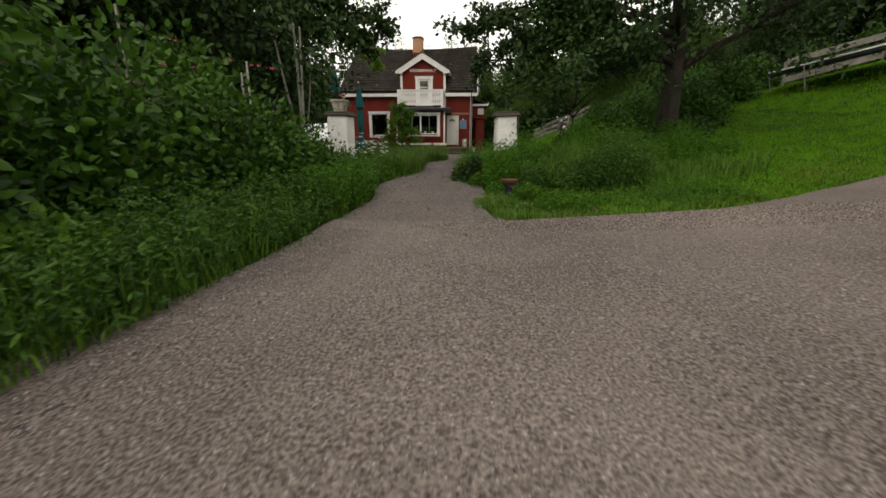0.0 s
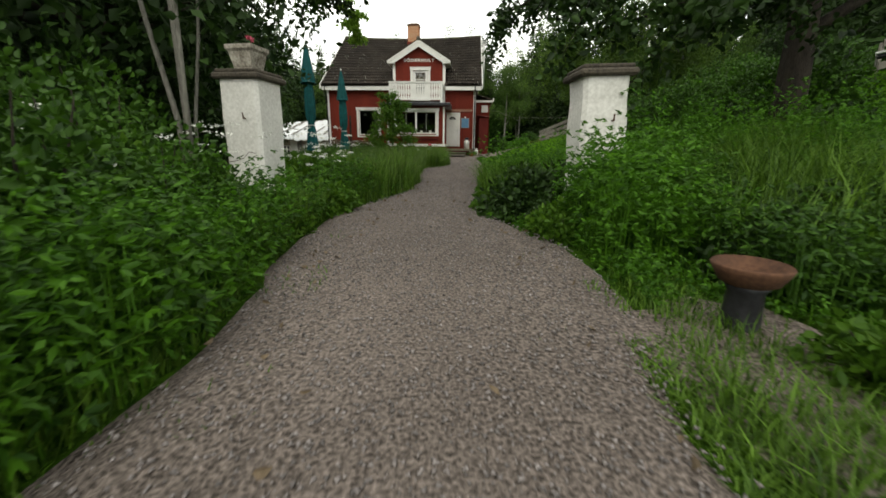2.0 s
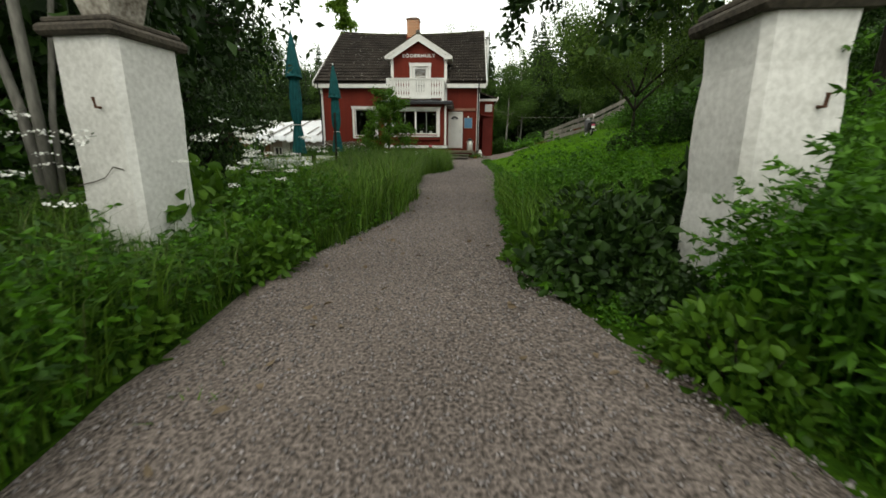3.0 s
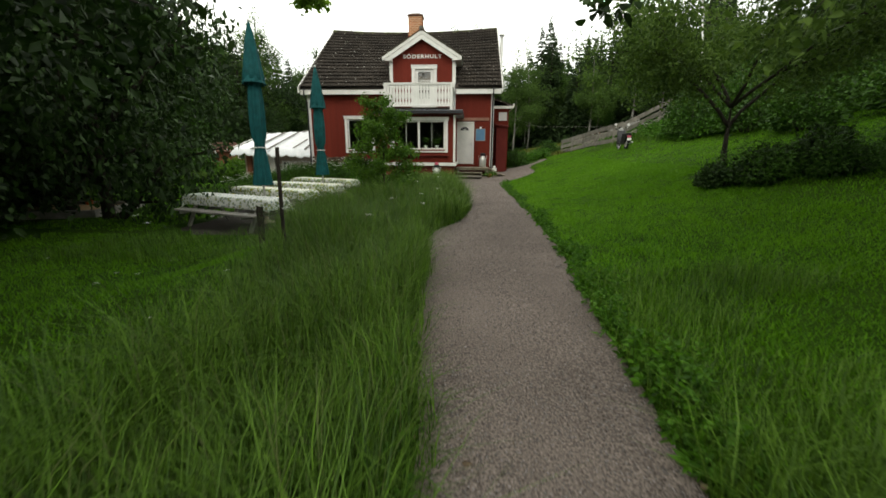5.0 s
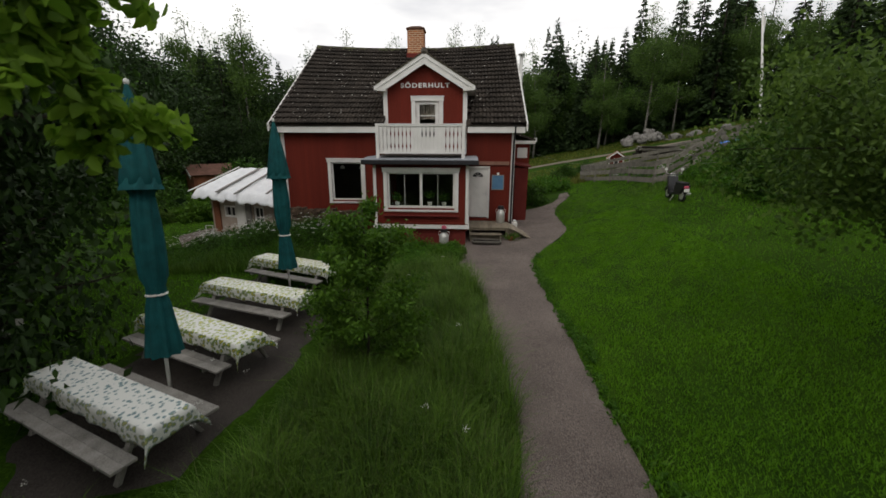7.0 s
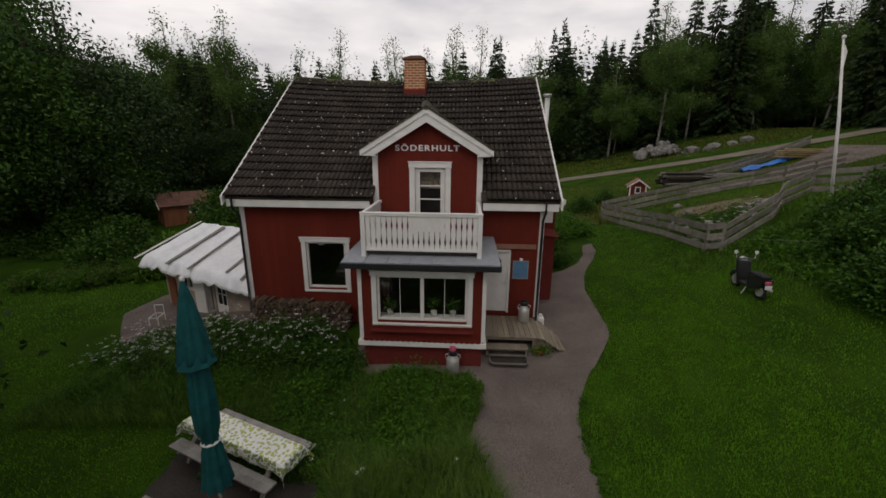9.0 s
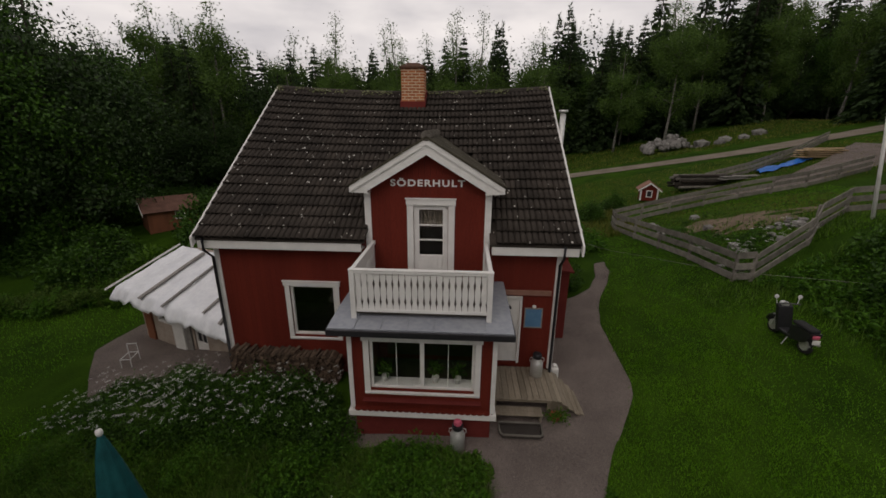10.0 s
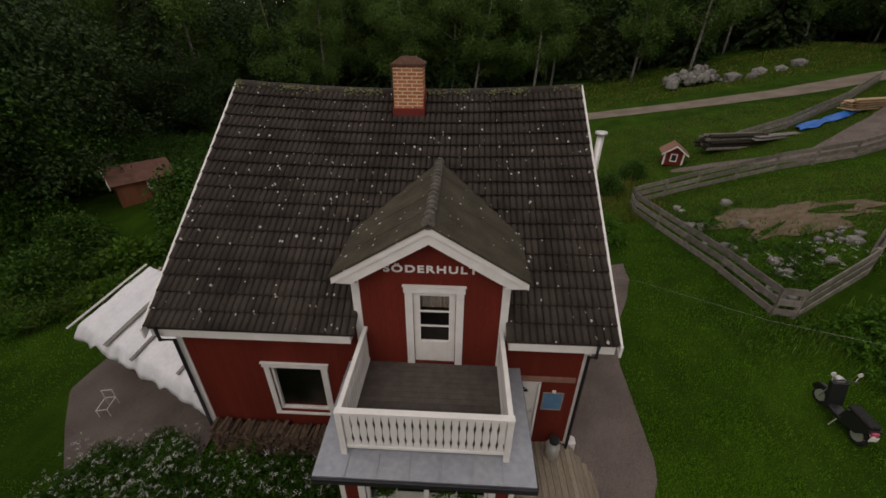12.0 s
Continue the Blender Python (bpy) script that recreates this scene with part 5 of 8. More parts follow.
def tree_thing(name, meshes, mats, m, label, category="tree", group=""):
    ob = thing(name, (0, 0, 0), label, category, group)
    part("trunk", meshes[0], mats[0], ob)
    part("crown", meshes[1], mats[1], ob)
    ob.matrix_basis = m
    return ob


def at_ground(x, y, turn=0.0, s=1.0, dz=0.0):
    return pose(x, y, float(ground_z(x, y)) + dz, 0, 0, turn) @ Matrix.Scale(s, 4)


rt = random.Random(11)
# forest prototypes
protos = []
for i, (h, r) in enumerate(((19, 3.7), (16, 3.3), (21, 3.8))):
    protos.append(("spruce", spruce("spruce", h, r, 20 + i, 5200), ("bark", "needles"), "dark green spruce at the forest edge"))
for i, (h, s) in enumerate(((17, 3.4), (14, 3.0), (19, 3.8))):
    protos.append(("birch", broadleaf("birch", h, s, 4.0, 12, 1200, 9, 0.20, ("birch_bark", "birch_leaf"), 30 + i, .7, .17), ("birch_bark", "birch_leaf"), "tall birch with a pale trunk and loose crown"))
for i, (h, s) in enumerate(((13, 4.2), (11, 4.0))):
    protos.append(("aspen", broadleaf("aspen", h, s, 2.2, 14, 1500, 9, 0.19, ("bark", ("leaf", "leaf_dark")[i]), 40 + i, .2, .2), ("bark", ("leaf", "leaf_dark")[i]), "leafy deciduous tree at the forest edge"))
made = {}


def plant(kind, x, y, s=1.0):
    """Puts one of the forest trees on the ground."""
    name, meshes, mats, label = protos[kind]
    m = at_ground(x, y, rt.uniform(0, 360), s)
    if kind in made:
        copy_thing(made[kind], m)
    else:
        made[kind] = tree_thing(name, meshes, mats, m, label, group="forest trees")


def scatter(n, x0, x1, y0, y1, kinds, lo=.85, hi=1.15, clear=None):
    k = 0
    while k < n:
        x, y = rt.uniform(x0, x1), rt.uniform(y0, y1)
        k += 1
        if clear and clear(x, y):
            continue
        plant(rt.choice(kinds), x, y, rt.uniform(lo, hi))


scatter(110, -30, 28, 89, 106, (1, 1, 0, 1, 4, 3, 6, 6, 7), .95, 1.14)                 # edge behind the meadow
scatter(30, 16, 31, 84, 100, (1, 1, 3, 4, 4, 6, 7), .85, 1.08)
scatter(52, 31, 72, 84, 100, (1, 0, 3, 3, 5, 5, 0, 6, 7), 1.0, 1.3)            # right, above the rock pile
scatter(18, 42, 64, 52, 80, (1, 3, 3, 6, 5), .95, 1.2)
scatter(34, -60, -28, 48, 92, (6, 7, 7, 4, 3, 7), 1.4, 1.85)          # left, behind the hut
scatter(18, -48, -27, 34, 50, (6, 7, 7, 4), 1.2, 1.6)
scatter(22, -36, -20, 62, 88, (4, 6, 1, 7, 7), .85, 1.1)
scatter(12, 30, 52, 10, 46, (0, 2, 3, 6, 7))                         # far right of the bank
scatter(8, 22, 34, 24, 40, (3, 5, 6, 7), .75, 1.0)
scatter(16, 24, 44, 18, 32, (3, 1, 6, 7, 5, 1), .85, 1.15)            # slope above the drive
scatter(12, -45, -22, 2, 30, (6, 7, 4))
for x, y, k, s in ((-18.5, 78, 3, 1.15), (-8.9, 82, 5, .95), (0.8, 84, 4, 1.2), (8.5, 80, 3, 1.2), (-13, 90, 3, 1.25), (-6, 92, 5, 1.05), (11.5, 84, 5, .95), (27, 78, 3, 1.25), (21, 80, 4, 1.1)):
    plant(k, x, y, s)

scatter(26, -26, 3, 87, 95, (4, 3, 1, 5, 3), 1.02, 1.2)

# far woods as one mass of spruce tips
fr = np.random.default_rng(8)
n = 1000
fx = fr.uniform(-260, 260, n)
fy = fr.uniform(104, 230, n)
fh = fr.uniform(18, 25.5, n)
SV, SF = [], []
for k in range(n):
    q = 56
    t = fr.uniform(.05, 1, q)
    a = fr.uniform(0, 6.28, q)
    rad = 3.0 * (1 - t) * fr.uniform(.4, 1, q)
    P = np.stack([fx[k] + np.cos(a) * rad, fy[k] + np.sin(a) * rad, ground_z(fx[k], fy[k]) + t * fh[k]], -1)
    D = np.stack([np.cos(a), np.sin(a), np.full(q, -.4)], -1)
    v, f = leaf_arrays(P, D, 2.2 * (1.15 - t), 1.6 * (1.15 - t), fr, .1)
    SV.append(v)
    SF.append(f + 4 * q * k)
solid("far_woods", np_mesh("far_woods", np.concatenate(SV), np.concatenate(SF), "needles"), "needles", "dark spruce woods beyond the meadow", "woods", kind="stuff")

# garden trees
def apple():
    """An apple tree: a short trunk that forks into crooked limbs, and a wide loose crown."""
    rnd, rng = random.Random(51), np.random.default_rng(51)
    wood, ends = MB(), []
    stem = limb(wood, (0, 0, -.15), (-.06, 0, 1), 1.5, .09, 4, rnd, 0, .03)
    for k in range(6):
        a = 2 * math.pi * k / 6 + rnd.uniform(-.3, .3) + .4
        q = limb(wood, stem[-1 if k % 3 else -2], (.62 * math.cos(a), .62 * math.sin(a), .75), 2.85 + rnd.uniform(-.3, .5), .042, 7, rnd, .05, .2)
        ends += [(e, .55) for e in q[3:]]
        for _ in range(5):
            e = q[rnd.randint(2, 6)]
            b = a + rnd.uniform(-1.5, 1.5)
            q2 = limb(wood, e, (math.cos(b), math.sin(b), rnd.uniform(-.15, .7)), rnd.uniform(1.0, 1.9), .016, 4, rnd, .08, .25)
            ends += [(e2, .42) for e2 in q2[1:]]
    C, R = np.array([tuple(e[0]) for e in ends]), np.array([e[1] for e in ends])
    n = 3600
    pick = rng.integers(0, len(C), n)
    cc = C[pick] + rng.normal(0, 1, (n, 3)) * (R[pick] * .55)[:, None]
    lp = np.repeat(cc, 8, 0) + rng.normal(0, .13, (n * 8, 3))
    keep = lp[:, 2] > 1.3
    lp = lp[keep]
    ld = rng.normal(size=lp.shape) + [0, 0, -.3]
    V, F = leaf_arrays(lp, ld, .078 * rng.uniform(.7, 1.3, len(lp)), .048 * rng.uniform(.7, 1.2, len(lp)), rng, .2, True)
    return wood.data("apple_trunk", True), np_mesh("apple_crown", V, F, "leaf_apple")


def hang_bough(tree, path, r0, mat, nleaf, size, spread, seed, t0=.3):
    """A bough from a tree's trunk over the given points, its outer part hung with leaves."""
    inv = tree.matrix_basis.inverted()
    bp = [inv @ Vector(p) for p in path]
    w, rnd, r = MB().tube(bp, [r0 * (1 - .85 * i / (len(bp) - 1)) for i in range(len(bp))], 6), random.Random(seed), np.random.default_rng(seed)
    B = np.array([tuple(b) for b in bp])
    grid = np.linspace(0, 1, len(bp))
    pts = []
    for k in range(16):
        t = rnd.uniform(t0, 1)
        o = Vector([float(np.interp(t, grid, B[:, i])) for i in range(3)])
        q = limb(w, o, (rnd.uniform(-1, 1), rnd.uniform(-1, 1), rnd.uniform(-.5, .3)), spread * rnd.uniform(.6, 1.3), .008, 4, rnd, .12, .25)
        pts += q
    part("bough", w, "bark", tree, smooth=True)
    Q = np.array([tuple(p) for p in pts])
    P = Q[r.integers(0, len(Q), nleaf)] + r.normal(0, spread * .13, (nleaf, 3))
    V, F = leaf_arrays(P, r.normal(size=(nleaf, 3)) * [.8, .8, .4] + [0, 0, -.6], size * r.uniform(.6, 1.2, nleaf), size * .6, r, .2, True)
    part("bough_leaves", np_mesh("bough_leaves", V, F, mat), mat, tree)


tree_thing("apple_tree", apple(), ("bark", "leaf_apple"), at_ground(6.5, 18.95) @ Matrix.Diagonal((.93, .93, 1.05, 1)), "old apple tree with a low forked trunk on the lawn")
maple_a = tree_thing("maple_tree", broadleaf("maple_tree", 10.5, 5.4, 2.5, 20, 2900, 8, 0.17, ("bark", "leaf_dark"), 52, .3, .30, -.05), ("bark", "leaf_dark"), at_ground(7.4, 12.5, 80), "big maple with a thick dark trunk above the lawn")
maple_b = tree_thing("maple_tree", broadleaf("maple_tree_b", 9.5, 4.5, 2.2, 18, 2600, 8, 0.16, ("bark", "leaf_dark"), 53, .4, .26, -.08), ("bark", "leaf_dark"), at_ground(-4.5, 11.5, 200), "maple with boughs that hang over the path")
# a thin bough of the second maple that hangs over the path
inv = maple_b.matrix_basis.inverted()
bw = MB()
bp = [inv @ Vector(p) for p in ((-3.6, 12.2, 5.4), (-2.2, 13.4, 5.3), (-1.0, 14.4, 4.6), (-.50, 14.85, 3.85))]
bw.tube(bp, [.035, .022, .012, .005], 6)
part("bough", bw, "bark", maple_b, smooth=True)
rb = np.random.default_rng(58)
bt_ = np.sort(rb.uniform(.25, 1, 110))
BP = np.array([tuple(b_) for b_ in bp])
LP = np.stack([np.interp(bt_, [0, .33, .67, 1], BP[:, k]) for k in range(3)], -1) + rb.normal(0, .06, (110, 3))
Vb_, Fb_ = leaf_arrays(LP, rb.normal(size=(110, 3)) * [.7, .7, .3] + [0, 0, -.8], .17 * rb.uniform(.7, 1.2, 110), .085, rb)
part("bough_leaves", np_mesh("bough_leaves", Vb_, Fb_, "leaf_bright"), "leaf_bright", maple_b)
hang_bough(maple_b, ((-4.4, 11.6, 3.4), (-3.4, 13.0, 4.1), (-2.2, 14.5, 3.9), (-1.15, 15.2, 3.55)), .05, "leaf", 1700, .13, .8, 158, .4)
hang_bough(maple_b, ((-4.4, 11.4, 3.6), (-3.2, 10.9, 3.8), (-2.0, 10.6, 3.5), (-.8, 10.7, 3.2)), .05, "leaf_dark", 1500, .13, .75, 159, .3)
hang_bough(maple_a, ((7.3, 12.4, 3.2), (5.0, 11.2, 3.6), (3.0, 10.6, 3.2), (1.5, 10.4, 2.9)), .06, "leaf_dark", 1700, .13, .7, 160, .3)
# apple-leaf colour puts the light on this maple bough into its leaves
hang_bough(maple_a, ((7.3, 12.5, 2.6), (5.6, 12.6, 2.9), (4.4, 13.0, 2.7), (3.5, 13.2, 2.4)), .05, "leaf_apple", 1440, .085, .7, 161, .4)
hang_bough(maple_b, ((-4.4, 11.6, 3.5), (-3.0, 12.4, 4.0), (-1.6, 12.6, 3.7), (-.75, 12.6, 3.35)), .05, "leaf_dark", 2000, .11, .65, 166, .4)
hang_bough(maple_a, ((7.3, 12.4, 3.4), (5.0, 11.5, 3.9), (3.4, 11.0, 3.6), (2.2, 10.7, 3.25)), .05, "leaf_dark", 2000, .11, .65, 167, .45)
# this bough's light is put into its pale leaf colour
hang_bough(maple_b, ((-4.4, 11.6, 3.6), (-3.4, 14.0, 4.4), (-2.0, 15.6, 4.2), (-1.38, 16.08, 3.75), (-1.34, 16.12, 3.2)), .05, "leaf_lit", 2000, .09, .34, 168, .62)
hang_bough(maple_b, ((-4.4, 11.5, 3.9), (-3.0, 12.0, 4.4), (-1.4, 12.5, 4.2), (-.3, 12.8, 3.6)), .05, "leaf_dark", 2600, .13, .85, 169, .3)
hang_bough(maple_a, ((7.3, 12.4, 3.6), (5.2, 12.8, 4.0), (3.6, 13.2, 3.6), (2.3, 13.3, 2.95)), .06, "leaf_dark", 3200, .13, .85, 170, .25)
hang_bough(maple_a, ((7.3, 12.4, 3.0), (5.4, 11.6, 3.4), (4.0, 10.8, 3.0), (3.2, 10.2, 2.4)), .06, "leaf_dark", 3000, .13, .9, 171, .3)
hang_bough(maple_a, ((7.3, 12.4, 2.6), (5.8, 11.0, 2.75), (4.7, 9.9, 2.4), (4.1, 9.3, 1.9)), .06, "leaf_dark", 3600, .12, 1.0, 172, .25)
dark = broadleaf("garden_tree", 8.5, 3.6, 0.5, 20, 1500, 9, 0.17, ("bark", "leaf_dark"), 54, .3, .2)
first = tree_thing("garden_tree", dark, ("bark", "leaf_dark"), at_ground(-12.2, 20.6, 10), "dense dark-leaved tree beside the tables", group="garden trees")
for x, y, s, a in ((-14.4, 22.8, .95, 130), (-9.8, 19.8, 1.05, 215), (-12.2, 20.9, 1.25, 290), (-14.5, 20.5, 1.3, 250), (-16.5, 24.0, 1.2, 40), (-11.2, 18.2, 1.25, 330), (-13.8, 17.4, 1.35, 100), (-8.4, 13.2, 1.0, 300), (-11.5, 15.5, 1.05, 75), (-4.6, 8.8, .85, 160), (-7.5, 6.2, 1.0, 20)):
    copy_thing(first, at_ground(x, y, a, s))
copy_thing(first, at_ground(-8.4, 19.5, 50) @ Matrix.Diagonal((.80, .80, 1.35, 1)))


def bush_mesh(name, h, r, nleaf, leaf, mat, seed, lump=.3):
    """A shrub: bent stems and a lumpy mass of leaves that is densest at its outside."""
    rnd, rng = random.Random(seed), np.random.default_rng(seed)
    stems = MB()
    for k in range(9):
        a = 2 * math.pi * k / 9 + rnd.uniform(-.3, .3)
        limb(stems, (0.12 * r * math.cos(a), 0.12 * r * math.sin(a), -0.05), (.55 * math.cos(a) * r / h, .55 * math.sin(a) * r / h, 1), h * .85, .012 + .006 * h, 4, rnd)
    cl = rng.normal(size=(26, 3))
    cl /= np.linalg.norm(cl, axis=1, keepdims=True)
    cl[:, 2] = np.abs(cl[:, 2])
    pick = rng.integers(0, 26, nleaf)
    d = cl[pick] + rng.normal(0, lump, (nleaf, 3))
    d /= np.linalg.norm(d, axis=1, keepdims=True)
    rad = rng.uniform(.35, 1, nleaf) ** .5 * (0.45 + .55 * rng.uniform(.25, 1.2, 26)[pick])
    P = np.stack([d[:, 0] * r * rad, d[:, 1] * r * rad, .05 * h + np.abs(d[:, 2]) * h * rad * .95], -1)
    D = d * .8 + rng.normal(0, .7, (nleaf, 3)) + [0, 0, -.15]
    V, F = leaf_arrays(P, D, leaf * rng.uniform(.6, 1.3, nleaf), leaf * .7 * rng.uniform(.6, 1.2, nleaf), rng, .2, True)
    return stems.data(name + "_stems", True), np_mesh(name + "_leaves", V, F, mat)


def bush_thing(name, meshes, mat, m, label, group=""):
    ob = thing(name, (0, 0, 0), label, "bush", group)
    part("stem", meshes[0], "bark", ob)
    part("foliage", meshes[1], mat, ob)
    ob.matrix_basis = m
    return ob


B1 = bush_thing("bush", bush_mesh("bush", 1.7, 1.0, 5200, .085, "leaf", 61), "leaf", at_ground(-.75, 3.4, 0), "dense green raspberry bush beside the drive", "bushes by the drive")
for x, y, s, a in ((-.9, 1.9, 1.15, 60), (-.55, 4.9, .95, 130), (-1.9, 5.6, 1.3, 200), (-2.1, 3.2, 1.5, 270), (-2.3, 1.0, 1.6, 20), (-1.3, 6.6, .8, 310), (-3.4, 7.6, 1.4, 100), (-2.4, 8.6, 1.0, 180), (-3.9, 4.6, 1.7, 240), (-.1, 6.0, .60, 75), (-.2, 5.3, .70, 155), (-.3, 4.5, .72, 285), (-1.1, 7.3, .72, 35), (-.05, 6.75, .46, 215)):
    copy_thing(B1, at_ground(x, y, a, s))
B2 = bush_thing("bush", bush_mesh("bush_b", 0.85, .75, 3200, .115, "leaf_dark", 62), "leaf_dark", at_ground(2.78, 8.55, 0) @ Matrix.Scale(.7, 4), "low dark-leaved shrub by the gate pillar", "shrubs by the gate")
for x, y, s, a in ((2.15, 8.2, .72, 40), (2.25, 8.75, .7, 160), (2.3, 7.75, .4, 260), (3.05, 6.45, .55, 20), (3.5, 6.75, .65, 95), (3.25, 7.1, .62, 185), (3.95, 6.6, .6, 275), (4.1, 7.2, .7, 330), (2.98, 7.68, .55, 120), (.1, 4.15, .62, 15), (.0, 4.95, .75, 85), (-.1, 5.65, .7, 160), (.1, 3.3, .6, 230), (-.35, 3.75, .95, 300), (-.5, 2.6, 1.0, 45), (6.3, 17.6, 1.0, 25), (7.1, 17.2, 1.15, 110), (5.85, 18.0, .75, 190), (7.7, 18.0, 1.1, 260), (6.9, 18.2, .9, 310), (7.0, 11.6, 1.0, 10), (7.9, 11.9, .9, 80), (6.8, 13.2, 1.2, 300)):
    copy_thing(B2, at_ground(x, y, a, s))
B3 = bush_thing("bush", bush_mesh("bush_c", 0.62, .6, 1700, .11, "leaf_bright", 63), "leaf_bright", at_ground(-.45, 7.0, 0), "fresh green weeds at the edge of the path", "weeds along the path")
for x, y, s, a in ((-.1, 6.3, .6, 40), (.1, 5.5, .6, 80), (.25, 4.3, .55, 120), (.15, 3.3, .5, 10), (.05, 2.5, .6, 330), (-.3, 8.9, .9, 120), (.05, 9.7, .8, 210), (2.75, 7.05, .6, 30), (3.3, 6.2, .5, 80), (.28, 7.35, .42, 10), (-.2, 6.0, .5, 15), (-.6, 5.9, .6, 75), (.15, 6.6, .42, 135), (-.25, 6.75, .45, 195), (-.7, 6.7, .55, 255), (.3, 6.1, .4, 315), (-.6, 7.55, .55, 35), (.35, 8.2, .5, 95), (2.0, 8.5, .5, 20), (2.3, 7.35, .42, 70), (2.75, 5.6, .35, 300), (-16.8, 39.2, 2.4, 15), (-15.6, 47.5, 2.6, 115), (-15.2, 41.8, 2.2, 75), (-25.5, 47.5, 3.0, 35), (-13.4, 36.8, 1.7, 10), (-15.6, 36.4, 1.9, 70), (-14.6, 37.6, 1.6, 140), (3.4, 38.6, 1.5, 30), (4.4, 40.2, 1.7, 100)):
    copy_thing(B3, at_ground(x, y, a, s))
bush_thing("bush", bush_mesh("bush_g", 1.15, 1.0, 5200, .065, "leaf", 71, .15), "leaf", at_ground(4.1, 36.4, 20), "rounded green bush at the bend of the path")
low = bush_thing("bush", bush_mesh("bush_h", .95, 1.15, 5200, .085, "leaf_apple", 72, .2), "leaf_apple", at_ground(-17.4, 35.4, 0), "low fresh green bush beside the gravel yard", "bushes by the yard")
for x, y, k, a in ((-16.4, 36.5, 1.0, 70), (-18.6, 35.3, 1.05, 140), (-15.7, 37.5, .9, 200), (-17.6, 36.8, 1.05, 290), (-19.8, 34.6, .95, 330)):
    copy_thing(low, at_ground(x, y, a, k))
# young tree in the grass before the bay
def sapling():
    """A slim stem with rising whorls of twigs, widest low down, hung with small leaves."""
    rnd, rng = random.Random(64), np.random.default_rng(64)
    wood, pts = MB(), []
    stem = limb(wood, (0, 0, -.1), (.02, 0, 1), 2.65, .028, 9, rnd, 0, .03)
    for k in range(26):
        t = .12 + .85 * k / 26
        o = stem[min(8, int(t * 9))]
        a = k * 2.4 + rnd.uniform(-.3, .3)
        reach = (1.2 - .85 * t) * rnd.uniform(.75, 1.15)
        q = limb(wood, o, (math.cos(a), math.sin(a), rnd.uniform(.25, .7)), reach, .009, 4, rnd, .03, .15)
        pts += q[1:]
        for _ in range(2):
            b = a + rnd.uniform(-1, 1)
            pts += limb(wood, q[rnd.randint(1, 3)], (math.cos(b), math.sin(b), rnd.uniform(0, .6)), reach * .5, .004, 3, rnd, .04, .2)[1:]
    Q = np.array([tuple(q) for q in pts])
    n = 11500
    P = Q[rng.integers(0, len(Q), n)] + rng.normal(0, .065, (n, 3))
    V, F = leaf_arrays(P, rng.normal(size=(n, 3)) + [0, 0, -.1], .075 * rng.uniform(.6, 1.3, n), .036, rng, .2, True)
    return wood.data("sapling_trunk", True), np_mesh("sapling_crown", V, F, "leaf_bright")


tree_thing("sapling", sapling(), ("bark", "leaf_bright"), at_ground(-1.16, 19.8, 30), "light green young tree in the tall grass")
# hedge on the bank to the right
B4 = bush_thing("bush", bush_mesh("bush_d", 1.5, 1.15, 3200, .12, "leaf", 65), "leaf", at_ground(10.6, 28.2, 0), "loose green bush on the bank", "bushes on the bank")
for x, y, s, a in ((11.6, 30.2, 1.1, 50), (12.0, 27.0, 1.3, 100), (12.6, 32.0, 1.0, 160), (13.8, 29.4, 1.5, 210), (11.0, 25.4, 1.1, 260), (14.8, 33.2, .9, 310), (9.6, 15.2, .9, 20), (11.8, 17.4, 1.0, 70), (8.6, 13.4, .8, 120), (-17.5, 45.4, 1.9, 200), (-14.5, 44.5, 1.3, 320), (-16.2, 43.5, 1.5, 250), (-17.5, 50.5, 1.4, 300), (-12.8, 41.5, 1.2, 350), (-20.5, 40.5, 1.4, 30), (-24.5, 42, 1.8, 80), (-18.8, 37.2, 1.5, 130), (-24.8, 33.5, 1.8, 60), (8.0, 46.5, .9, 180), (10.2, 48.5, .8, 230), (15, 26, 1.3, 280), (16.8, 30.6, 1.4, 330), (10.4, 27.2, .55, 12), (11.2, 29.2, .6, 44), (12.0, 31.0, .55, 81), (12.9, 32.9, .5, 133), (13.6, 31.4, .7, 190), (10.8, 22.6, .9, 30), (12.6, 21.4, 1.0, 80), (14.6, 20.8, 1.1, 130), (12.0, 24.0, 1.0, 190), (16.5, 20.0, 1.0, 240), (13.8, 23.2, 1.1, 300), (18.6, 19.2, 1.0, 15), (11.4, 19.0, .7, 140)):
    copy_thing(B4, at_ground(x, y, a, s))
# flower bed along the front
fl = bush_thing("bush", bush_mesh("bush_f", .75, .7, 2200, .065, "leaf", 67, .6), "leaf", at_ground(-6.9, 28.3, 0), "leafy perennial with white flower heads", "flower bed plants")
for i in range(13):
    copy_thing(fl, at_ground(-7.6 + (i % 7) * .72, 27.55 + .95 * (i // 7) + .15 * (i % 3), 33 * i, .85 + .08 * (i % 4)))
for i in range(12):
    copy_thing(B3, at_ground(-4.9 + .44 * i, 25.2 + .75 * ((i * 7) % 3) + .1 * (i % 2), 50 * i, .5 + .06 * (i % 4)))
for x, y, a, k in ((-9.2, 28.0, 15, 1.0), (-9.9, 28.5, 60, .9), (-10.5, 28.9, 110, .8), (-8.6, 28.8, 190, 1.0), (-9.4, 29.3, 240, .9), (-10.2, 29.6, 280, .8), (-7.9, 29.4, 320, .95), (-8.7, 29.9, 20, .75), (-10.9, 28.4, 200, .6)):
    copy_thing(fl, at_ground(x, y, a, k))
copy_thing(fl, at_ground(-8.5, 27.4, 75, .9))


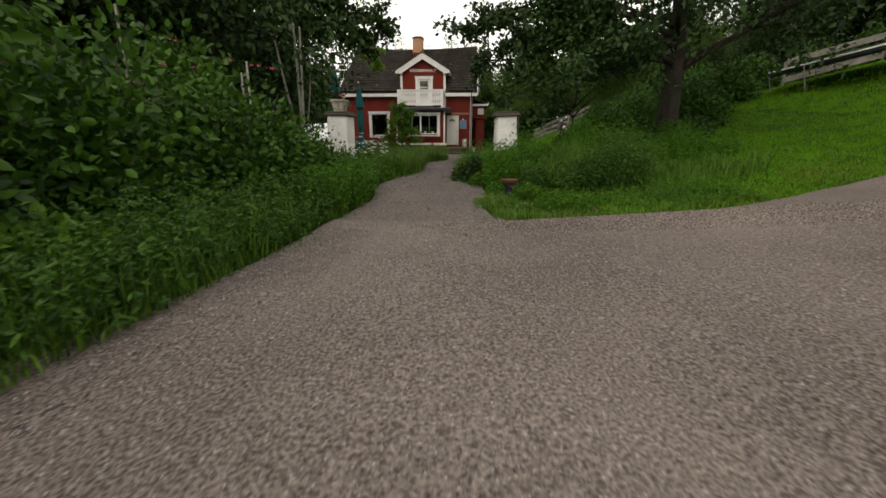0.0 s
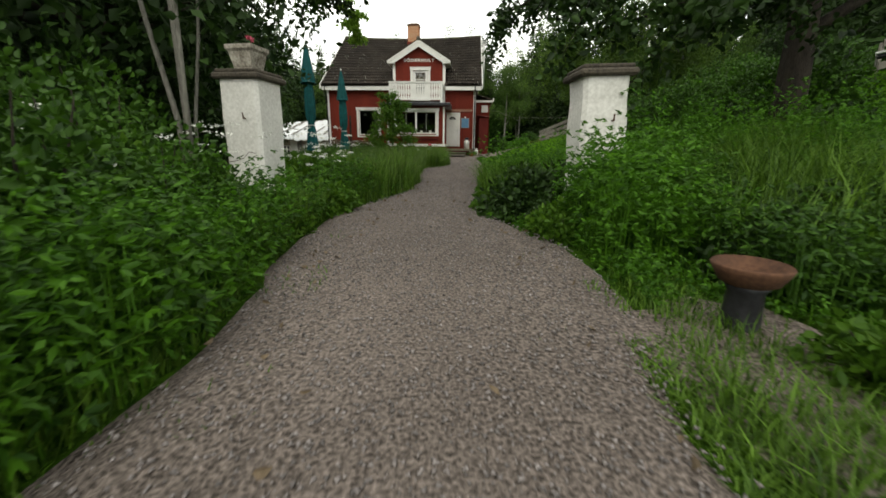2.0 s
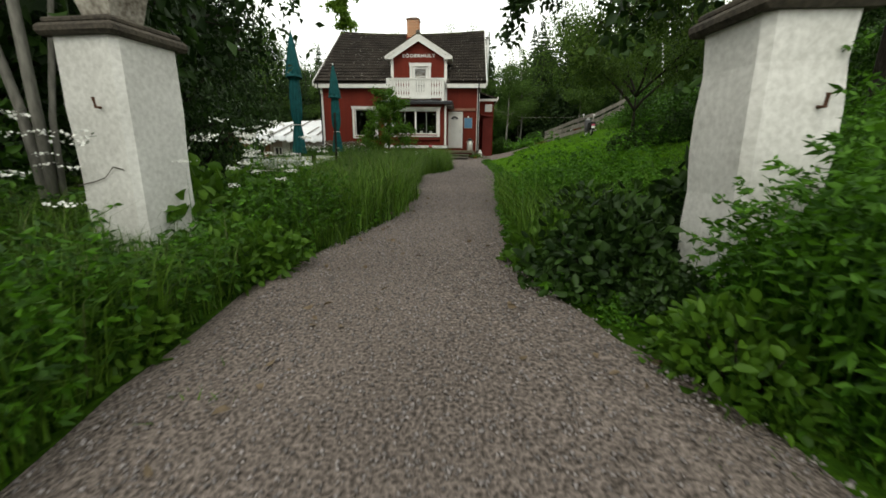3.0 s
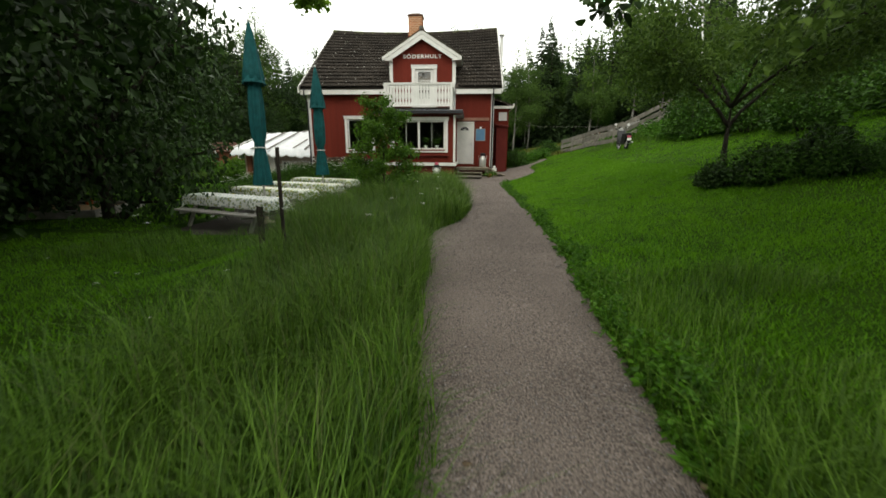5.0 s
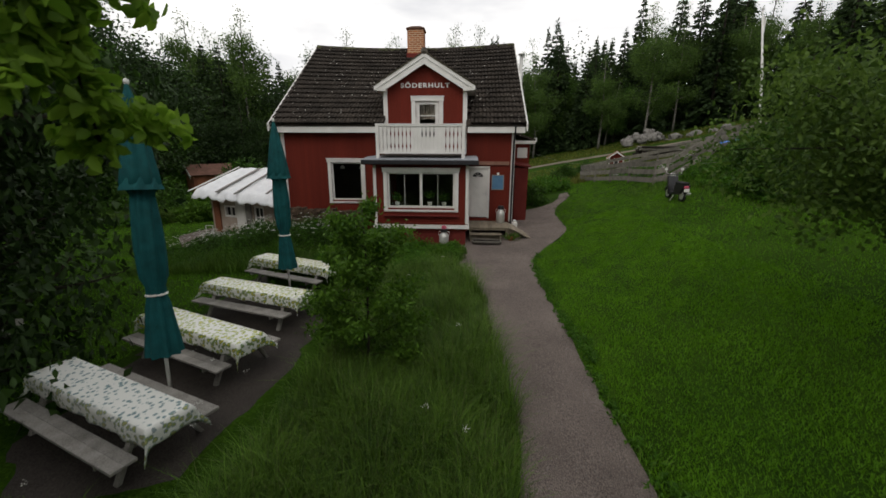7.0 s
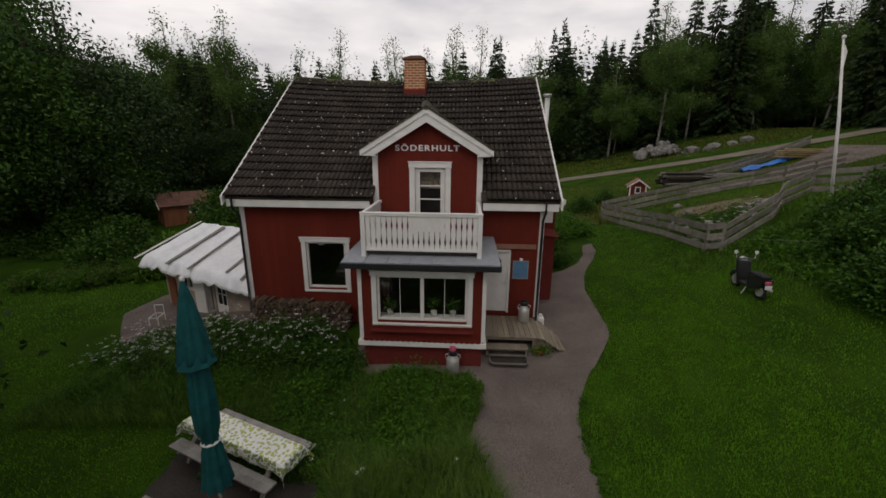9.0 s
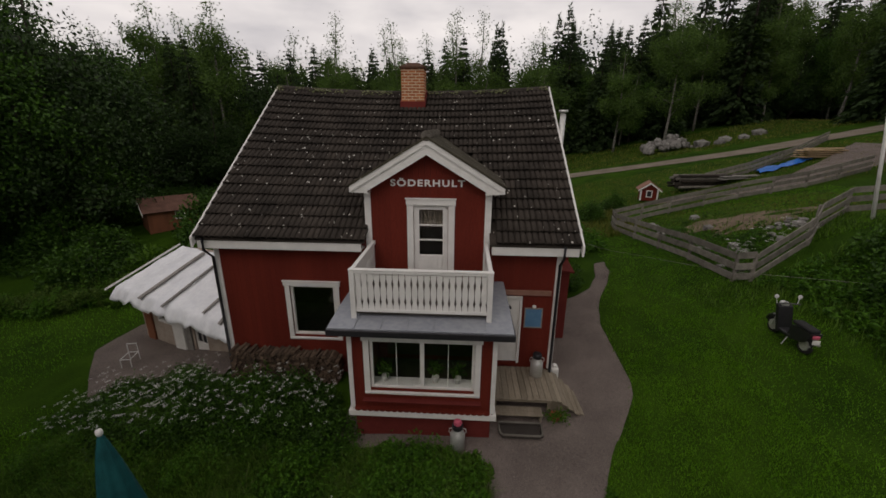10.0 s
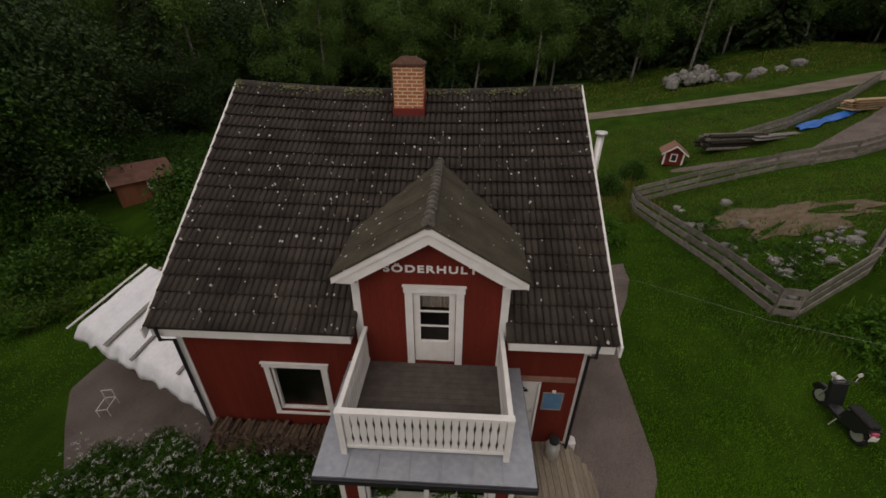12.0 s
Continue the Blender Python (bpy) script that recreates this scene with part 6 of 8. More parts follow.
def flower_arrays(P, size, rng, q=18):
    """Umbels: a flat cluster of many tiny petals for each head."""
    n = len(P)
    a = np.arange(q) * 2.4
    D = np.stack([np.cos(a), np.sin(a), np.full(q, .35)], -1)
    PP = np.repeat(P, q, 0) + rng.normal(0, size * .6, (q * n, 3)) * [1, 1, .25]
    return leaf_arrays(PP, np.tile(D, (n, 1)) + rng.normal(0, .3, (q * n, 3)), size * .36, size * .30, rng, .1)


def heads(n, x0, x1, y0, y1, z0, z1, seed):
    r = np.random.default_rng(seed)
    P = np.stack([r.uniform(x0, x1, n), r.uniform(y0, y1, n), np.zeros(n)], -1)
    P[:, 2] = ground_z(P[:, 0], P[:, 1]) + r.uniform(z0, z1, n)
    return P


rf2 = np.random.default_rng(70)
UMBELS = heads(20, -.15, .38, 8.3, 9.3, .42, .78, 78)
UB = np.stack([UMBELS[:, 0], UMBELS[:, 1], ground_z(UMBELS[:, 0], UMBELS[:, 1])], -1)
V, F = blade_arrays(UB, UMBELS[:, 2] - UB[:, 2], np.full(20, .007), .03, rf2)
solid("flower_stalks", np_mesh("flower_stalks", V, F, "weed"), "weed", "thin green stalks of the white umbel flowers", "stalks", kind="stuff")
V, F = join(flower_arrays(heads(230, -8.3, -3.4, 27.2, 29.2, .58, .95, 71), .048, rf2), flower_arrays(heads(220, -11.0, -7.2, 27.4, 29.9, .55, .9, 72), .046, rf2),
            flower_arrays(heads(34, -1.1, .25, 8.2, 10.1, .55, .85, 73), .045, rf2), flower_arrays(heads(16, -5.5, -1.2, 11, 15.5, .08, .2, 74), .022, rf2),
            flower_arrays(heads(26, -1.6, .2, 6.0, 8.0, .45, .8, 75), .045, rf2), flower_arrays(heads(40, -4.5, .4, 14, 26, .5, .8, 76), .035, rf2), flower_arrays(UMBELS, .034, rf2, 44), flower_arrays(heads(60, 10.2, 12.6, 34.8, 36.6, .3, .55, 79), .06, rf2))
solid("white_flowers", np_mesh("white_flowers", V, F, "flower"), "flower", "white umbel flowers among the weeds", "flowers", kind="stuff")
V, F = flower_arrays(heads(40, -1.3, -.4, 1.5, 6.5, .9, 1.8, 77), .05, rf2)
solid("pink_flowers", np_mesh("pink_flowers", V, F, "pink"), "pink", "pink rose blooms in the bushes", "flowers", kind="stuff")


# tall grass
def grass(n, x0, x1, y0, y1, h0, h1, w, lean, seed, keep=None):
    r = np.random.default_rng(seed)
    x, y = r.uniform(x0, x1, n), r.uniform(y0, y1, n)
    if keep is not None:
        k = keep(x, y)
        x, y = x[k], y[k]
    patch = .70 + .22 * np.sin(x * 2.3 + 1.1 * np.sin(y * 1.7)) * np.cos(y * 1.9) + .16 * np.sin(x * 5.9 + 1.7 * np.sin(y * 3.3)) * np.sin(y * 5.3)
    P = np.stack([x, y, ground_z(x, y) - .01], -1)
    return blade_arrays(P, r.uniform(h0, h1, len(x)) * patch, w * r.uniform(.6, 1.3, len(x)), lean, r)


def left_of_path(x, y):
    return x < np.interp(y, [k[0] for k in PATH_L], [k[1] for k in PATH_L]) - .02


def right_of_path(x, y):
    return x > np.interp(y, [k[0] for k in PATH_R], [k[1] for k in PATH_R]) + .02


def bed(x, y):
    lo = np.interp(y, [9, 12, 14, 15.5, 17, 20, 24, 25, 27.4], [-.55, -.65, -1.2, -1.9, -2.0, -1.9, -2.4, -5.5, -5.5])
    return left_of_path(x, y) & (x > lo)


def path_lip(x, y):
    """A narrow uneven strip of grass that leans over the path's left edge."""
    e = np.interp(y, [k[0] for k in PATH_L], [k[1] for k in PATH_L])
    return (x > e - .16) & (x < e + .05 + .04 * np.sin(y * 5.1) + .03 * np.sin(y * 13.7))


def tufted(x, y):
    """Small uneven tufts that creep over the gravel's edge."""
    return np.sin(x * 9.0 + 2 * np.sin(y * 3.0)) + np.sin(y * 6.3 + 1.5 * np.sin(x * 4)) > .55


def ragged(base, amp):
    """Right of the path, out to an uneven edge."""
    def keep(x, y):
        e = np.interp(y, [k[0] for k in PATH_R], [k[1] for k in PATH_R])
        return (x > e - .03) & (x < e + base + amp * (np.sin(y * 1.9) * .5 + np.sin(y * 4.3 + 1) * .35 + np.sin(y * 9.1) * .3))
    return keep


def by_forecourt(x, y):
    e = np.interp(y, [k[0] for k in FORECOURT_R], [k[1] for k in FORECOURT_R])
    return (x > e - .08) & (x < e + .18 + .12 * np.sin(5 * y))


V, F = join(grass(56000, -2.4, 1.1, 9.0, 17, .28, .95, .0058, 1.0, 81, bed), grass(56000, -2.6, 1.1, 17, 24.6, .3, .98, .0075, 1.0, 82, bed), grass(3500, -6.2, -2.0, 15.4, 17.5, .12, .4, .008, 1.0, 99), grass(12000, -10.5, -5, 25.6, 28.6, .3, .8, .009, .9, 98), grass(26000, -5.5, .5, 24.3, 27.35, .2, .55, .009, .9, 83, bed),
            grass(14000, -1.4, .6, 5.2, 9.2, .2, .6, .006, 1.0, 84, left_of_path), grass(26000, -.2, 1.15, 8.6, 26.8, .12, .5, .007, 1.1, 185, path_lip), grass(5000, -1.6, -.3, 9, 15.6, .06, .3, .006, 1.0, 89))
VS, FS = join(grass(5000, -2.4, 1.1, 9.0, 17, .5, 1.0, .004, .9, 181, bed), grass(6000, -2.6, 1.1, 17, 24.6, .55, 1.05, .005, .9, 182, bed), grass(1500, -5.5, .5, 24.3, 27.35, .4, .7, .007, .8, 183, bed), grass(800, -1.4, .6, 6.2, 9.2, .4, .8, .004, .9, 184, left_of_path))
solid("seed_stalks", np_mesh("seed_stalks", VS, FS, "straw"), "straw", "pale seed stalks standing in the tall grass", "grass", kind="stuff")
solid("tall_grass", np_mesh("tall_grass", V, F, "grass"), "grass", "unmown tall grass between the path and the tables", "grass", kind="stuff")
V, F = join(grass(9000, 1.7, 3.4, 8.3, 11.2, .3, .8, .006, .9, 85, ragged(.9, .4)), grass(8000, 1.8, 4.6, 10.6, 13.8, .12, .42, .006, 1.0, 93, ragged(1.5, .9)), grass(9000, 2.9, 5.4, 6.2, 11, .35, .95, .006, .9, 94, lambda x, y: x < 4.6 + .5 * np.sin(2.7 * y) + .3 * np.sin(6.7 * y)), grass(9000, 3.5, 5.3, 6.9, 9.6, .55, 1.05, .007, .9, 294, lambda x, y: x < 4.7 + .5 * np.sin(2.3 * y) + .35 * np.sin(7.1 * y)), grass(9000, 3.4, 6.9, 6.5, 9.9, .15, .6, .007, .9, 295, lambda x, y: x < 5.6 + .7 * np.sin(1.9 * y + 1) + .4 * np.sin(6.3 * y)), grass(9000, -1.3, .95, 1.0, 8.8, .2, .6, .005, 1.0, 95, left_of_path), grass(3500, 2.1, 2.75, 4.2, 6.4, .03, .12, .006, .9, 96, tufted), grass(1800, .75, 1.15, 1.5, 7.4, .02, .1, .006, .9, 97, tufted), grass(7000, 2.1, 2.6, 4.3, 7.3, .04, .2, .006, 1.0, 197, right_of_path), grass(9000, .2, .95, 5.2, 7.6, .04, .3, .006, 1.0, 198, left_of_path), grass(4200, 2.12, 2.34, 5.0, 5.85, .02, .09, .007, 1.0, 203), grass(900, 1.85, 2.25, 5.3, 7.6, .02, .09, .006, 1.0, 201, tufted), grass(500, .8, 1.2, 4.5, 7.5, .02, .08, .006, 1.0, 202, tufted), grass(5200, 2.6, 6.9, 26.6, 38.5, .06, .20, .014, .9, 199, by_forecourt), grass(3500, 2.0, 3.2, 13.4, 26.5, .04, .2, .010, .9, 86, ragged(.22, .2)),
            grass(9000, 2.1, 4.6, 4.3, 7.2, .03, .12, .007, 1.0, 87, right_of_path), grass(6000, .1, .95, 1.2, 6, .05, .28, .010, .8, 88, left_of_path),
            grass(5000, 3.0, 4.8, 5.4, 8.2, .05, .25, .007, 1.0, 90), grass(9000, 9.4, 15.5, 34.6, 43.5, .08, .3, .02, .9, 190, lambda x, y: (np.hypot((x - 13.4) / 1.5, y - 39.4) > 1.5 + .5 * np.sin(3 * x) * np.sin(2.3 * y)) | (np.sin(x * 11 + np.sin(y * 5)) * np.sin(y * 9) > .25)), grass(900, 7.8, 10.5, 32.2, 34.2, .1, .4, .02, .7, 91), grass(3000, 9.5, 15, 29, 33.6, .25, .7, .02, .7, 92))
solid("verge_grass", np_mesh("verge_grass", V, F, "grass"), "grass", "ragged grass along the gravel's edge", "grass", kind="stuff")


# mown grass
def turf(n, x0, x1, y0, y1, h0, h1, w, seed, keep=None):
    """Short single-triangle blades, thinner in places."""
    r = np.random.default_rng(seed)
    x, y = r.uniform(x0, x1, n), r.uniform(y0, y1, n)
    tuft = np.sin(x * 3.7 + 2 * np.sin(y * 1.3)) * np.sin(y * 4.1 + 2 * np.sin(x * 1.7))
    k = r.uniform(-1.6, 1, n) < tuft * .8 + .35
    if keep is not None:
        k &= keep(x, y)
    x, y = x[k], y[k]
    n = len(x)
    a, h = r.uniform(0, 6.283, n), r.uniform(h0, h1, n)
    U = np.stack([np.cos(a), np.sin(a), np.zeros(n)], -1)
    S = np.stack([-np.sin(a), np.cos(a), np.zeros(n)], -1) * (w * r.uniform(.5, .7, n))[:, None]
    P = np.stack([x, y, ground_z(x, y) - .012], -1)
    T = P + U * (h * r.uniform(.3, 1.3, n))[:, None] + np.stack([np.zeros(n), np.zeros(n), h], -1)
    return np.stack([P - S, P + S, T], 1).reshape(-1, 3), np.arange(3 * n).reshape(-1, 3)


def right_lawn(x, y):
    return np.where(y < 27.4, right_of_path(x, y), x > .05 + np.interp(y, [k[0] for k in FORECOURT_R], [k[1] for k in FORECOURT_R]))


def drive_bank(x, y):
    return y > np.interp(x, [2.4, 2.8, 3.6, 4.2, 5.0, 6.2, 9, 16, 34], [4.5, 4.2, 4.25, 4.5, 4.85, 5.45, 6.95, 8.45, 9.05])


V, F = join(turf(120000, 2.0, 6.0, 9.5, 20, .03, .075, .010, 501, right_lawn), turf(120000, 2.2, 7.0, 20, 31, .03, .075, .013, 502, right_lawn), turf(110000, 6.0, 13.0, 11, 33.5, .03, .08, .015, 503), turf(40000, 3.0, 9.4, 31, 44, .03, .08, .018, 504, right_lawn),
            turf(90000, 3.4, 13, 4.3, 11, .03, .08, .013, 505, drive_bank), turf(90000, 11, 30, 7, 20, .04, .10, .022, 506, drive_bank), turf(80000, -8.0, -.4, 9, 17.6, .03, .08, .010, 507), turf(40000, -14, -6, 18, 29, .03, .09, .018, 508, lambda x, y: np.abs(x + 10.5) + np.abs(y - 20.3) > 2.3),
            turf(30000, -20, -8, 27, 40, .04, .10, .022, 509, lambda x, y: (x < -13.6) | (y < 28.2)), turf(30000, 9.3, 22, 34.5, 46, .03, .09, .02, 510, lambda x, y: np.hypot((x - 13.4) / 1.5, y - 39.4) > 1.7))
solid("lawn_grass", np_mesh("lawn_grass", V, F, "turf"), "turf", "short mown green grass of the lawn", "grass", kind="stuff")


# leafy weeds: upright stems with fans of leaflets
def weeds(n, x0, x1, y0, y1, h0, h1, leaf, seed, keep=None, tiers=5):
    r = np.random.default_rng(seed)
    x, y = r.uniform(x0, x1, n), r.uniform(y0, y1, n)
    if keep is not None:
        k = keep(x, y)
        x, y = x[k], y[k]
    n = len(x)
    h = r.uniform(h0, h1, n) * (.75 + .3 * np.sin(x * 3.1 + 1.3 * np.sin(y * 2.2)))
    base = np.stack([x, y, ground_z(x, y) - .01], -1)
    a = r.uniform(0, 6.28, n)
    tilt = np.stack([np.cos(a), np.sin(a), np.zeros(n)], -1) * r.uniform(0, .35, (n, 1))
    out = [blade_arrays(base, h * .9, np.full(n, .006), .15, r)]
    for k in range(tiers):
        t = (k + 1) / tiers
        o = base + (tilt + [0, 0, 1]) * (h * (.2 + .8 * t))[:, None]
        b = r.uniform(0, 6.28, n)
        stalk = np.stack([np.cos(b), np.sin(b), r.uniform(-.1, .5, n)], -1)
        o = o + stalk * (leaf * (.9 - .5 * t))
        for s in (-1.25, -.6, 0, .6, 1.25):
            d = np.stack([np.cos(b + s), np.sin(b + s), r.uniform(-1.0, .6, n)], -1)
            out.append(leaf_arrays(o, d, leaf * (1.4 - .5 * t) * (1 - .25 * abs(s)) * r.uniform(.7, 1.25, n), leaf * .40 * (1.15 - .45 * t), r, .2))
    return join(*out)


def beside_drive(x, y):
    e = np.interp(x, [2.3, 2.55, 2.8, 3.1, 3.6, 4.2, 5.0, 6.2, 9], [4.6, 4.3, 4.18, 4.15, 4.27, 4.5, 4.85, 5.5, 7])
    return (y > e) & right_of_path(x, y) & (np.hypot((x - 2.52) / .34, (y - 5.66) / .52) > 1) & ~((x < 3.0) & (x > 2.4) & (y > 7.75) & (y < 8.3))


def hugging(x, y):
    return left_of_path(x, y) & ~((x > -.72) & (x < .02) & (y > 7.75) & (y < 8.75))


# darker leaf colour than the other weeds, standing in for hedge shade
V, F = join(weeds(2900, -1.2, .95, 5.0, 9.4, .15, .58, .046, 342, hugging), weeds(2600, -34, -12.5, 38.2, 60, .4, 1.4, .22, 322, lambda x, y: (np.hypot(x + 21.8, y - 46.0) > 3.6) & ~((np.abs(x + 20.2 + .7 * (y - 43.6)) < 1.8) & (y > 40) & (y < 47))), weeds(3600, -1.2, .95, 1.0, 5.4, .15, .5, .040, 301, hugging), weeds(2600, 2.8, 4.4, 6.0, 8.2, .3, .75, .042, 303, beside_drive), weeds(1000, 9.4, 13.6, 33.9, 42, .15, .5, .09, 341, lambda x, y: (x < 10.9 + .5 * (y - 34)) & (np.sin(3.1 * x) * np.sin(2.7 * y) > -.1) & (np.hypot(x - 13, y - 39.6) > 2.2)), weeds(2600, 5.9, 9.6, 13.8, 18.6, .3, .85, .06, 321, lambda x, y: np.abs(x - (6.6 + (18.0 - y) * .5)) < .8 + .3 * np.sin(3 * y)))
solid("weeds", np_mesh("shaded_weeds", V, F, "leaf"), "leaf", "leafy weeds by the drive, coloured dark for the bushes' shade", "weeds", kind="stuff")
V, F = join(weeds(900, .1, .9, 5.4, 7.2, .08, .3, .035, 330, hugging), weeds(800, .42, .84, 4.3, 7.1, .28, .5, .045, 331, hugging), weeds(1700, -1.2, .95, 5.0, 9.4, .15, .55, .042, 302, hugging),
            weeds(2200, 2.9, 4.9, 7.8, 10.4, .5, 1.05, .05, 314), weeds(1500, 4.4, 7.2, 8.6, 12.4, .3, .7, .05, 315), weeds(800, 1.9, 3.1, 9.0, 10.8, .3, .75, .045, 316, right_of_path), weeds(1300, 2.3, 5.0, 4.9, 7.4, .05, .2, .035, 304, beside_drive),
            weeds(900, 2.35, 3.2, 6.6, 7.8, .4, .72, .045, 312, beside_drive), weeds(500, 2.5, 3.2, 7.1, 7.75, .35, .58, .05, 317), weeds(500, 1.95, 2.5, 6.2, 8.3, .04, .2, .035, 318, right_of_path),
            weeds(1300, 1.7, 2.6, 8.0, 14, .05, .26, .06, 305, ragged(.22, .18)), weeds(1400, 2.0, 2.7, 14, 27, .04, .2, .06, 306, ragged(.12, .16)),
            weeds(700, -.2, 1.1, 9.0, 18, .05, .3, .05, 307, lambda x, y: left_of_path(x, y) & (x > np.interp(y, [k[0] for k in PATH_L], [k[1] for k in PATH_L]) - .3)),
            weeds(1500, -11, -5, 26.2, 29.6, .35, .85, .06, 320), weeds(1700, -22, -13.6, 33.4, 38.4, .55, .95, .13, 340, lambda x, y: (y > 34.5 + 1.15 * (x + 17.2)) & (y < 36.9 + .75 * (x + 17.2)) & (y > 33.9)), weeds(2200, -5.2, .2, 24.4, 27.4, .2, .55, .085, 308, left_of_path), weeds(700, 9.8, 14.2, 26.5, 33.2, .3, .8, .16, 309),
            weeds(300, 9.3, 12.6, 34.2, 41, .15, .5, .10, 310, lambda x, y: (x < 11.3 + .32 * (y - 34)) & (np.hypot(x - 13, y - 39.6) > 2.2)), weeds(500, 3.4, 7.0, 40, 47, .3, .8, .2, 311), weeds(900, 2.6, 6.5, 7.0, 11, .1, .35, .05, 313))
solid("weeds", np_mesh("weeds", V, F, "weed"), "weed", "lush nettles and ground elder along the edges", "weeds", kind="stuff")

V, F = join(grass(26000, 4.5, 46, 46.5, 60, .08, .22, .035, 1.2, 411), grass(14000, 2, 50, 68, 84, .15, .4, .06, 1.1, 412), grass(7000, -19, 2, 54, 84, .12, .35, .06, 1.1, 415), grass(9000, 9.6, 20, 36.5, 45, .05, .2, .02, 1.0, 416, lambda x, y: np.hypot((x - 13.4) / 1.5, y - 39.4) > 1.2 + .6 * np.sin(3 * x) * np.sin(2.3 * y)), grass(3000, 4.8, 10, 42, 48, .3, .7, .03, .9, 413))
V, F = join((V, F), grass(15000, 2.7, 9.0, 4.1, 8.0, .03, .09, .011, 1.0, 414, lambda x, y: drive_bank(x, y) & ~drive_bank(x, y - .9 - .4 * np.sin(2.1 * x))))
solid("meadow_grass", np_mesh("meadow_grass", V, F, "meadow"), "meadow", "uncut yellowish meadow grass behind the house", "grass", kind="stuff")

# withered leaves blown on to the gravel
rl = np.random.default_rng(88)
lx = np.concatenate([.72 + np.abs(rl.normal(0, .28, 90)), 2.1 - np.abs(rl.normal(0, .3, 60))])
ly = rl.uniform(3.5, 11.5, 150)
LP = np.stack([lx, ly, ground_z(lx, ly) + .043], -1)
ld = rl.normal(size=(150, 3)) * [1, 1, .12]
V, F = leaf_arrays(LP, ld, .035 * rl.uniform(.5, 1.4, 150), .022 * rl.uniform(.6, 1.2, 150), rl, .3, True)
solid("dead_leaves", np_mesh("dead_leaves", V, F, "soil"), "soil", "brown withered leaves scattered on the gravel", "leaves", kind="stuff")

# ---- gate ----
def pillar(at, side, turn, h, label, lean):
    p = thing("gate_pillar", at, label, "pillar", "gate pillars", turn=turn)
    s = side / 2
    body = MB()
    n = 8
    rnd = random.Random(int(at[0] * 10))
    rings = []
    for k in range(n + 1):
        z = -0.15 + (h + 0.15) * k / n
        w = s * (1.06 - .05 * k / n) + rnd.uniform(-.006, .006)
        c = .03
        rings.append([(-w + c, -w, z), (w - c, -w, z), (w, -w + c, z), (w, w - c, z), (w - c, w, z), (-w + c, w, z), (-w, w - c, z), (-w, -w + c, z)])
    body.add([q for r_ in rings for q in r_], [(8 * k + i, 8 * k + (i + 1) % 8, 8 * k + 8 + (i + 1) % 8, 8 * k + 8 + i) for k in range(n) for i in range(8)] + [tuple(range(8))[::-1], tuple(8 * n + i for i in range(8))])
    part("shaft", body, "plaster", p, "cracked whitewashed masonry")
    part("cap_stone", MB().box(-s - .045, -s - .045, h, s + .045, s + .045, h + .055, .018).box(-s - .02, -s - .02, h + .055, s + .02, s + .02, h + .085, .02), "cap", p, "dark mossy cap stone")
    part("iron_hook", MB().tube([(s * .3, -s, h * .72), (s * .3, -s - .035, h * .72), (s * .3, -s - .04, h * .76)], .008, 6), "rust", p)
    cr = MB()
    pts = [(-s * 1.0, h * .38), (-s * .4, h * .40), (0, h * .42), (s * .35, h * .47), (s * .7, h * .46)]
    for (xa, za), (xb, zb) in zip(pts[:-1], pts[1:]):
        cr.add([(xa, -s * 1.045 - .002, za), (xb, -s * 1.045 - .002, zb), (xb, -s * 1.045 - .002, zb + .006), (xa, -s * 1.045 - .002, za + .006)], [(0, 1, 2, 3)])
    part("crack", cr, "cap", p)
    p.matrix_basis = pose(*at, 0, lean, turn)
    return p


def yaw_at(px, py, side, turn, sx, sy):
    a = math.radians(turn)
    return px - (sx * math.cos(a) - sy * math.sin(a)) * side / 2, py - (sx * math.sin(a) + sy * math.cos(a)) * side / 2


lx, ly = yaw_at(-.25, 8.28, .375, -8, 1, -1)
pillar((lx, ly, -0.19), .375, -8, 1.19, "cracked whitewashed gate pillar with a mossy cap and trough", 1)
rx_, ry_ = yaw_at(2.54, 7.85, .345, 5, -1, -1)
pillar((rx_, ry_, -0.18), .345, 5, 1.13, "whitewashed gate pillar half hidden by shrubs", -2)
# weathered square pot on the left pillar
tr = thing("stone_pot", (lx + .02, ly, -0.19 + 1.265), "weathered square concrete flower pot on the gate pillar", "pot", turn=-8)


def square_ring(w, z):
    return [(-w, -w, z), (w, -w, z), (w, w, z), (-w, w, z)]


pot_rings = [square_ring(*k) for k in ((.085, 0), (.095, .02), (.088, .035), (.115, .17), (.132, .19), (.132, .225), (.108, .225), (.10, .18))]
part("pot_wall", MB().add([q for r_ in pot_rings for q in r_], [(4 * k + i, 4 * k + (i + 1) % 4, 4 * k + 4 + (i + 1) % 4, 4 * k + 4 + i) for k in range(len(pot_rings) - 1) for i in range(4)] + [(3, 2, 1, 0), tuple(4 * (len(pot_rings) - 1) + i for i in range(4))]), "old_pot", tr)
rg_ = np.random.default_rng(101)
Vp, Fp = leaf_arrays(np.stack([rg_.uniform(-.07, .07, 90), rg_.uniform(-.07, .07, 90), np.full(90, .17)], -1), rg_.normal(size=(90, 3)) * [.8, .8, .3] + [0, 0, .6], .10, .035, rg_)
part("pot_plant", np_mesh("pot_plant", Vp, Fp, "leaf"), "leaf", tr)
Vp, Fp = leaf_arrays(np.repeat(np.array([(.03, 0, .30), (.05, .02, .29), (.01, .02, .31)]), 14, 0), rg_.normal(size=(42, 3)), .03, .02, rg_)
part("pot_bloom", np_mesh("pot_bloom", Vp, Fp, "pink"), "pink", tr, "red bloom")

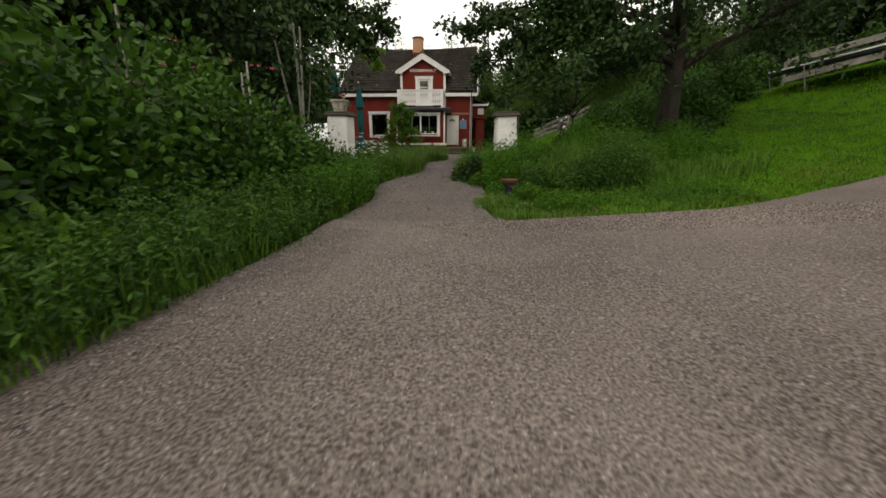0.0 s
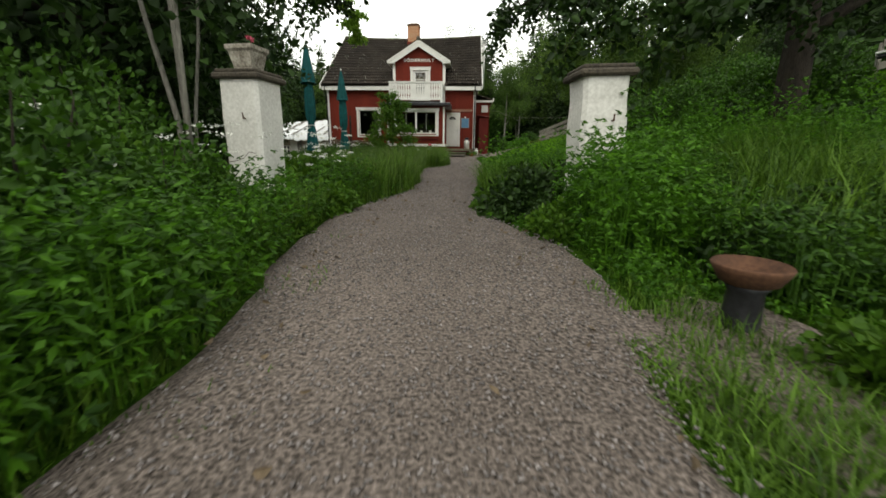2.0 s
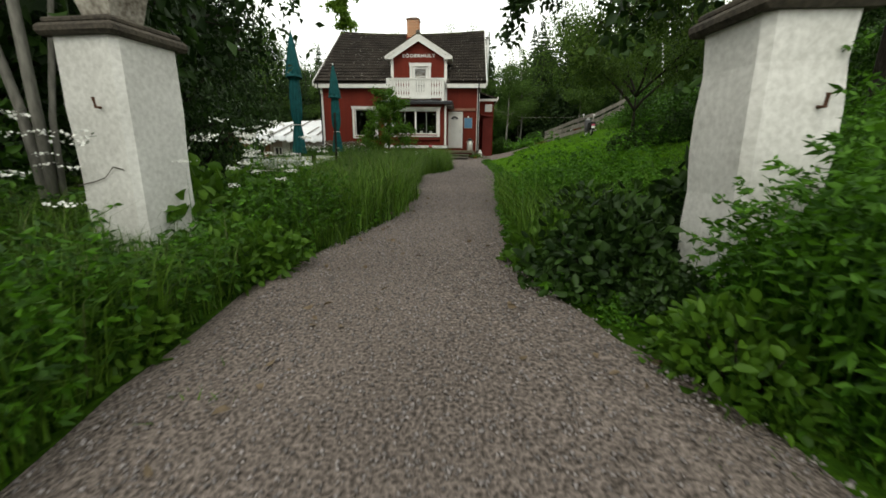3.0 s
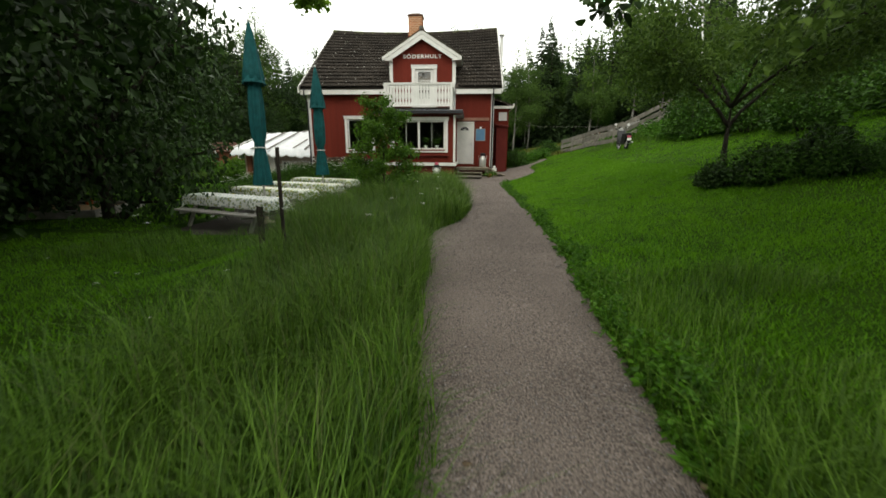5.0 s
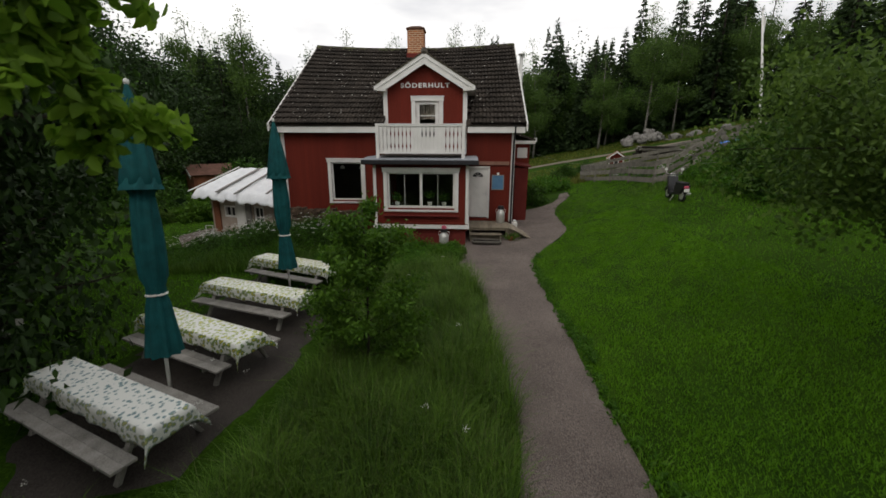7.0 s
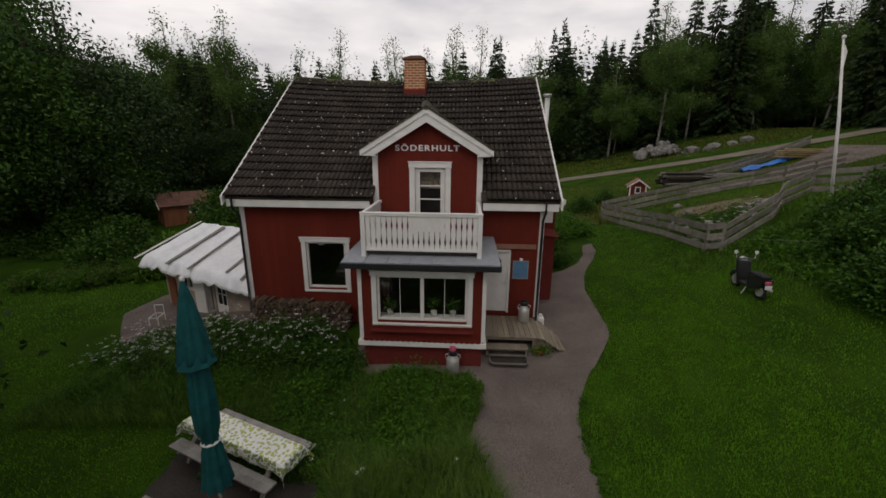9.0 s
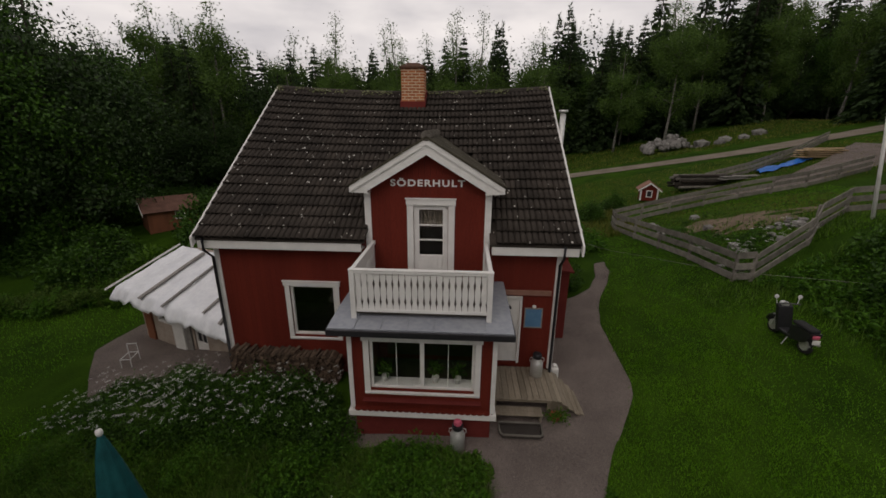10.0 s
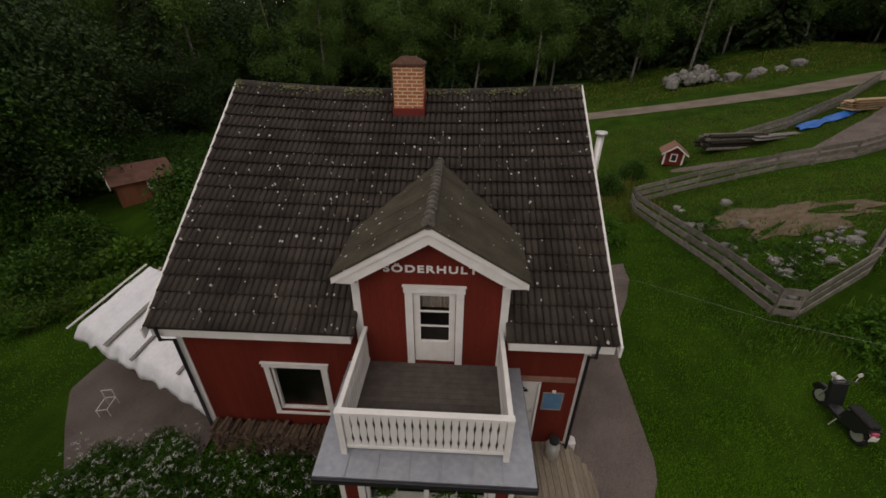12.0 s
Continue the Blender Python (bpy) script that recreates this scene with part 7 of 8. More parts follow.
# weathered fence poles in the hedge
for x, y, h in ((-.95, 6.3, 1.55), (-1.15, 6.5, 1.45), (-1.7, 5.2, 1.9)):
    solid("pole", MB().tube([(x, y, -.3), (x + .02, y, .6), (x + .03, y + .02, h)], [.017, .016, .013], 7), "fence_wood", "grey weathered fence pole in the hedge", "pole", "hedge poles", smooth=True)
# bare grey stems of an old shrub behind the pillar
ls = thing("old_shrub", (-1.25, 8.75, -.2), "old shrub with bare pale grey stems behind the pillar", "bush")
for dx, dy, h, r_ in ((-.42, .05, 2.6, .030), (-.06, .1, 2.9, .034), (.12, -.05, 2.8, .028), (.2, .2, 2.4, .02)):
    part("stem", MB().tube([(dx * .1, dy * .1, -.1), (dx * .25, dy * .3, h * .35), (dx * .7, dy * .8, h * .7), (dx, dy, h)], [r_, r_ * .95, r_ * .8, r_ * .6], 7), "stem_grey", ls, smooth=True)

# rusty fire bowl on its drum
fp = thing("fire_bowl", (2.57, 5.95, -0.2), "rusty iron fire bowl on a short round foot", "fire bowl")
# the foot's near-black colour stands in for shade from the plants round it
part("foot", MB().lathe([(.075, 0), (.08, .015), (.058, .04), (.052, .17), (.07, .20)], 18), "dark_metal", fp, "rusted foot, coloured dark for the shade of the plants", True)
part("bowl", MB().lathe([(.05, .185), (.085, .205), (.104, .24), (.112, .256), (.107, .264), (.08, .226), (.0, .212)], 22), "rust", fp, "shallow rusted bowl", True)
fp.matrix_basis = fp.matrix_basis @ Matrix.Scale(1.02, 4)

gp = MB()
gpts = [(2.52 + .36 * math.cos(k * .3) * (1 + .12 * math.sin(5 * k)), 5.66 + .54 * math.sin(k * .3) * (1 + .1 * math.cos(4 * k))) for k in range(21)]
gp.add([(2.52, 5.66, float(ground_z(2.52, 5.66)) + .022)] + [(x, y, float(ground_z(x, y)) + .02) for x, y in gpts], [(0, i + 1, (i + 1) % 21 + 1) for i in range(21)])
solid("bare_gravel", gp, "gravel", "bare gritty patch round the fire bowl", "gravel", kind="structure")

# leaning posts at the grass bed
for x, y, h, r_, m in ((-1.12, 14.2, 1.34, .022, "bark"), (-2.1, 15.5, .5, .05, "bark")):
    solid("garden_post", MB().tube([(x, y, -.3), (x + .01, y, h * .5), (x + .015, y + .01, h - .2)], r_, 8), m, "weathered garden post in the tall grass", "post", "garden posts")

# ---- tables ----
def picnic_table(at, turn, label):
    t = thing("picnic_table", at, label, "table", "picnic tables", turn=turn)
    L, W = 2.62, .46
    for i in range(5):
        y = -W / 2 + i * W / 5
        part("top_board", MB().box(-L / 2, y, .70, L / 2, y + W / 5 - .012, .735, .005), "grey_wood", t)
    for s in (-1, 1):
        for k in range(2):
            y = s * .50 - .13 + k * .135
            part("seat_board", MB().box(-L / 2, y, .40, L / 2, y + .14, .44, .006), "grey_wood", t)
    for x in (-L / 2 + .3, L / 2 - .3):
        for s in (-1, 1):
            part("leg", MB().slab((x - .04, s * .52, 0), (x + .04, s * .52, 0), (x + .04, s * .18, .70), (x - .04, s * .18, .70), .05), "grey_wood", t)
        part("brace", MB().box(x - .075, -.62, .33, x - .045, .62, .40, .005).box(x - .075, -.27, .63, x - .045, .27, .70, .005), "grey_wood", t)
    return t


def cloth_mesh(seed):
    """An oilcloth that hangs over the edges in soft folds."""
    r = np.random.default_rng(seed)
    L, W, drop = 2.70, .52, .24
    nu, nv = 44, 22
    us = np.concatenate([np.linspace(-L / 2 - drop, -L / 2 - .001, 7), np.linspace(-L / 2, L / 2, 30), np.linspace(L / 2 + .001, L / 2 + drop, 7)])
    vv = np.concatenate([np.linspace(-W / 2 - drop, -W / 2 - .001, 7), np.linspace(-W / 2, W / 2, 8), np.linspace(W / 2 + .001, W / 2 + drop, 7)])
    V = []
    for v in vv:
        for u in us:
            ou, ov = max(abs(u) - L / 2, 0), max(abs(v) - W / 2, 0)
            both = min(ou, ov)
            hang = max(ou, ov) + .5 * both
            fold = .022 * math.sin(9 * u + 2 * seed) * math.sin(7 * v + seed) * (ou + ov) / drop + .012 * math.sin(17 * (u + v)) * (ou + ov) / drop + .42 * both
            V.append((math.copysign(min(abs(u), L / 2 + .012 + .03 * (ou > 0) + fold), u), math.copysign(min(abs(v), W / 2 + .012 + .02 * (ov > 0) + fold), v), .742 - hang))
    ii = np.arange(nu * nv).reshape(nv, nu)
    q = np.stack([ii[:-1, :-1], ii[:-1, 1:], ii[1:, 1:], ii[1:, :-1]], -1).reshape(-1, 4)
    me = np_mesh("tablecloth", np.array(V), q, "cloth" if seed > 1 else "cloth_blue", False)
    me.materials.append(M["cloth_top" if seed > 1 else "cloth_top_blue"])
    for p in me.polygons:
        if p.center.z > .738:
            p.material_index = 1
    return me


for i, (x, y, a) in enumerate(((-4.41, 18.65, -21), (-4.49, 20.64, -22), (-4.48, 22.6, -17), (-4.52, 24.8, -21))):
    picnic_table((x, y, -0.645), a, "grey weathered picnic table with attached benches")
    c = tagged(new("tablecloth", cloth_mesh(i + 1)), "white oilcloth with yellow and green fruit print" if i else "white oilcloth with blue-green fruit print", "tablecloth", "tablecloths")
    c.matrix_basis = pose(x, y, -0.645, 0, 0, a)
    sd = c.modifiers.new("thickness", 'SOLIDIFY')
    sd.thickness = .003


def parasol(at, h, z0, label, lean=(0, 0)):
    p = thing("parasol", at, label, "parasol", "closed parasols")
    part("pole", MB().tube([(0, 0, 0), (0, 0, h - .05)], .026, 10), "pole", p, "white pole", True)
    part("base", MB().lathe([(.20, 0), (.20, .05), (.15, .08), (.05, .09), (.04, .30)], 20), "block", p, "round concrete foot", True)
    n, rows = 40, 26
    V, F = [], []
    z1 = h
    for k in range(rows + 1):
        t = k / rows
        z = z0 + (z1 - z0) * t
        if t > .97:
            r_ = .02
        elif t > .62:                       # flared upper flap
            r_ = .045 + .20 * ((.97 - t) / .35) ** .8
        elif t > .24:
            r_ = .135 + .035 * math.sin((t - .24) / .38 * math.pi)
        else:
            r_ = .12 + .085 * ((.24 - t) / .24)
        if abs(t - .24) < .03:
            r_ = .11
        for j in range(n):
            a = 2 * math.pi * j / n
            f = 1 + .20 * math.cos(8 * a + .6 * math.sin(5 * t)) * (.3 + .7 * (1 - t))
            V.append((r_ * f * math.cos(a + .5 * t), r_ * f * math.sin(a + .5 * t), z))
    for k in range(rows):
        for j in range(n):
            F.append((k * n + j, k * n + (j + 1) % n, (k + 1) * n + (j + 1) % n, (k + 1) * n + j))
    part("canopy", np_mesh("canopy", np.array(V), np.array(F), "parasol", True), "parasol", p, "folded dark green cloth")
    # frilled flap edge
    fl_ = MB()
    zf = z0 + (z1 - z0) * .63
    for j in range(16):
        a0, a1 = 2 * math.pi * j / 16, 2 * math.pi * (j + 1) / 16
        ra, rb = .245 + .03 * (j % 2), .245 + .03 * ((j + 1) % 2)
        fl_.add([(ra * math.cos(a0), ra * math.sin(a0), zf), (rb * math.cos(a1), rb * math.sin(a1), zf), (.205 * math.cos(a1), .205 * math.sin(a1), zf + .16), (.205 * math.cos(a0), .205 * math.sin(a0), zf + .16)], [(0, 1, 2, 3)])
    part("flap", fl_, "parasol", p)
    part("tie", MB().lathe([(.135, .0), (.142, .012), (.135, .024)], 24, (0, 0, z0 + (z1 - z0) * .235)), "pole", p, "pale tie cord", True)
    part("finial", MB().lathe([(.02, h - .02), (.035, h + .01), (.03, h + .05), (.0, h + .07)], 10), "pole", p, smooth=True)
    p.matrix_basis = pose(*at, lean[0], lean[1], 0)
    return p


parasol((-3.95, 19.15, -0.645), 4.66, .94, "tall closed dark green parasol beside the tables", (-5.5, -2.3))
parasol((-4.05, 23.4, -0.645), 4.42, .96, "closed dark green parasol by the farther tables", (-.6, -.5))

# sandbox
sb = thing("sandbox", (-10.5, 20.3, -0.65), "low wooden sandbox filled with pale sand", "sandbox", turn=12)
for x0, y0, x1, y1 in ((-1.5, -1.1, 1.5, -.98), (-1.5, .98, 1.5, 1.1), (-1.5, -.978, -1.38, .978), (1.38, -.978, 1.5, .978)):
    part("frame_board", MB().box(x0, y0, 0, x1, y1, .22, .01), "grey_wood", sb)
r = random.Random(9)
sv, sf = [], []
for j in range(13):
    for i in range(15):
        x, y = -1.37 + i * 2.74 / 14, -.97 + j * 1.94 / 12
        sv.append((x, y, .12 + .16 * math.exp(-((x - .7) ** 2 + (y + .3) ** 2) / .12) + .14 * math.exp(-((x + .5) ** 2 + y * y) / .3) + r.uniform(0, .02)))
for j in range(12):
    for i in range(14):
        a = j * 15 + i
        sf.append((a, a + 1, a + 16, a + 15))
part("sand", np_mesh("sand", np.array(sv), np.array(sf), "wood_pale", True), "wood_pale", sb, "pale heaped sand")
bk = thing("toy_bucket", (-10.1, 20.7, -.51), "small orange plastic toy bucket in the sand", "toy")
m_or = mottled("orange_plastic", (.5, .10, .02), (.62, .14, .03), .4, 8, 40, .02)
M["orange"] = m_or
part("bucket_body", MB().lathe([(.07, 0), (.10, .18), (.105, .19), (.09, .19), (.06, .02)], 14), "orange", bk, smooth=True)
part("bucket_handle", MB().tube([(.1, 0, .18), (.07, 0, .25), (0, 0, .28), (-.07, 0, .25), (-.1, 0, .18)], .006, 5), "orange", bk)

# ---- beside the house ----
def milk_can(at, label, top):
    c = thing("milk_can", at, label, "milk can", "milk cans")
    part("can_body", MB().lathe([(.15, 0), (.165, .01), (.165, .36), (.15, .42), (.095, .50), (.09, .56), (.115, .60), (.115, .61)], 20), "aluminium", c, smooth=True)
    for s in (-1, 1):
        part("can_handle", MB().tube([(s * .10, 0, .54), (s * .18, 0, .52), (s * .19, 0, .44), (s * .155, 0, .40)], .011, 6), "aluminium", c)
    part("can_lid" if top != "pink" else "flower_tuft", MB().lathe([(.115, .605), (.12, .63), (.10, .66), (.0, .67)], 16) if top != "pink" else MB().lathe([(.07, .62), (.10, .67), (.085, .73), (.0, .76)], 7), top, c)
    part("can_neck", MB().lathe([(.118, .53), (.122, .55), (.124, .625), (.09, .63)], 16), "dark_metal", c, "dark rubber rim")
    return c


milk_can((-.42, 27.45, -.09), "aluminium milk can planted with red flowers", "pink")
milk_can((1.66, 29.62, .392), "aluminium milk can with a dark lid on the porch", "dark_metal")
solid("white_canister", MB().box(2.16, 30.0, -.1, 2.38, 30.22, .34, .03).box(2.21, 30.05, .34, 2.33, 30.17, .43, .03), "white", "white plastic canister by the house corner", "canister")
pp = thing("flower_pot", (1.95, 28.42, -.1), "terracotta pot with trailing plants under the ramp", "pot")
part("pot_body", MB().lathe([(.09, 0), (.13, .2), (.14, .22), (.12, .22), (.08, .03)], 16), "brick", pp, smooth=True)
Vp, Fp = leaf_arrays(rg_.normal(0, .10, (220, 3)) * [1.5, 1, .5] + [.05, -.05, .22], rg_.normal(size=(220, 3)), .07, .05, rg_)
part("pot_leaves", np_mesh("pot_leaves", Vp, Fp, "leaf_bright"), "leaf_bright", pp)
# indoor plants and lamps behind the windows
for x, h in ((-2.1, .42), (-.95, .55), (-.45, .38)):
    ip = thing("house_plant", (x, 27.98, 1.24), "potted house plant on the bay window sill", "house plant", "house plants")
    part("plant_pot", MB().lathe([(.06, 0), (.085, .13), (.09, .14), (.07, .14), (.05, .02)], 14), "white", ip, smooth=True)
    Vp, Fp = leaf_arrays(rg_.normal(0, .06, (70, 3)) + [0, 0, .14 + h * .4], rg_.normal(size=(70, 3)) * [1, 1, .6] + [0, 0, .5], .14, .06, rg_)
    part("plant_leaves", np_mesh("plant_leaves", Vp, Fp, "leaf"), "leaf", ip)
solid("window_shelf", MB().box(-2.6, 27.87, 1.19, .1, 28.12, 1.235, .004), "white", "white window shelf inside the bay", "shelf", kind="structure")
for x in (-4.85, -4.05):
    lampx = thing("pendant_lamp", (x, 30.7, 2.38), "small white glass pendant lamp indoors", "lamp", "pendant lamps")
    part("lamp_shade", MB().lathe([(.10, 0), (.09, .05), (.05, .11), (.02, .13)], 16), "white", lampx, smooth=True)
    part("lamp_cord", MB().tube([(0, 0, .13), (0, 0, .57)], .005, 5), "dark_metal", lampx)

# tarpaulin lean-to
tent = thing("lean_to", (0, 0, 0), "block outbuilding under a white tarpaulin roof", "outbuilding")
front = pose(-12.15, 32.95, 0, 0, 0, -22.7)                # the front wall runs slanting away from the house corner
def fronted(ob):
    ob.matrix_basis = front
    return ob


fronted(part("block_wall", wall_y(-.2, 5.4, -1.1, .86, 0, .15, [(.8, -.05, 1.6, .5), (2.8, -1.0, 3.5, .6)]), "block", tent))
# added slab; the recess's shade is put into its brown colour
fronted(part("corner_pier", MB().box(.02, -.07, -1.1, .46, -.002, .86, .01), "shed_brown", tent, "brown slab, its dark colour standing in for a shaded recess"))
part("side_wall", MB().slab((-12.15, 32.95, -1.1), (-11.3, 34.9, -1.1), (-11.3, 34.9, 2.0), (-12.15, 32.95, .95), .15), "block", tent)
part("back_wall", MB().slab((-11.3, 34.9, -1.1), (-7.2, 33.6, -1.1), (-7.2, 33.6, 2.0), (-11.3, 34.9, 2.0), .15), "block", tent)
fronted(part("lean_to_window", MB().box(.8, -.02, -.05, .87, .1, .5).box(1.53, -.02, -.05, 1.6, .1, .5).box(.87, -.02, -.05, 1.53, .1, .02).box(.87, -.02, .43, 1.53, .1, .5).box(1.18, .01, .02, 1.22, .1, .43), "white", tent))
fronted(part("lean_to_pane", MB().box(.87, .11, .02, 1.53, .12, .43), "dark_metal", tent, "dark window glass"))
fronted(part("lean_to_panel", MB().box(1.70, -.08, -1.1, 2.32, -.002, .86, .01), "white", tent, "whitewashed wall panel"))
# added grey strip that stands in for the dark gap beside the door
fronted(part("lean_to_post", MB().box(2.34, -.06, -1.1, 2.70, -.002, .86, .01), "grey_wood", tent, "grey strip added in place of a dark gap"))
door_w = fronted(part("lean_to_door", MB().box(2.82, .04, -1.0, 3.48, .09, -.36, .01).box(2.82, .04, -.36, 2.90, .09, .58).box(3.40, .04, -.36, 3.48, .09, .58).box(2.90, .04, .50, 3.40, .09, .58).box(3.135, .05, -.36, 3.165, .08, .50).box(2.90, .05, .05, 3.40, .08, .08), "white", tent, "white door with a glazed upper half"))
part("lean_to_door_pane", MB().box(2.90, .082, -.36, 3.40, .088, .50), "dark_metal", door_w)
CA, CB, CC, CD = (Vector(p) for p in ((-12.95, 32.55, 1.22), (-7.10, 30.02, 1.12), (-7.06, 32.5, 2.30), (-11.65, 34.75, 2.20)))
def on_roof(u, v, lift=0.0):
    p = (CA * (1 - u) + CB * u) * (1 - v) + (CD * (1 - u) + CC * u) * v
    return Vector((p.x, p.y, p.z + lift))


nu, nv = 110, 60
Vt = []
for j in range(nv):
    for i in range(nu):
        u, v = i / (nu - 1), j / (nv - 1)
        fold = .010 * math.sin(61 * u + 3 * math.sin(5 * v) + 2) * math.sin(9 * v + 4 * u) + .007 * math.sin(97 * u - 21 * v) + .006 * math.sin(40 * v + 33 * u)
        p = on_roof(u, v, -.035 * abs(math.sin(u * 4.5 * math.pi)) + .012 * math.sin(23 * u + 11 * v) + fold)
        if v < .09:                                        # the loose edge hangs over in uneven scallops
            k = 1 - v / .09
            drop = .24 + .10 * abs(math.sin(9.5 * u * math.pi)) + .05 * math.sin(23 * u)
            p += Vector((-.03 * k, -k * (.05 + .035 * math.sin(47 * u) + .02 * math.sin(83 * u)), -drop * k ** 1.6))
        if i < 3:
            p.z -= .06 * (3 - i)
        Vt.append(tuple(p))
ii = np.arange(nu * nv).reshape(nv, nu)
tp = part("tarpaulin", np_mesh("tarpaulin", np.array(Vt), np.stack([ii[:-1, :-1], ii[:-1, 1:], ii[1:, 1:], ii[1:, :-1]], -1).reshape(-1, 4), "tarp", True), "tarp", tent, "wrinkled white tarpaulin")
sd = tp.modifiers.new("thickness", 'SOLIDIFY')
sd.thickness = .006
for ua, ub, a, b, w in ((.30, .35, .0, .94, .075), (.50, .59, .0, .93, .05), (.79, .85, .10, .50, .045), (.66, .74, .90, 1.0, .045), (.93, .95, .04, .30, .05)):
    pa, pb = on_roof(ua, a, .05), on_roof(ub, b, .05)
    w = Vector((w, -w * .43, 0))
    part("roof_batten", MB().slab(tuple(pa - w), tuple(pa + w), tuple(pb + w), tuple(pb - w), .035), "grey_wood", tent, "grey weathered batten")
part("eave_pole", MB().tube([tuple(on_roof(-.01, -.03, -.02)), tuple(on_roof(-.01, 1.0, .02))], .035, 7), "white", tent, "pale edge pole")

wc = thing("wire_stand", (-11.45, 31.2, -.94), "white wire laundry stand on the gravel", "stand", turn=12)
a, b, h = .15, .24, .34
cors = [(-a, -b), (a, -b), (a, b), (-a, b)]
for i in range(4):
    (xa, ya), (xb, yb) = cors[i], cors[(i + 1) % 4]
    top = .66 if ya > 0 else h
    part("upright", MB().tube([(xa, ya, 0), (xa, ya, top)], .014, 6), "pole", wc)
    part("crossbar", MB().tube([(xa, ya, h), (xb, yb, h)], .014, 6), "pole", wc)
    part("foot_bar", MB().tube([(xa, ya, .02), (xb, yb, .02)], .014, 6), "pole", wc)
part("top_bar", MB().tube([(-a, b, .66), (a, b, .66)], .014, 6), "pole", wc)

# hut at the wood's edge
hut = thing("hut", (-21.5, 46.9, float(ground_z(-21.5, 46.9))), "small brown-stained hut with a red roof", "hut", turn=48)
hut.matrix_basis = hut.matrix_basis @ Matrix.Scale(.9, 4)
part("hut_wall", MB().box(-1.65, -1.25, -.3, 1.65, 1.25, 1.65).prism([(-1.25, 1.65), (1.25, 1.65), (0, 2.35)], -1.65, 1.65, 'x'), "shed_brown", hut)
for s in (-1, 1):
    part("hut_roof", MB().slab((-1.95, s * 1.6, 1.52), (1.95, s * 1.6, 1.52), (1.95, 0, 2.45), (-1.95, 0, 2.45), .06) if s < 0 else MB().slab((1.95, 1.6, 1.52), (-1.95, 1.6, 1.52), (-1.95, 0, 2.45), (1.95, 0, 2.45), .06), "hut_roof", hut)
    part("hut_barge", MB().slab((-2.0, s * 1.64, 1.40), (-1.95, s * 1.64, 1.40), (-1.95, 0, 2.36), (-2.0, 0, 2.36), .16), "white", hut)
    part("hut_corner", MB().box(-1.68, s * 1.25 - .06, -.3, -1.58, s * 1.25 + .06, 1.6), "shed_brown", hut)
hw = part("hut_window", MB().box(.12, -1.30, .78, .20, -1.25, 1.42).box(.72, -1.30, .78, .80, -1.25, 1.42).box(.20, -1.30, .78, .72, -1.25, .86).box(.20, -1.30, 1.34, .72, -1.25, 1.42), "white", hut)
part("hut_pane", MB().box(.20, -1.27, .86, .72, -1.255, 1.34), "dark_metal", hw)
# ---- meadow to the right ----
def rail_fence(knots, label, boards_n=3, height=.95):
    f = thing("board_fence", (0, 0, 0), label, "fence", "meadow fences")
    for (xa, ya), (xb, yb) in zip(knots[:-1], knots[1:]):
        d = math.hypot(xb - xa, yb - ya)
        n = max(1, round(d / 2.3))
        for i in range(n):
            p = (xa + (xb - xa) * i / n, ya + (yb - ya) * i / n)
            q = (xa + (xb - xa) * (i + 1) / n, ya + (yb - ya) * (i + 1) / n)
            zp, zq = float(ground_z(*p)), float(ground_z(*q))
            part("post", MB().box(p[0] - .05, p[1] - .05, zp - .3, p[0] + .05, p[1] + .05, zp + height + .06, .008), "fence_wood", f)
            ux, uy = (q[0] - p[0]) / (d / n), (q[1] - p[1]) / (d / n)
            nx_, ny_ = -uy * .06, ux * .06
            for k in range(boards_n):
                h0 = .18 + k * (height - .2) / max(1, boards_n - 1) - .08 + rt.uniform(-.02, .02)
                w = .235
                part("rail", MB().add([(p[0] - nx_, p[1] - ny_, zp + h0), (q[0] - nx_, q[1] - ny_, zq + h0), (q[0] - nx_, q[1] - ny_, zq + h0 + w), (p[0] - nx_, p[1] - ny_, zp + h0 + w),
                     (p[0] - nx_ * 1.5, p[1] - ny_ * 1.5, zp + h0), (q[0] - nx_ * 1.5, q[1] - ny_ * 1.5, zq + h0), (q[0] - nx_ * 1.5, q[1] - ny_ * 1.5, zq + h0 + w), (p[0] - nx_ * 1.5, p[1] - ny_ * 1.5, zp + h0 + w)],
                     [(0, 1, 2, 3), (7, 6, 5, 4), (0, 4, 5, 1), (1, 5, 6, 2), (2, 6, 7, 3), (3, 7, 4, 0)]), "fence_wood", f)
    return f


rail_fence([(8.75, 44.3), (8.5, 43.2), (9.15, 36.6), (9.3, 34.0), (9.7, 33.7), (12.0, 34.6), (12.8, 35.4), (15.2, 37.0), (20, 37.6)], "grey weathered board fence round the plot")
rail_fence([(8.75, 44.3), (12.4, 45.1), (16.9, 46.0), (21, 46.2), (26, 47.8)], "grey board fence along the meadow", 3)
rail_fence([(17.8, 51.5), (22, 53.0), (28, 56.5), (34, 61)], "grey rail fence by the farm track", 3, .8)
soil = MB()
pts = []
for k in range(60):
    t_ = 2 * math.pi * k / 60
    w = 1 + .22 * math.sin(3 * t_ + 1) + .14 * math.sin(7 * t_) + .10 * math.sin(13 * t_ + 2)
    pts.append((13.4 + 2.7 * w * math.cos(t_), 39.4 + 1.7 * w * math.sin(t_)))
soil.add([(13.4, 39.4, float(ground_z(13.4, 39.4)) + .04)] + [(x, y, float(ground_z(x, y)) + .04) for x, y in pts], [(0, i + 1, (i + 1) % 60 + 1) for i in range(60)])
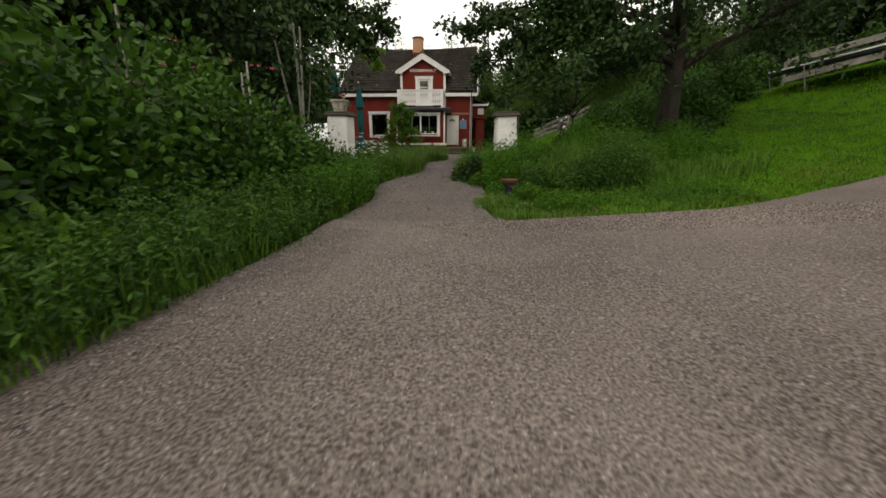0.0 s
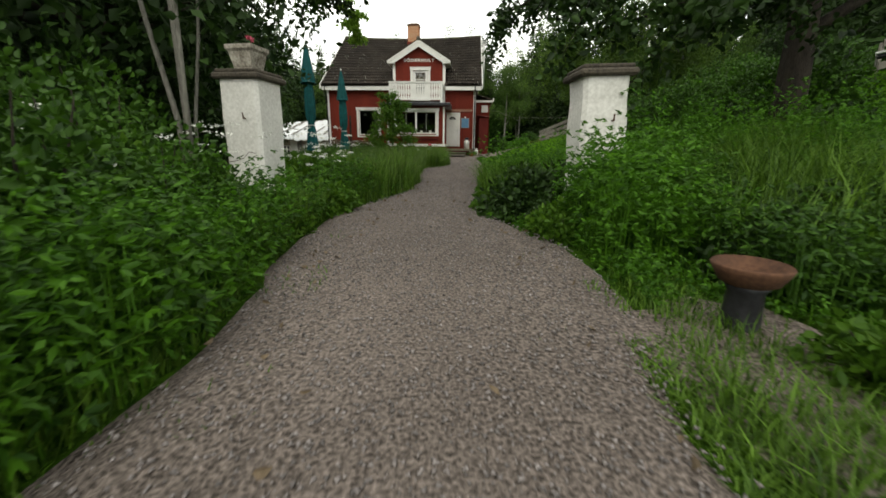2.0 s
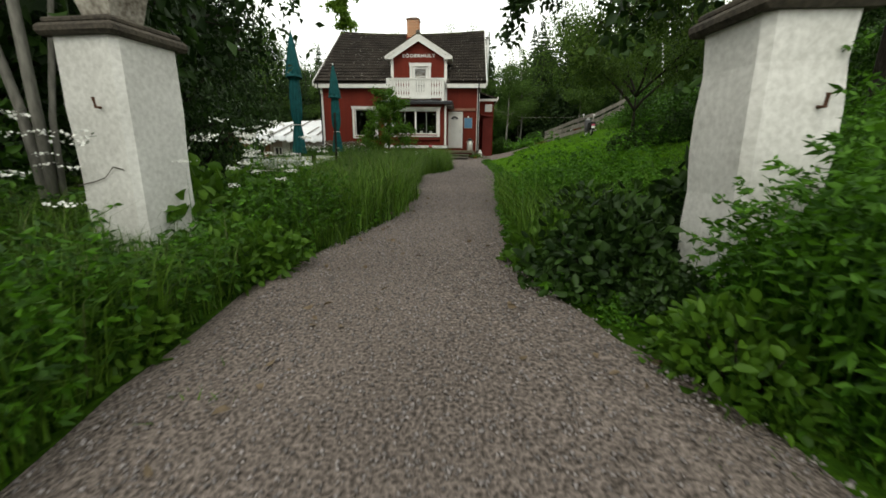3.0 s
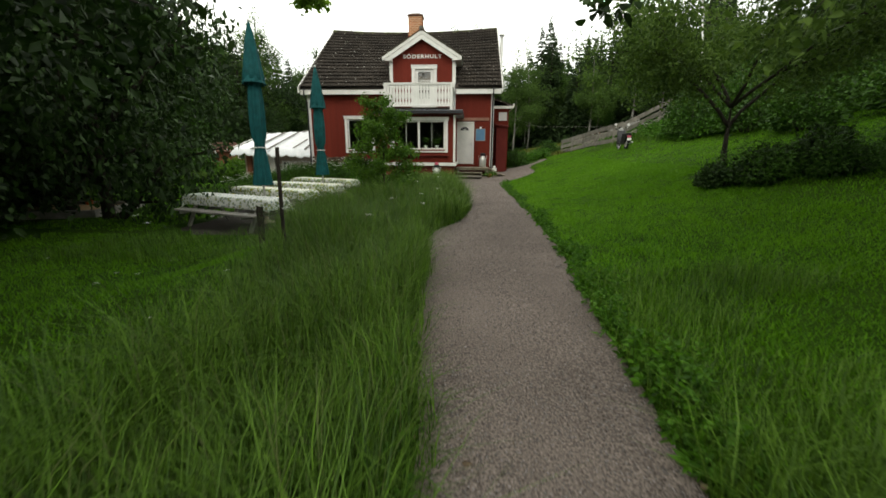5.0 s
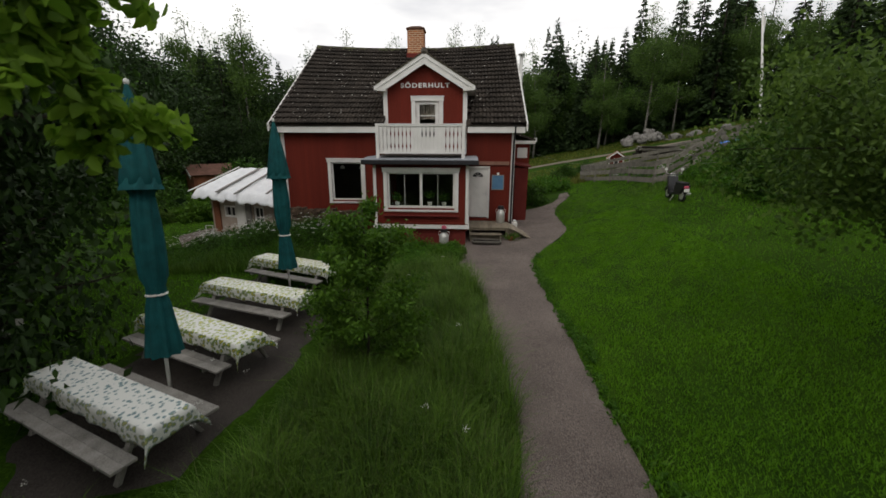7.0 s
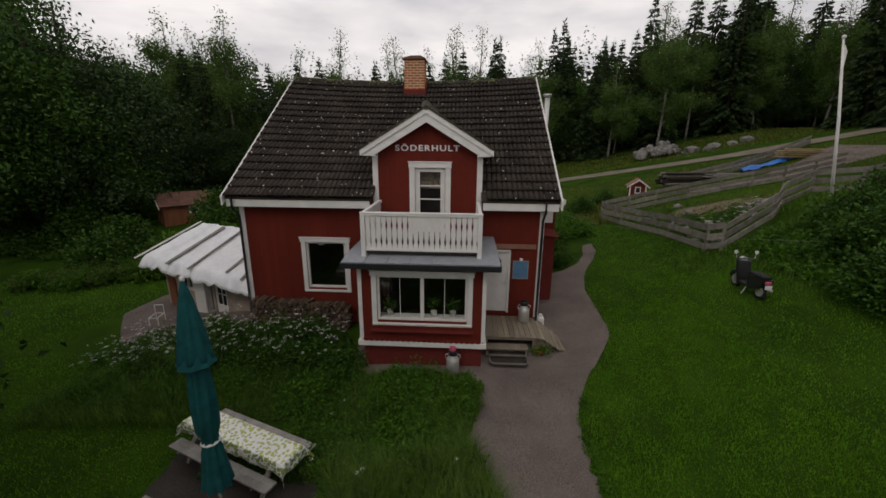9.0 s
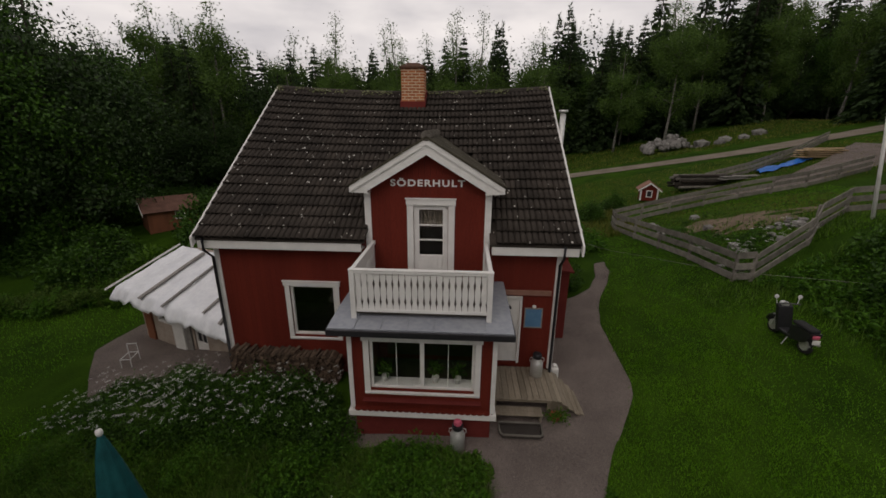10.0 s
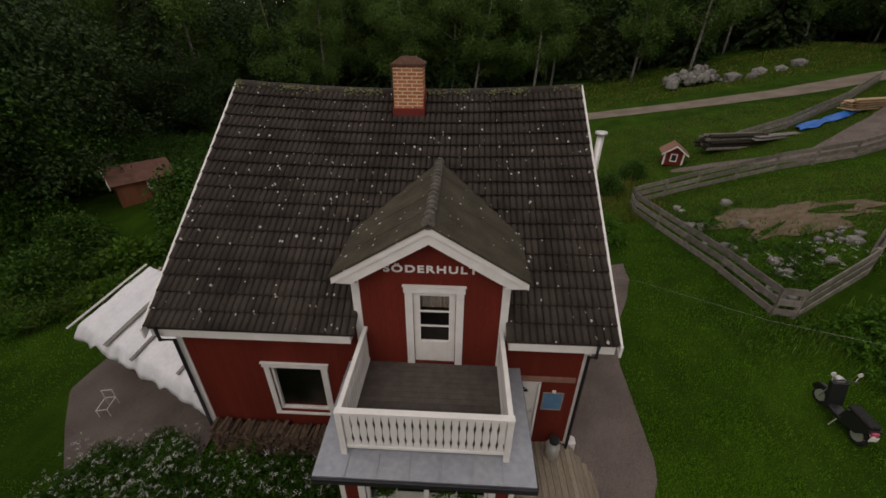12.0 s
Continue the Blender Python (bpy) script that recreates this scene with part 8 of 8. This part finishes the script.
solid("bare_soil", soil, "soil", "bare brown soil patch inside the fence", "soil", kind="structure")


def stone_mesh(seed, s):
    rnd = random.Random(seed)
    bm = bmesh.new()
    bmesh.ops.create_icosphere(bm, subdivisions=1, radius=s)
    for v in bm.verts:
        v.co *= rnd.uniform(.72, 1.12)
        v.co.z *= .75
    me = bpy.data.meshes.new("stone")
    bm.to_mesh(me)
    bm.free()
    me.materials.append(M["rock"])
    return me


sm_ = [stone_mesh(i, 1.0) for i in range(5)]
pile = thing("rock_pile", (25.2, 72.6, float(ground_z(25.2, 72.6))), "heap of pale field stones at the wood's edge", "rock pile")
for i in range(110):
    ob = part("stone", sm_[i % 5], "rock", pile)
    u, w = rt.uniform(-1, 1), rt.uniform(-1, 1)
    s = rt.uniform(.22, .5) if i % 9 else rt.uniform(.6, .85)
    top = max(0, 1 - u * u * .9 - w * w * .6) * (1.5 + .5 * math.sin(5 * u))
    ob.matrix_basis = pose(u * 3.0, w * 1.3, top * rt.uniform(.55, 1) + .1, rt.uniform(0, 90), rt.uniform(0, 90), rt.uniform(0, 360)) @ Matrix.Scale(s, 4)
for x, y, s in ((28.5, 71.5, 1.1), (30.2, 71, .8), (31.8, 72.5, .9), (33.6, 72, .7), (36, 73, 1.0), (11.6, 39.6, .3), (10.2, 38.2, .26), (10.8, 36.4, .3), (11.9, 35.6, .24), (13.0, 36.3, .3), (12.4, 42.2, .34), (9.9, 40.6, .3), (15.0, 31.2, .75)):
    b_ = tagged(new("boulder", sm_[int(x * 7) % 5]), "grey field boulder in the grass", "boulder", "boulders")
    b_.matrix_basis = at_ground(x, y, x * 50, s, .15 * s)
for k in range(34):
    u = rt.uniform(0, 1)
    x, y = (9.5 + rt.uniform(0, 1.1), 43.0 - 8.6 * u) if k % 2 else (9.8 + 3.6 * u, 34.4 + 1.9 * u + rt.uniform(.2, 1.2))
    b_ = tagged(new("boulder", sm_[k % 5]), "small pale stone in the weedy bed", "stone", "stones in the plot")
    b_.matrix_basis = at_ground(x, y, 40 * k, rt.uniform(.10, .24), .06)
# stacked poles
lg = thing("pole_stack", (17.2, 51.0, float(ground_z(17.2, 51.0))), "stack of dark weathered poles on the meadow", "timber stack", turn=12)
for k in range(5):
    for j in range(5 - k // 2):
        part("stacked_pole", MB().tube([(-1.9 + rt.uniform(-.3, .2), -.5 + j * .24 + .1 * (k % 2), .12 + k * .2), (1.9 + rt.uniform(-.2, .3), -.5 + j * .24 + .1 * (k % 2), .12 + k * .2)], .10, 7), "bark" if (j + k) % 3 else "fence_wood", lg)
# blue tarpaulin and planks
nu = 24
Vb = []
for i in range(nu):
    for j in range(5):
        u, v = i / (nu - 1), j / 4
        x, y = 22.2 + 5.0 * u, 52.3 + 1.9 * u + (v - .5) * (.7 + .5 * math.sin(7 * u) ** 2)
        Vb.append((x, y, float(ground_z(x, y)) + .12 + .28 * math.sin(v * math.pi) * (.6 + .4 * math.sin(9 * u)) + .04 * math.sin(21 * u + 9 * v)))
ii = np.arange(nu * 5).reshape(nu, 5)
solid("blue_tarpaulin", np_mesh("blue_tarpaulin", np.array(Vb), np.stack([ii[:-1, :-1], ii[1:, :-1], ii[1:, 1:], ii[:-1, 1:]], -1).reshape(-1, 4), "blue_tarp", True), "blue_tarp", "crumpled blue tarpaulin over long timber", "tarpaulin")
for x, y, a, n, nm in ((20.6, 51.6, 22, 6, "grey_wood"), (28.3, 54.6, 20, 18, "wood_pale")):
    ts = thing("timber_stack", (x, y, float(ground_z(x, y)) + .05), "stack of raw sawn planks on the grass" if n == 18 else "loose pale planks on the grass", "timber stack", "timber stacks", turn=a)
    for k in range(n):
        part("plank", MB().box(-2.2 + rt.uniform(-.4, .3), -.5 + (k % 4) * .26, .08 * (k // 4) * 2, 2.2 + rt.uniform(-.3, .5), -.28 + (k % 4) * .26, .08 * (k // 4) * 2 + .07, .005), nm, ts)
# playhouse
ph = thing("playhouse", (13.1, 49.8, float(ground_z(13.1, 49.8))), "tiny red playhouse with white corners and roof", "playhouse", turn=-15)
part("playhouse_wall", MB().box(-.55, -.5, 0, .55, .5, .85).prism([(-.55, .85), (.55, .85), (0, 1.25)], -.5, .5), "red", ph)
for s in (-1, 1):
    part("playhouse_roof", MB().slab((s * .78, -.7, .78), (0, -.7, 1.34), (0, .7, 1.34), (s * .78, .7, .78), .05), "shed_roof", ph)
    part("playhouse_barge", MB().prism([(s * .78, .76), (s * .78, .66), (0, 1.22), (0, 1.32)], -.73, -.70), "white", ph)
    part("playhouse_corner", MB().box(s * .55 - .05, -.53, 0, s * .55 + .05, -.50, .86), "white", ph)
part("playhouse_window", MB().box(-.2, -.53, .25, -.14, -.5, .75).box(.14, -.53, .25, .2, -.5, .75).box(-.14, -.53, .25, .14, -.5, .31).box(-.14, -.53, .69, .14, -.5, .75), "white", ph)
part("playhouse_pane", MB().box(-.14, -.515, .31, .14, -.502, .69), "dark_metal", ph)
# flagpole
fx_, fy_ = 14.7, 35.3
flag = thing("flagpole", (fx_, fy_, float(ground_z(fx_, fy_))), "white flagpole with a hanging pennant", "flagpole")
part("mast", MB().tube([(0, 0, -.3), (-.28, .3, 3), (-.6, .6, 5.9)], [.065, .055, .035], 10), "white", flag, smooth=True)
part("mast_knob", MB().lathe([(.03, 5.88), (.07, 5.94), (.07, 6.0), (.0, 6.06)], 12, (-.6, .6, 0)), "pole", flag, smooth=True)
part("pennant", MB().prism([(-.54, 5.7), (-.40, 5.45), (-.40, 4.6), (-.44, 4.4), (-.48, 4.8)], .53, .542), "white", flag)


# scooter
def scooter():
    s = thing("motor_scooter", (8.5, 30.3, float(ground_z(8.5, 30.3)) - .02), "black motor scooter parked on the lawn", "scooter", turn=88)
    for nm, x in (("front_wheel", .62), ("rear_wheel", -.58)):
        w = MB()
        w.tube([(x + .21 * math.cos(t_), 0, .26 + .21 * math.sin(t_)) for t_ in [2 * math.pi * k / 18 for k in range(19)]], .05, 8, False)
        wh = part(nm, w, "rubber", s, smooth=True)
        part("rim", MB().tube([(x, -.05, .26), (x, .05, .26)], .16, 14), "aluminium", wh)
    part("body", MB().prism([(-.80, .58), (-.60, .34), (-.25, .26), (.20, .24), (.22, .32), (-.10, .36), (-.16, .66), (-.55, .72), (-.82, .70)], -.15, .15), "black_plastic", s)
    part("leg_shield", MB().prism([(.20, .24), (.28, .24), (.50, .95), (.46, 1.0), (.38, .95)], -.20, .20), "black_plastic", s)
    part("seat", MB().box(-.78, -.14, .70, -.12, .14, .80, .04), "rubber", s, "black padded seat")
    part("front_fender", MB().tube([(.62 + .29 * math.cos(t_), 0, .26 + .29 * math.sin(t_)) for t_ in (.2, .7, 1.2, 1.7, 2.2, 2.7)], .065, 8), "black_plastic", s, smooth=True)
    part("fork", MB().tube([(.62, .07, .26), (.46, .05, .95)], .022, 6).tube([(.62, -.07, .26), (.46, -.05, .95)], .022, 6), "aluminium", s)
    part("handlebar", MB().tube([(.34, .34, 1.06), (.42, .12, 1.04), (.42, -.12, 1.04), (.34, -.34, 1.06)], .018, 6), "black_plastic", s)
    part("headlight", MB().tube([(.42, 0, 1.0), (.56, 0, 1.0)], [.11, .09], 12), "aluminium", s, "round chrome headlight")
    for y in (-.28, .28):
        part("mirror", MB().tube([(.38, y, 1.06), (.40, y * 1.15, 1.24)], .008, 5).tube([(.39, y * 1.15, 1.27), (.415, y * 1.15, 1.27)], .06, 12), "pole", s, "round mirror")
    part("tail_light", MB().box(-.86, -.09, .56, -.80, .09, .66, .02), "pink", s)
    part("number_plate", MB().box(-.88, -.10, .42, -.865, .10, .55, .004), "white", s, "white number plate")
    part("side_stand", MB().tube([(-.1, .1, .28), (-.12, .25, 0)], .014, 6), "aluminium", s)
    part("floorboard", MB().box(-.2, -.16, .27, .34, .16, .36, .03), "black_plastic", s)
    part("exhaust", MB().tube([(-.15, -.18, .26), (-.75, -.20, .34)], [.03, .055], 8), "aluminium", s, smooth=True)

    s.matrix_basis = s.matrix_basis @ Matrix.Scale(.93, 4)


scooter()

# trampoline on the bank above the drive
TX, TY = 15.0, 16.0
tm = thing("trampoline", (TX, TY, float(ground_z(TX, TY))), "round garden trampoline with a black mat on thin steel legs", "trampoline")
TRR, TRH = 2.25, .72
ringp = [(TRR * math.cos(2 * math.pi * k / 36), TRR * math.sin(2 * math.pi * k / 36), TRH) for k in range(37)]
part("frame_ring", MB().tube(ringp, .03, 6, False), "aluminium", tm, "pale steel ring", True)
part("jumping_mat", MB().lathe([(TRR - .02, TRH - .16), (TRR + .02, TRH - .10), (TRR - .03, TRH + .02), (TRR - .35, TRH + .035), (.0, TRH - .02)], 36), "black_sheet", tm, "black sprung mat and skirt")
for k in range(6):
    a = 2 * math.pi * (k + .3) / 6
    c, d = TRR * math.cos(a), TRR * math.sin(a)
    part("leg", MB().tube([(c, d, TRH), (c * 1.01, d * 1.01, -.15)], .02, 6), "grey_wood", tm, "thin grey leg", True)
tm.matrix_basis = pose(TX, TY, float(ground_z(TX, TY)) + .08, 0, -14.5, 0)
rail_fence([(-31.6, 48.6), (-29.5, 50.6), (-27.9, 52.4)], "short grey rail fence before the wood", 3, .9)
rail_fence([(15.2, 19.6), (18, 18.6), (21, 17.6), (25, 16.4)], "grey plank barrier along the upper bank", 2, .9)
# clothes line over the lawn
solid("clothes_line", MB().tube([(2.5, 33.6, 3.3), (5.0, 34.2, 2.55), (8.0, 32.6, 2.45), (11.0, 31.0, 2.75), (14.5, 29.2, 3.6)], .004, 5), "grey_wood", "thin grey line strung across the lawn", "line")


# firewood stacked under the window
fwd = thing("firewood_stack", (0, 0, 0), "stack of split firewood along the house wall", "firewood")
rw = random.Random(17)
logs = []
for k in range(4):
    n = (5, 6, 4, 5)[k]
    ring = [(.062 * rw.uniform(.7, 1.15) * math.cos(2 * math.pi * i / n + k), .056 * rw.uniform(.7, 1.15) * math.sin(2 * math.pi * i / n + k)) for i in range(n)]
    logs.append(MB().add([(x, -.19, z) for x, z in ring] + [(x * .95, .19, z * .95) for x, z in ring], [tuple(range(n)), tuple(range(2 * n - 1, n - 1, -1))] + [(i, i + n, (i + 1) % n + n, (i + 1) % n) for i in range(n)]).data("log"))
for me in logs:
    me.materials.append(M["firewood"])
for row in range(11):
    for c in range(27):
        x = -6.75 + .113 * c + (.056 if row % 2 else 0)
        if row > 10.5 - .1 * c or (row == 10 and c % 3 == 1):
            continue
        z = float(ground_z(x, 29.7)) + .05 + .094 * row
        ob = new("log", logs[rw.randrange(4)])
        ob.parent = fwd
        ob.matrix_basis = pose(x, 29.70 + rw.uniform(-.06, .05), z, rw.uniform(-5, 5), rw.choice((0, 60, 120, 180)) + rw.uniform(-15, 15), rw.uniform(-7, 7))

# white railing near the hut
wr = thing("white_railing", (-30.9, 52.6, float(ground_z(-30.9, 52.6))), "short white painted railing by the wood", "railing", turn=75)
for k in range(3):
    part("railing_bar", MB().box(-1.1, -.02, .35 + .3 * k, 1.1, .02, .5 + .3 * k, .005), "white", wr)
for x in (-1.0, 0, 1.0):
    part("railing_post", MB().box(x - .05, .02, -.1, x + .05, .12, 1.15, .008), "white", wr)
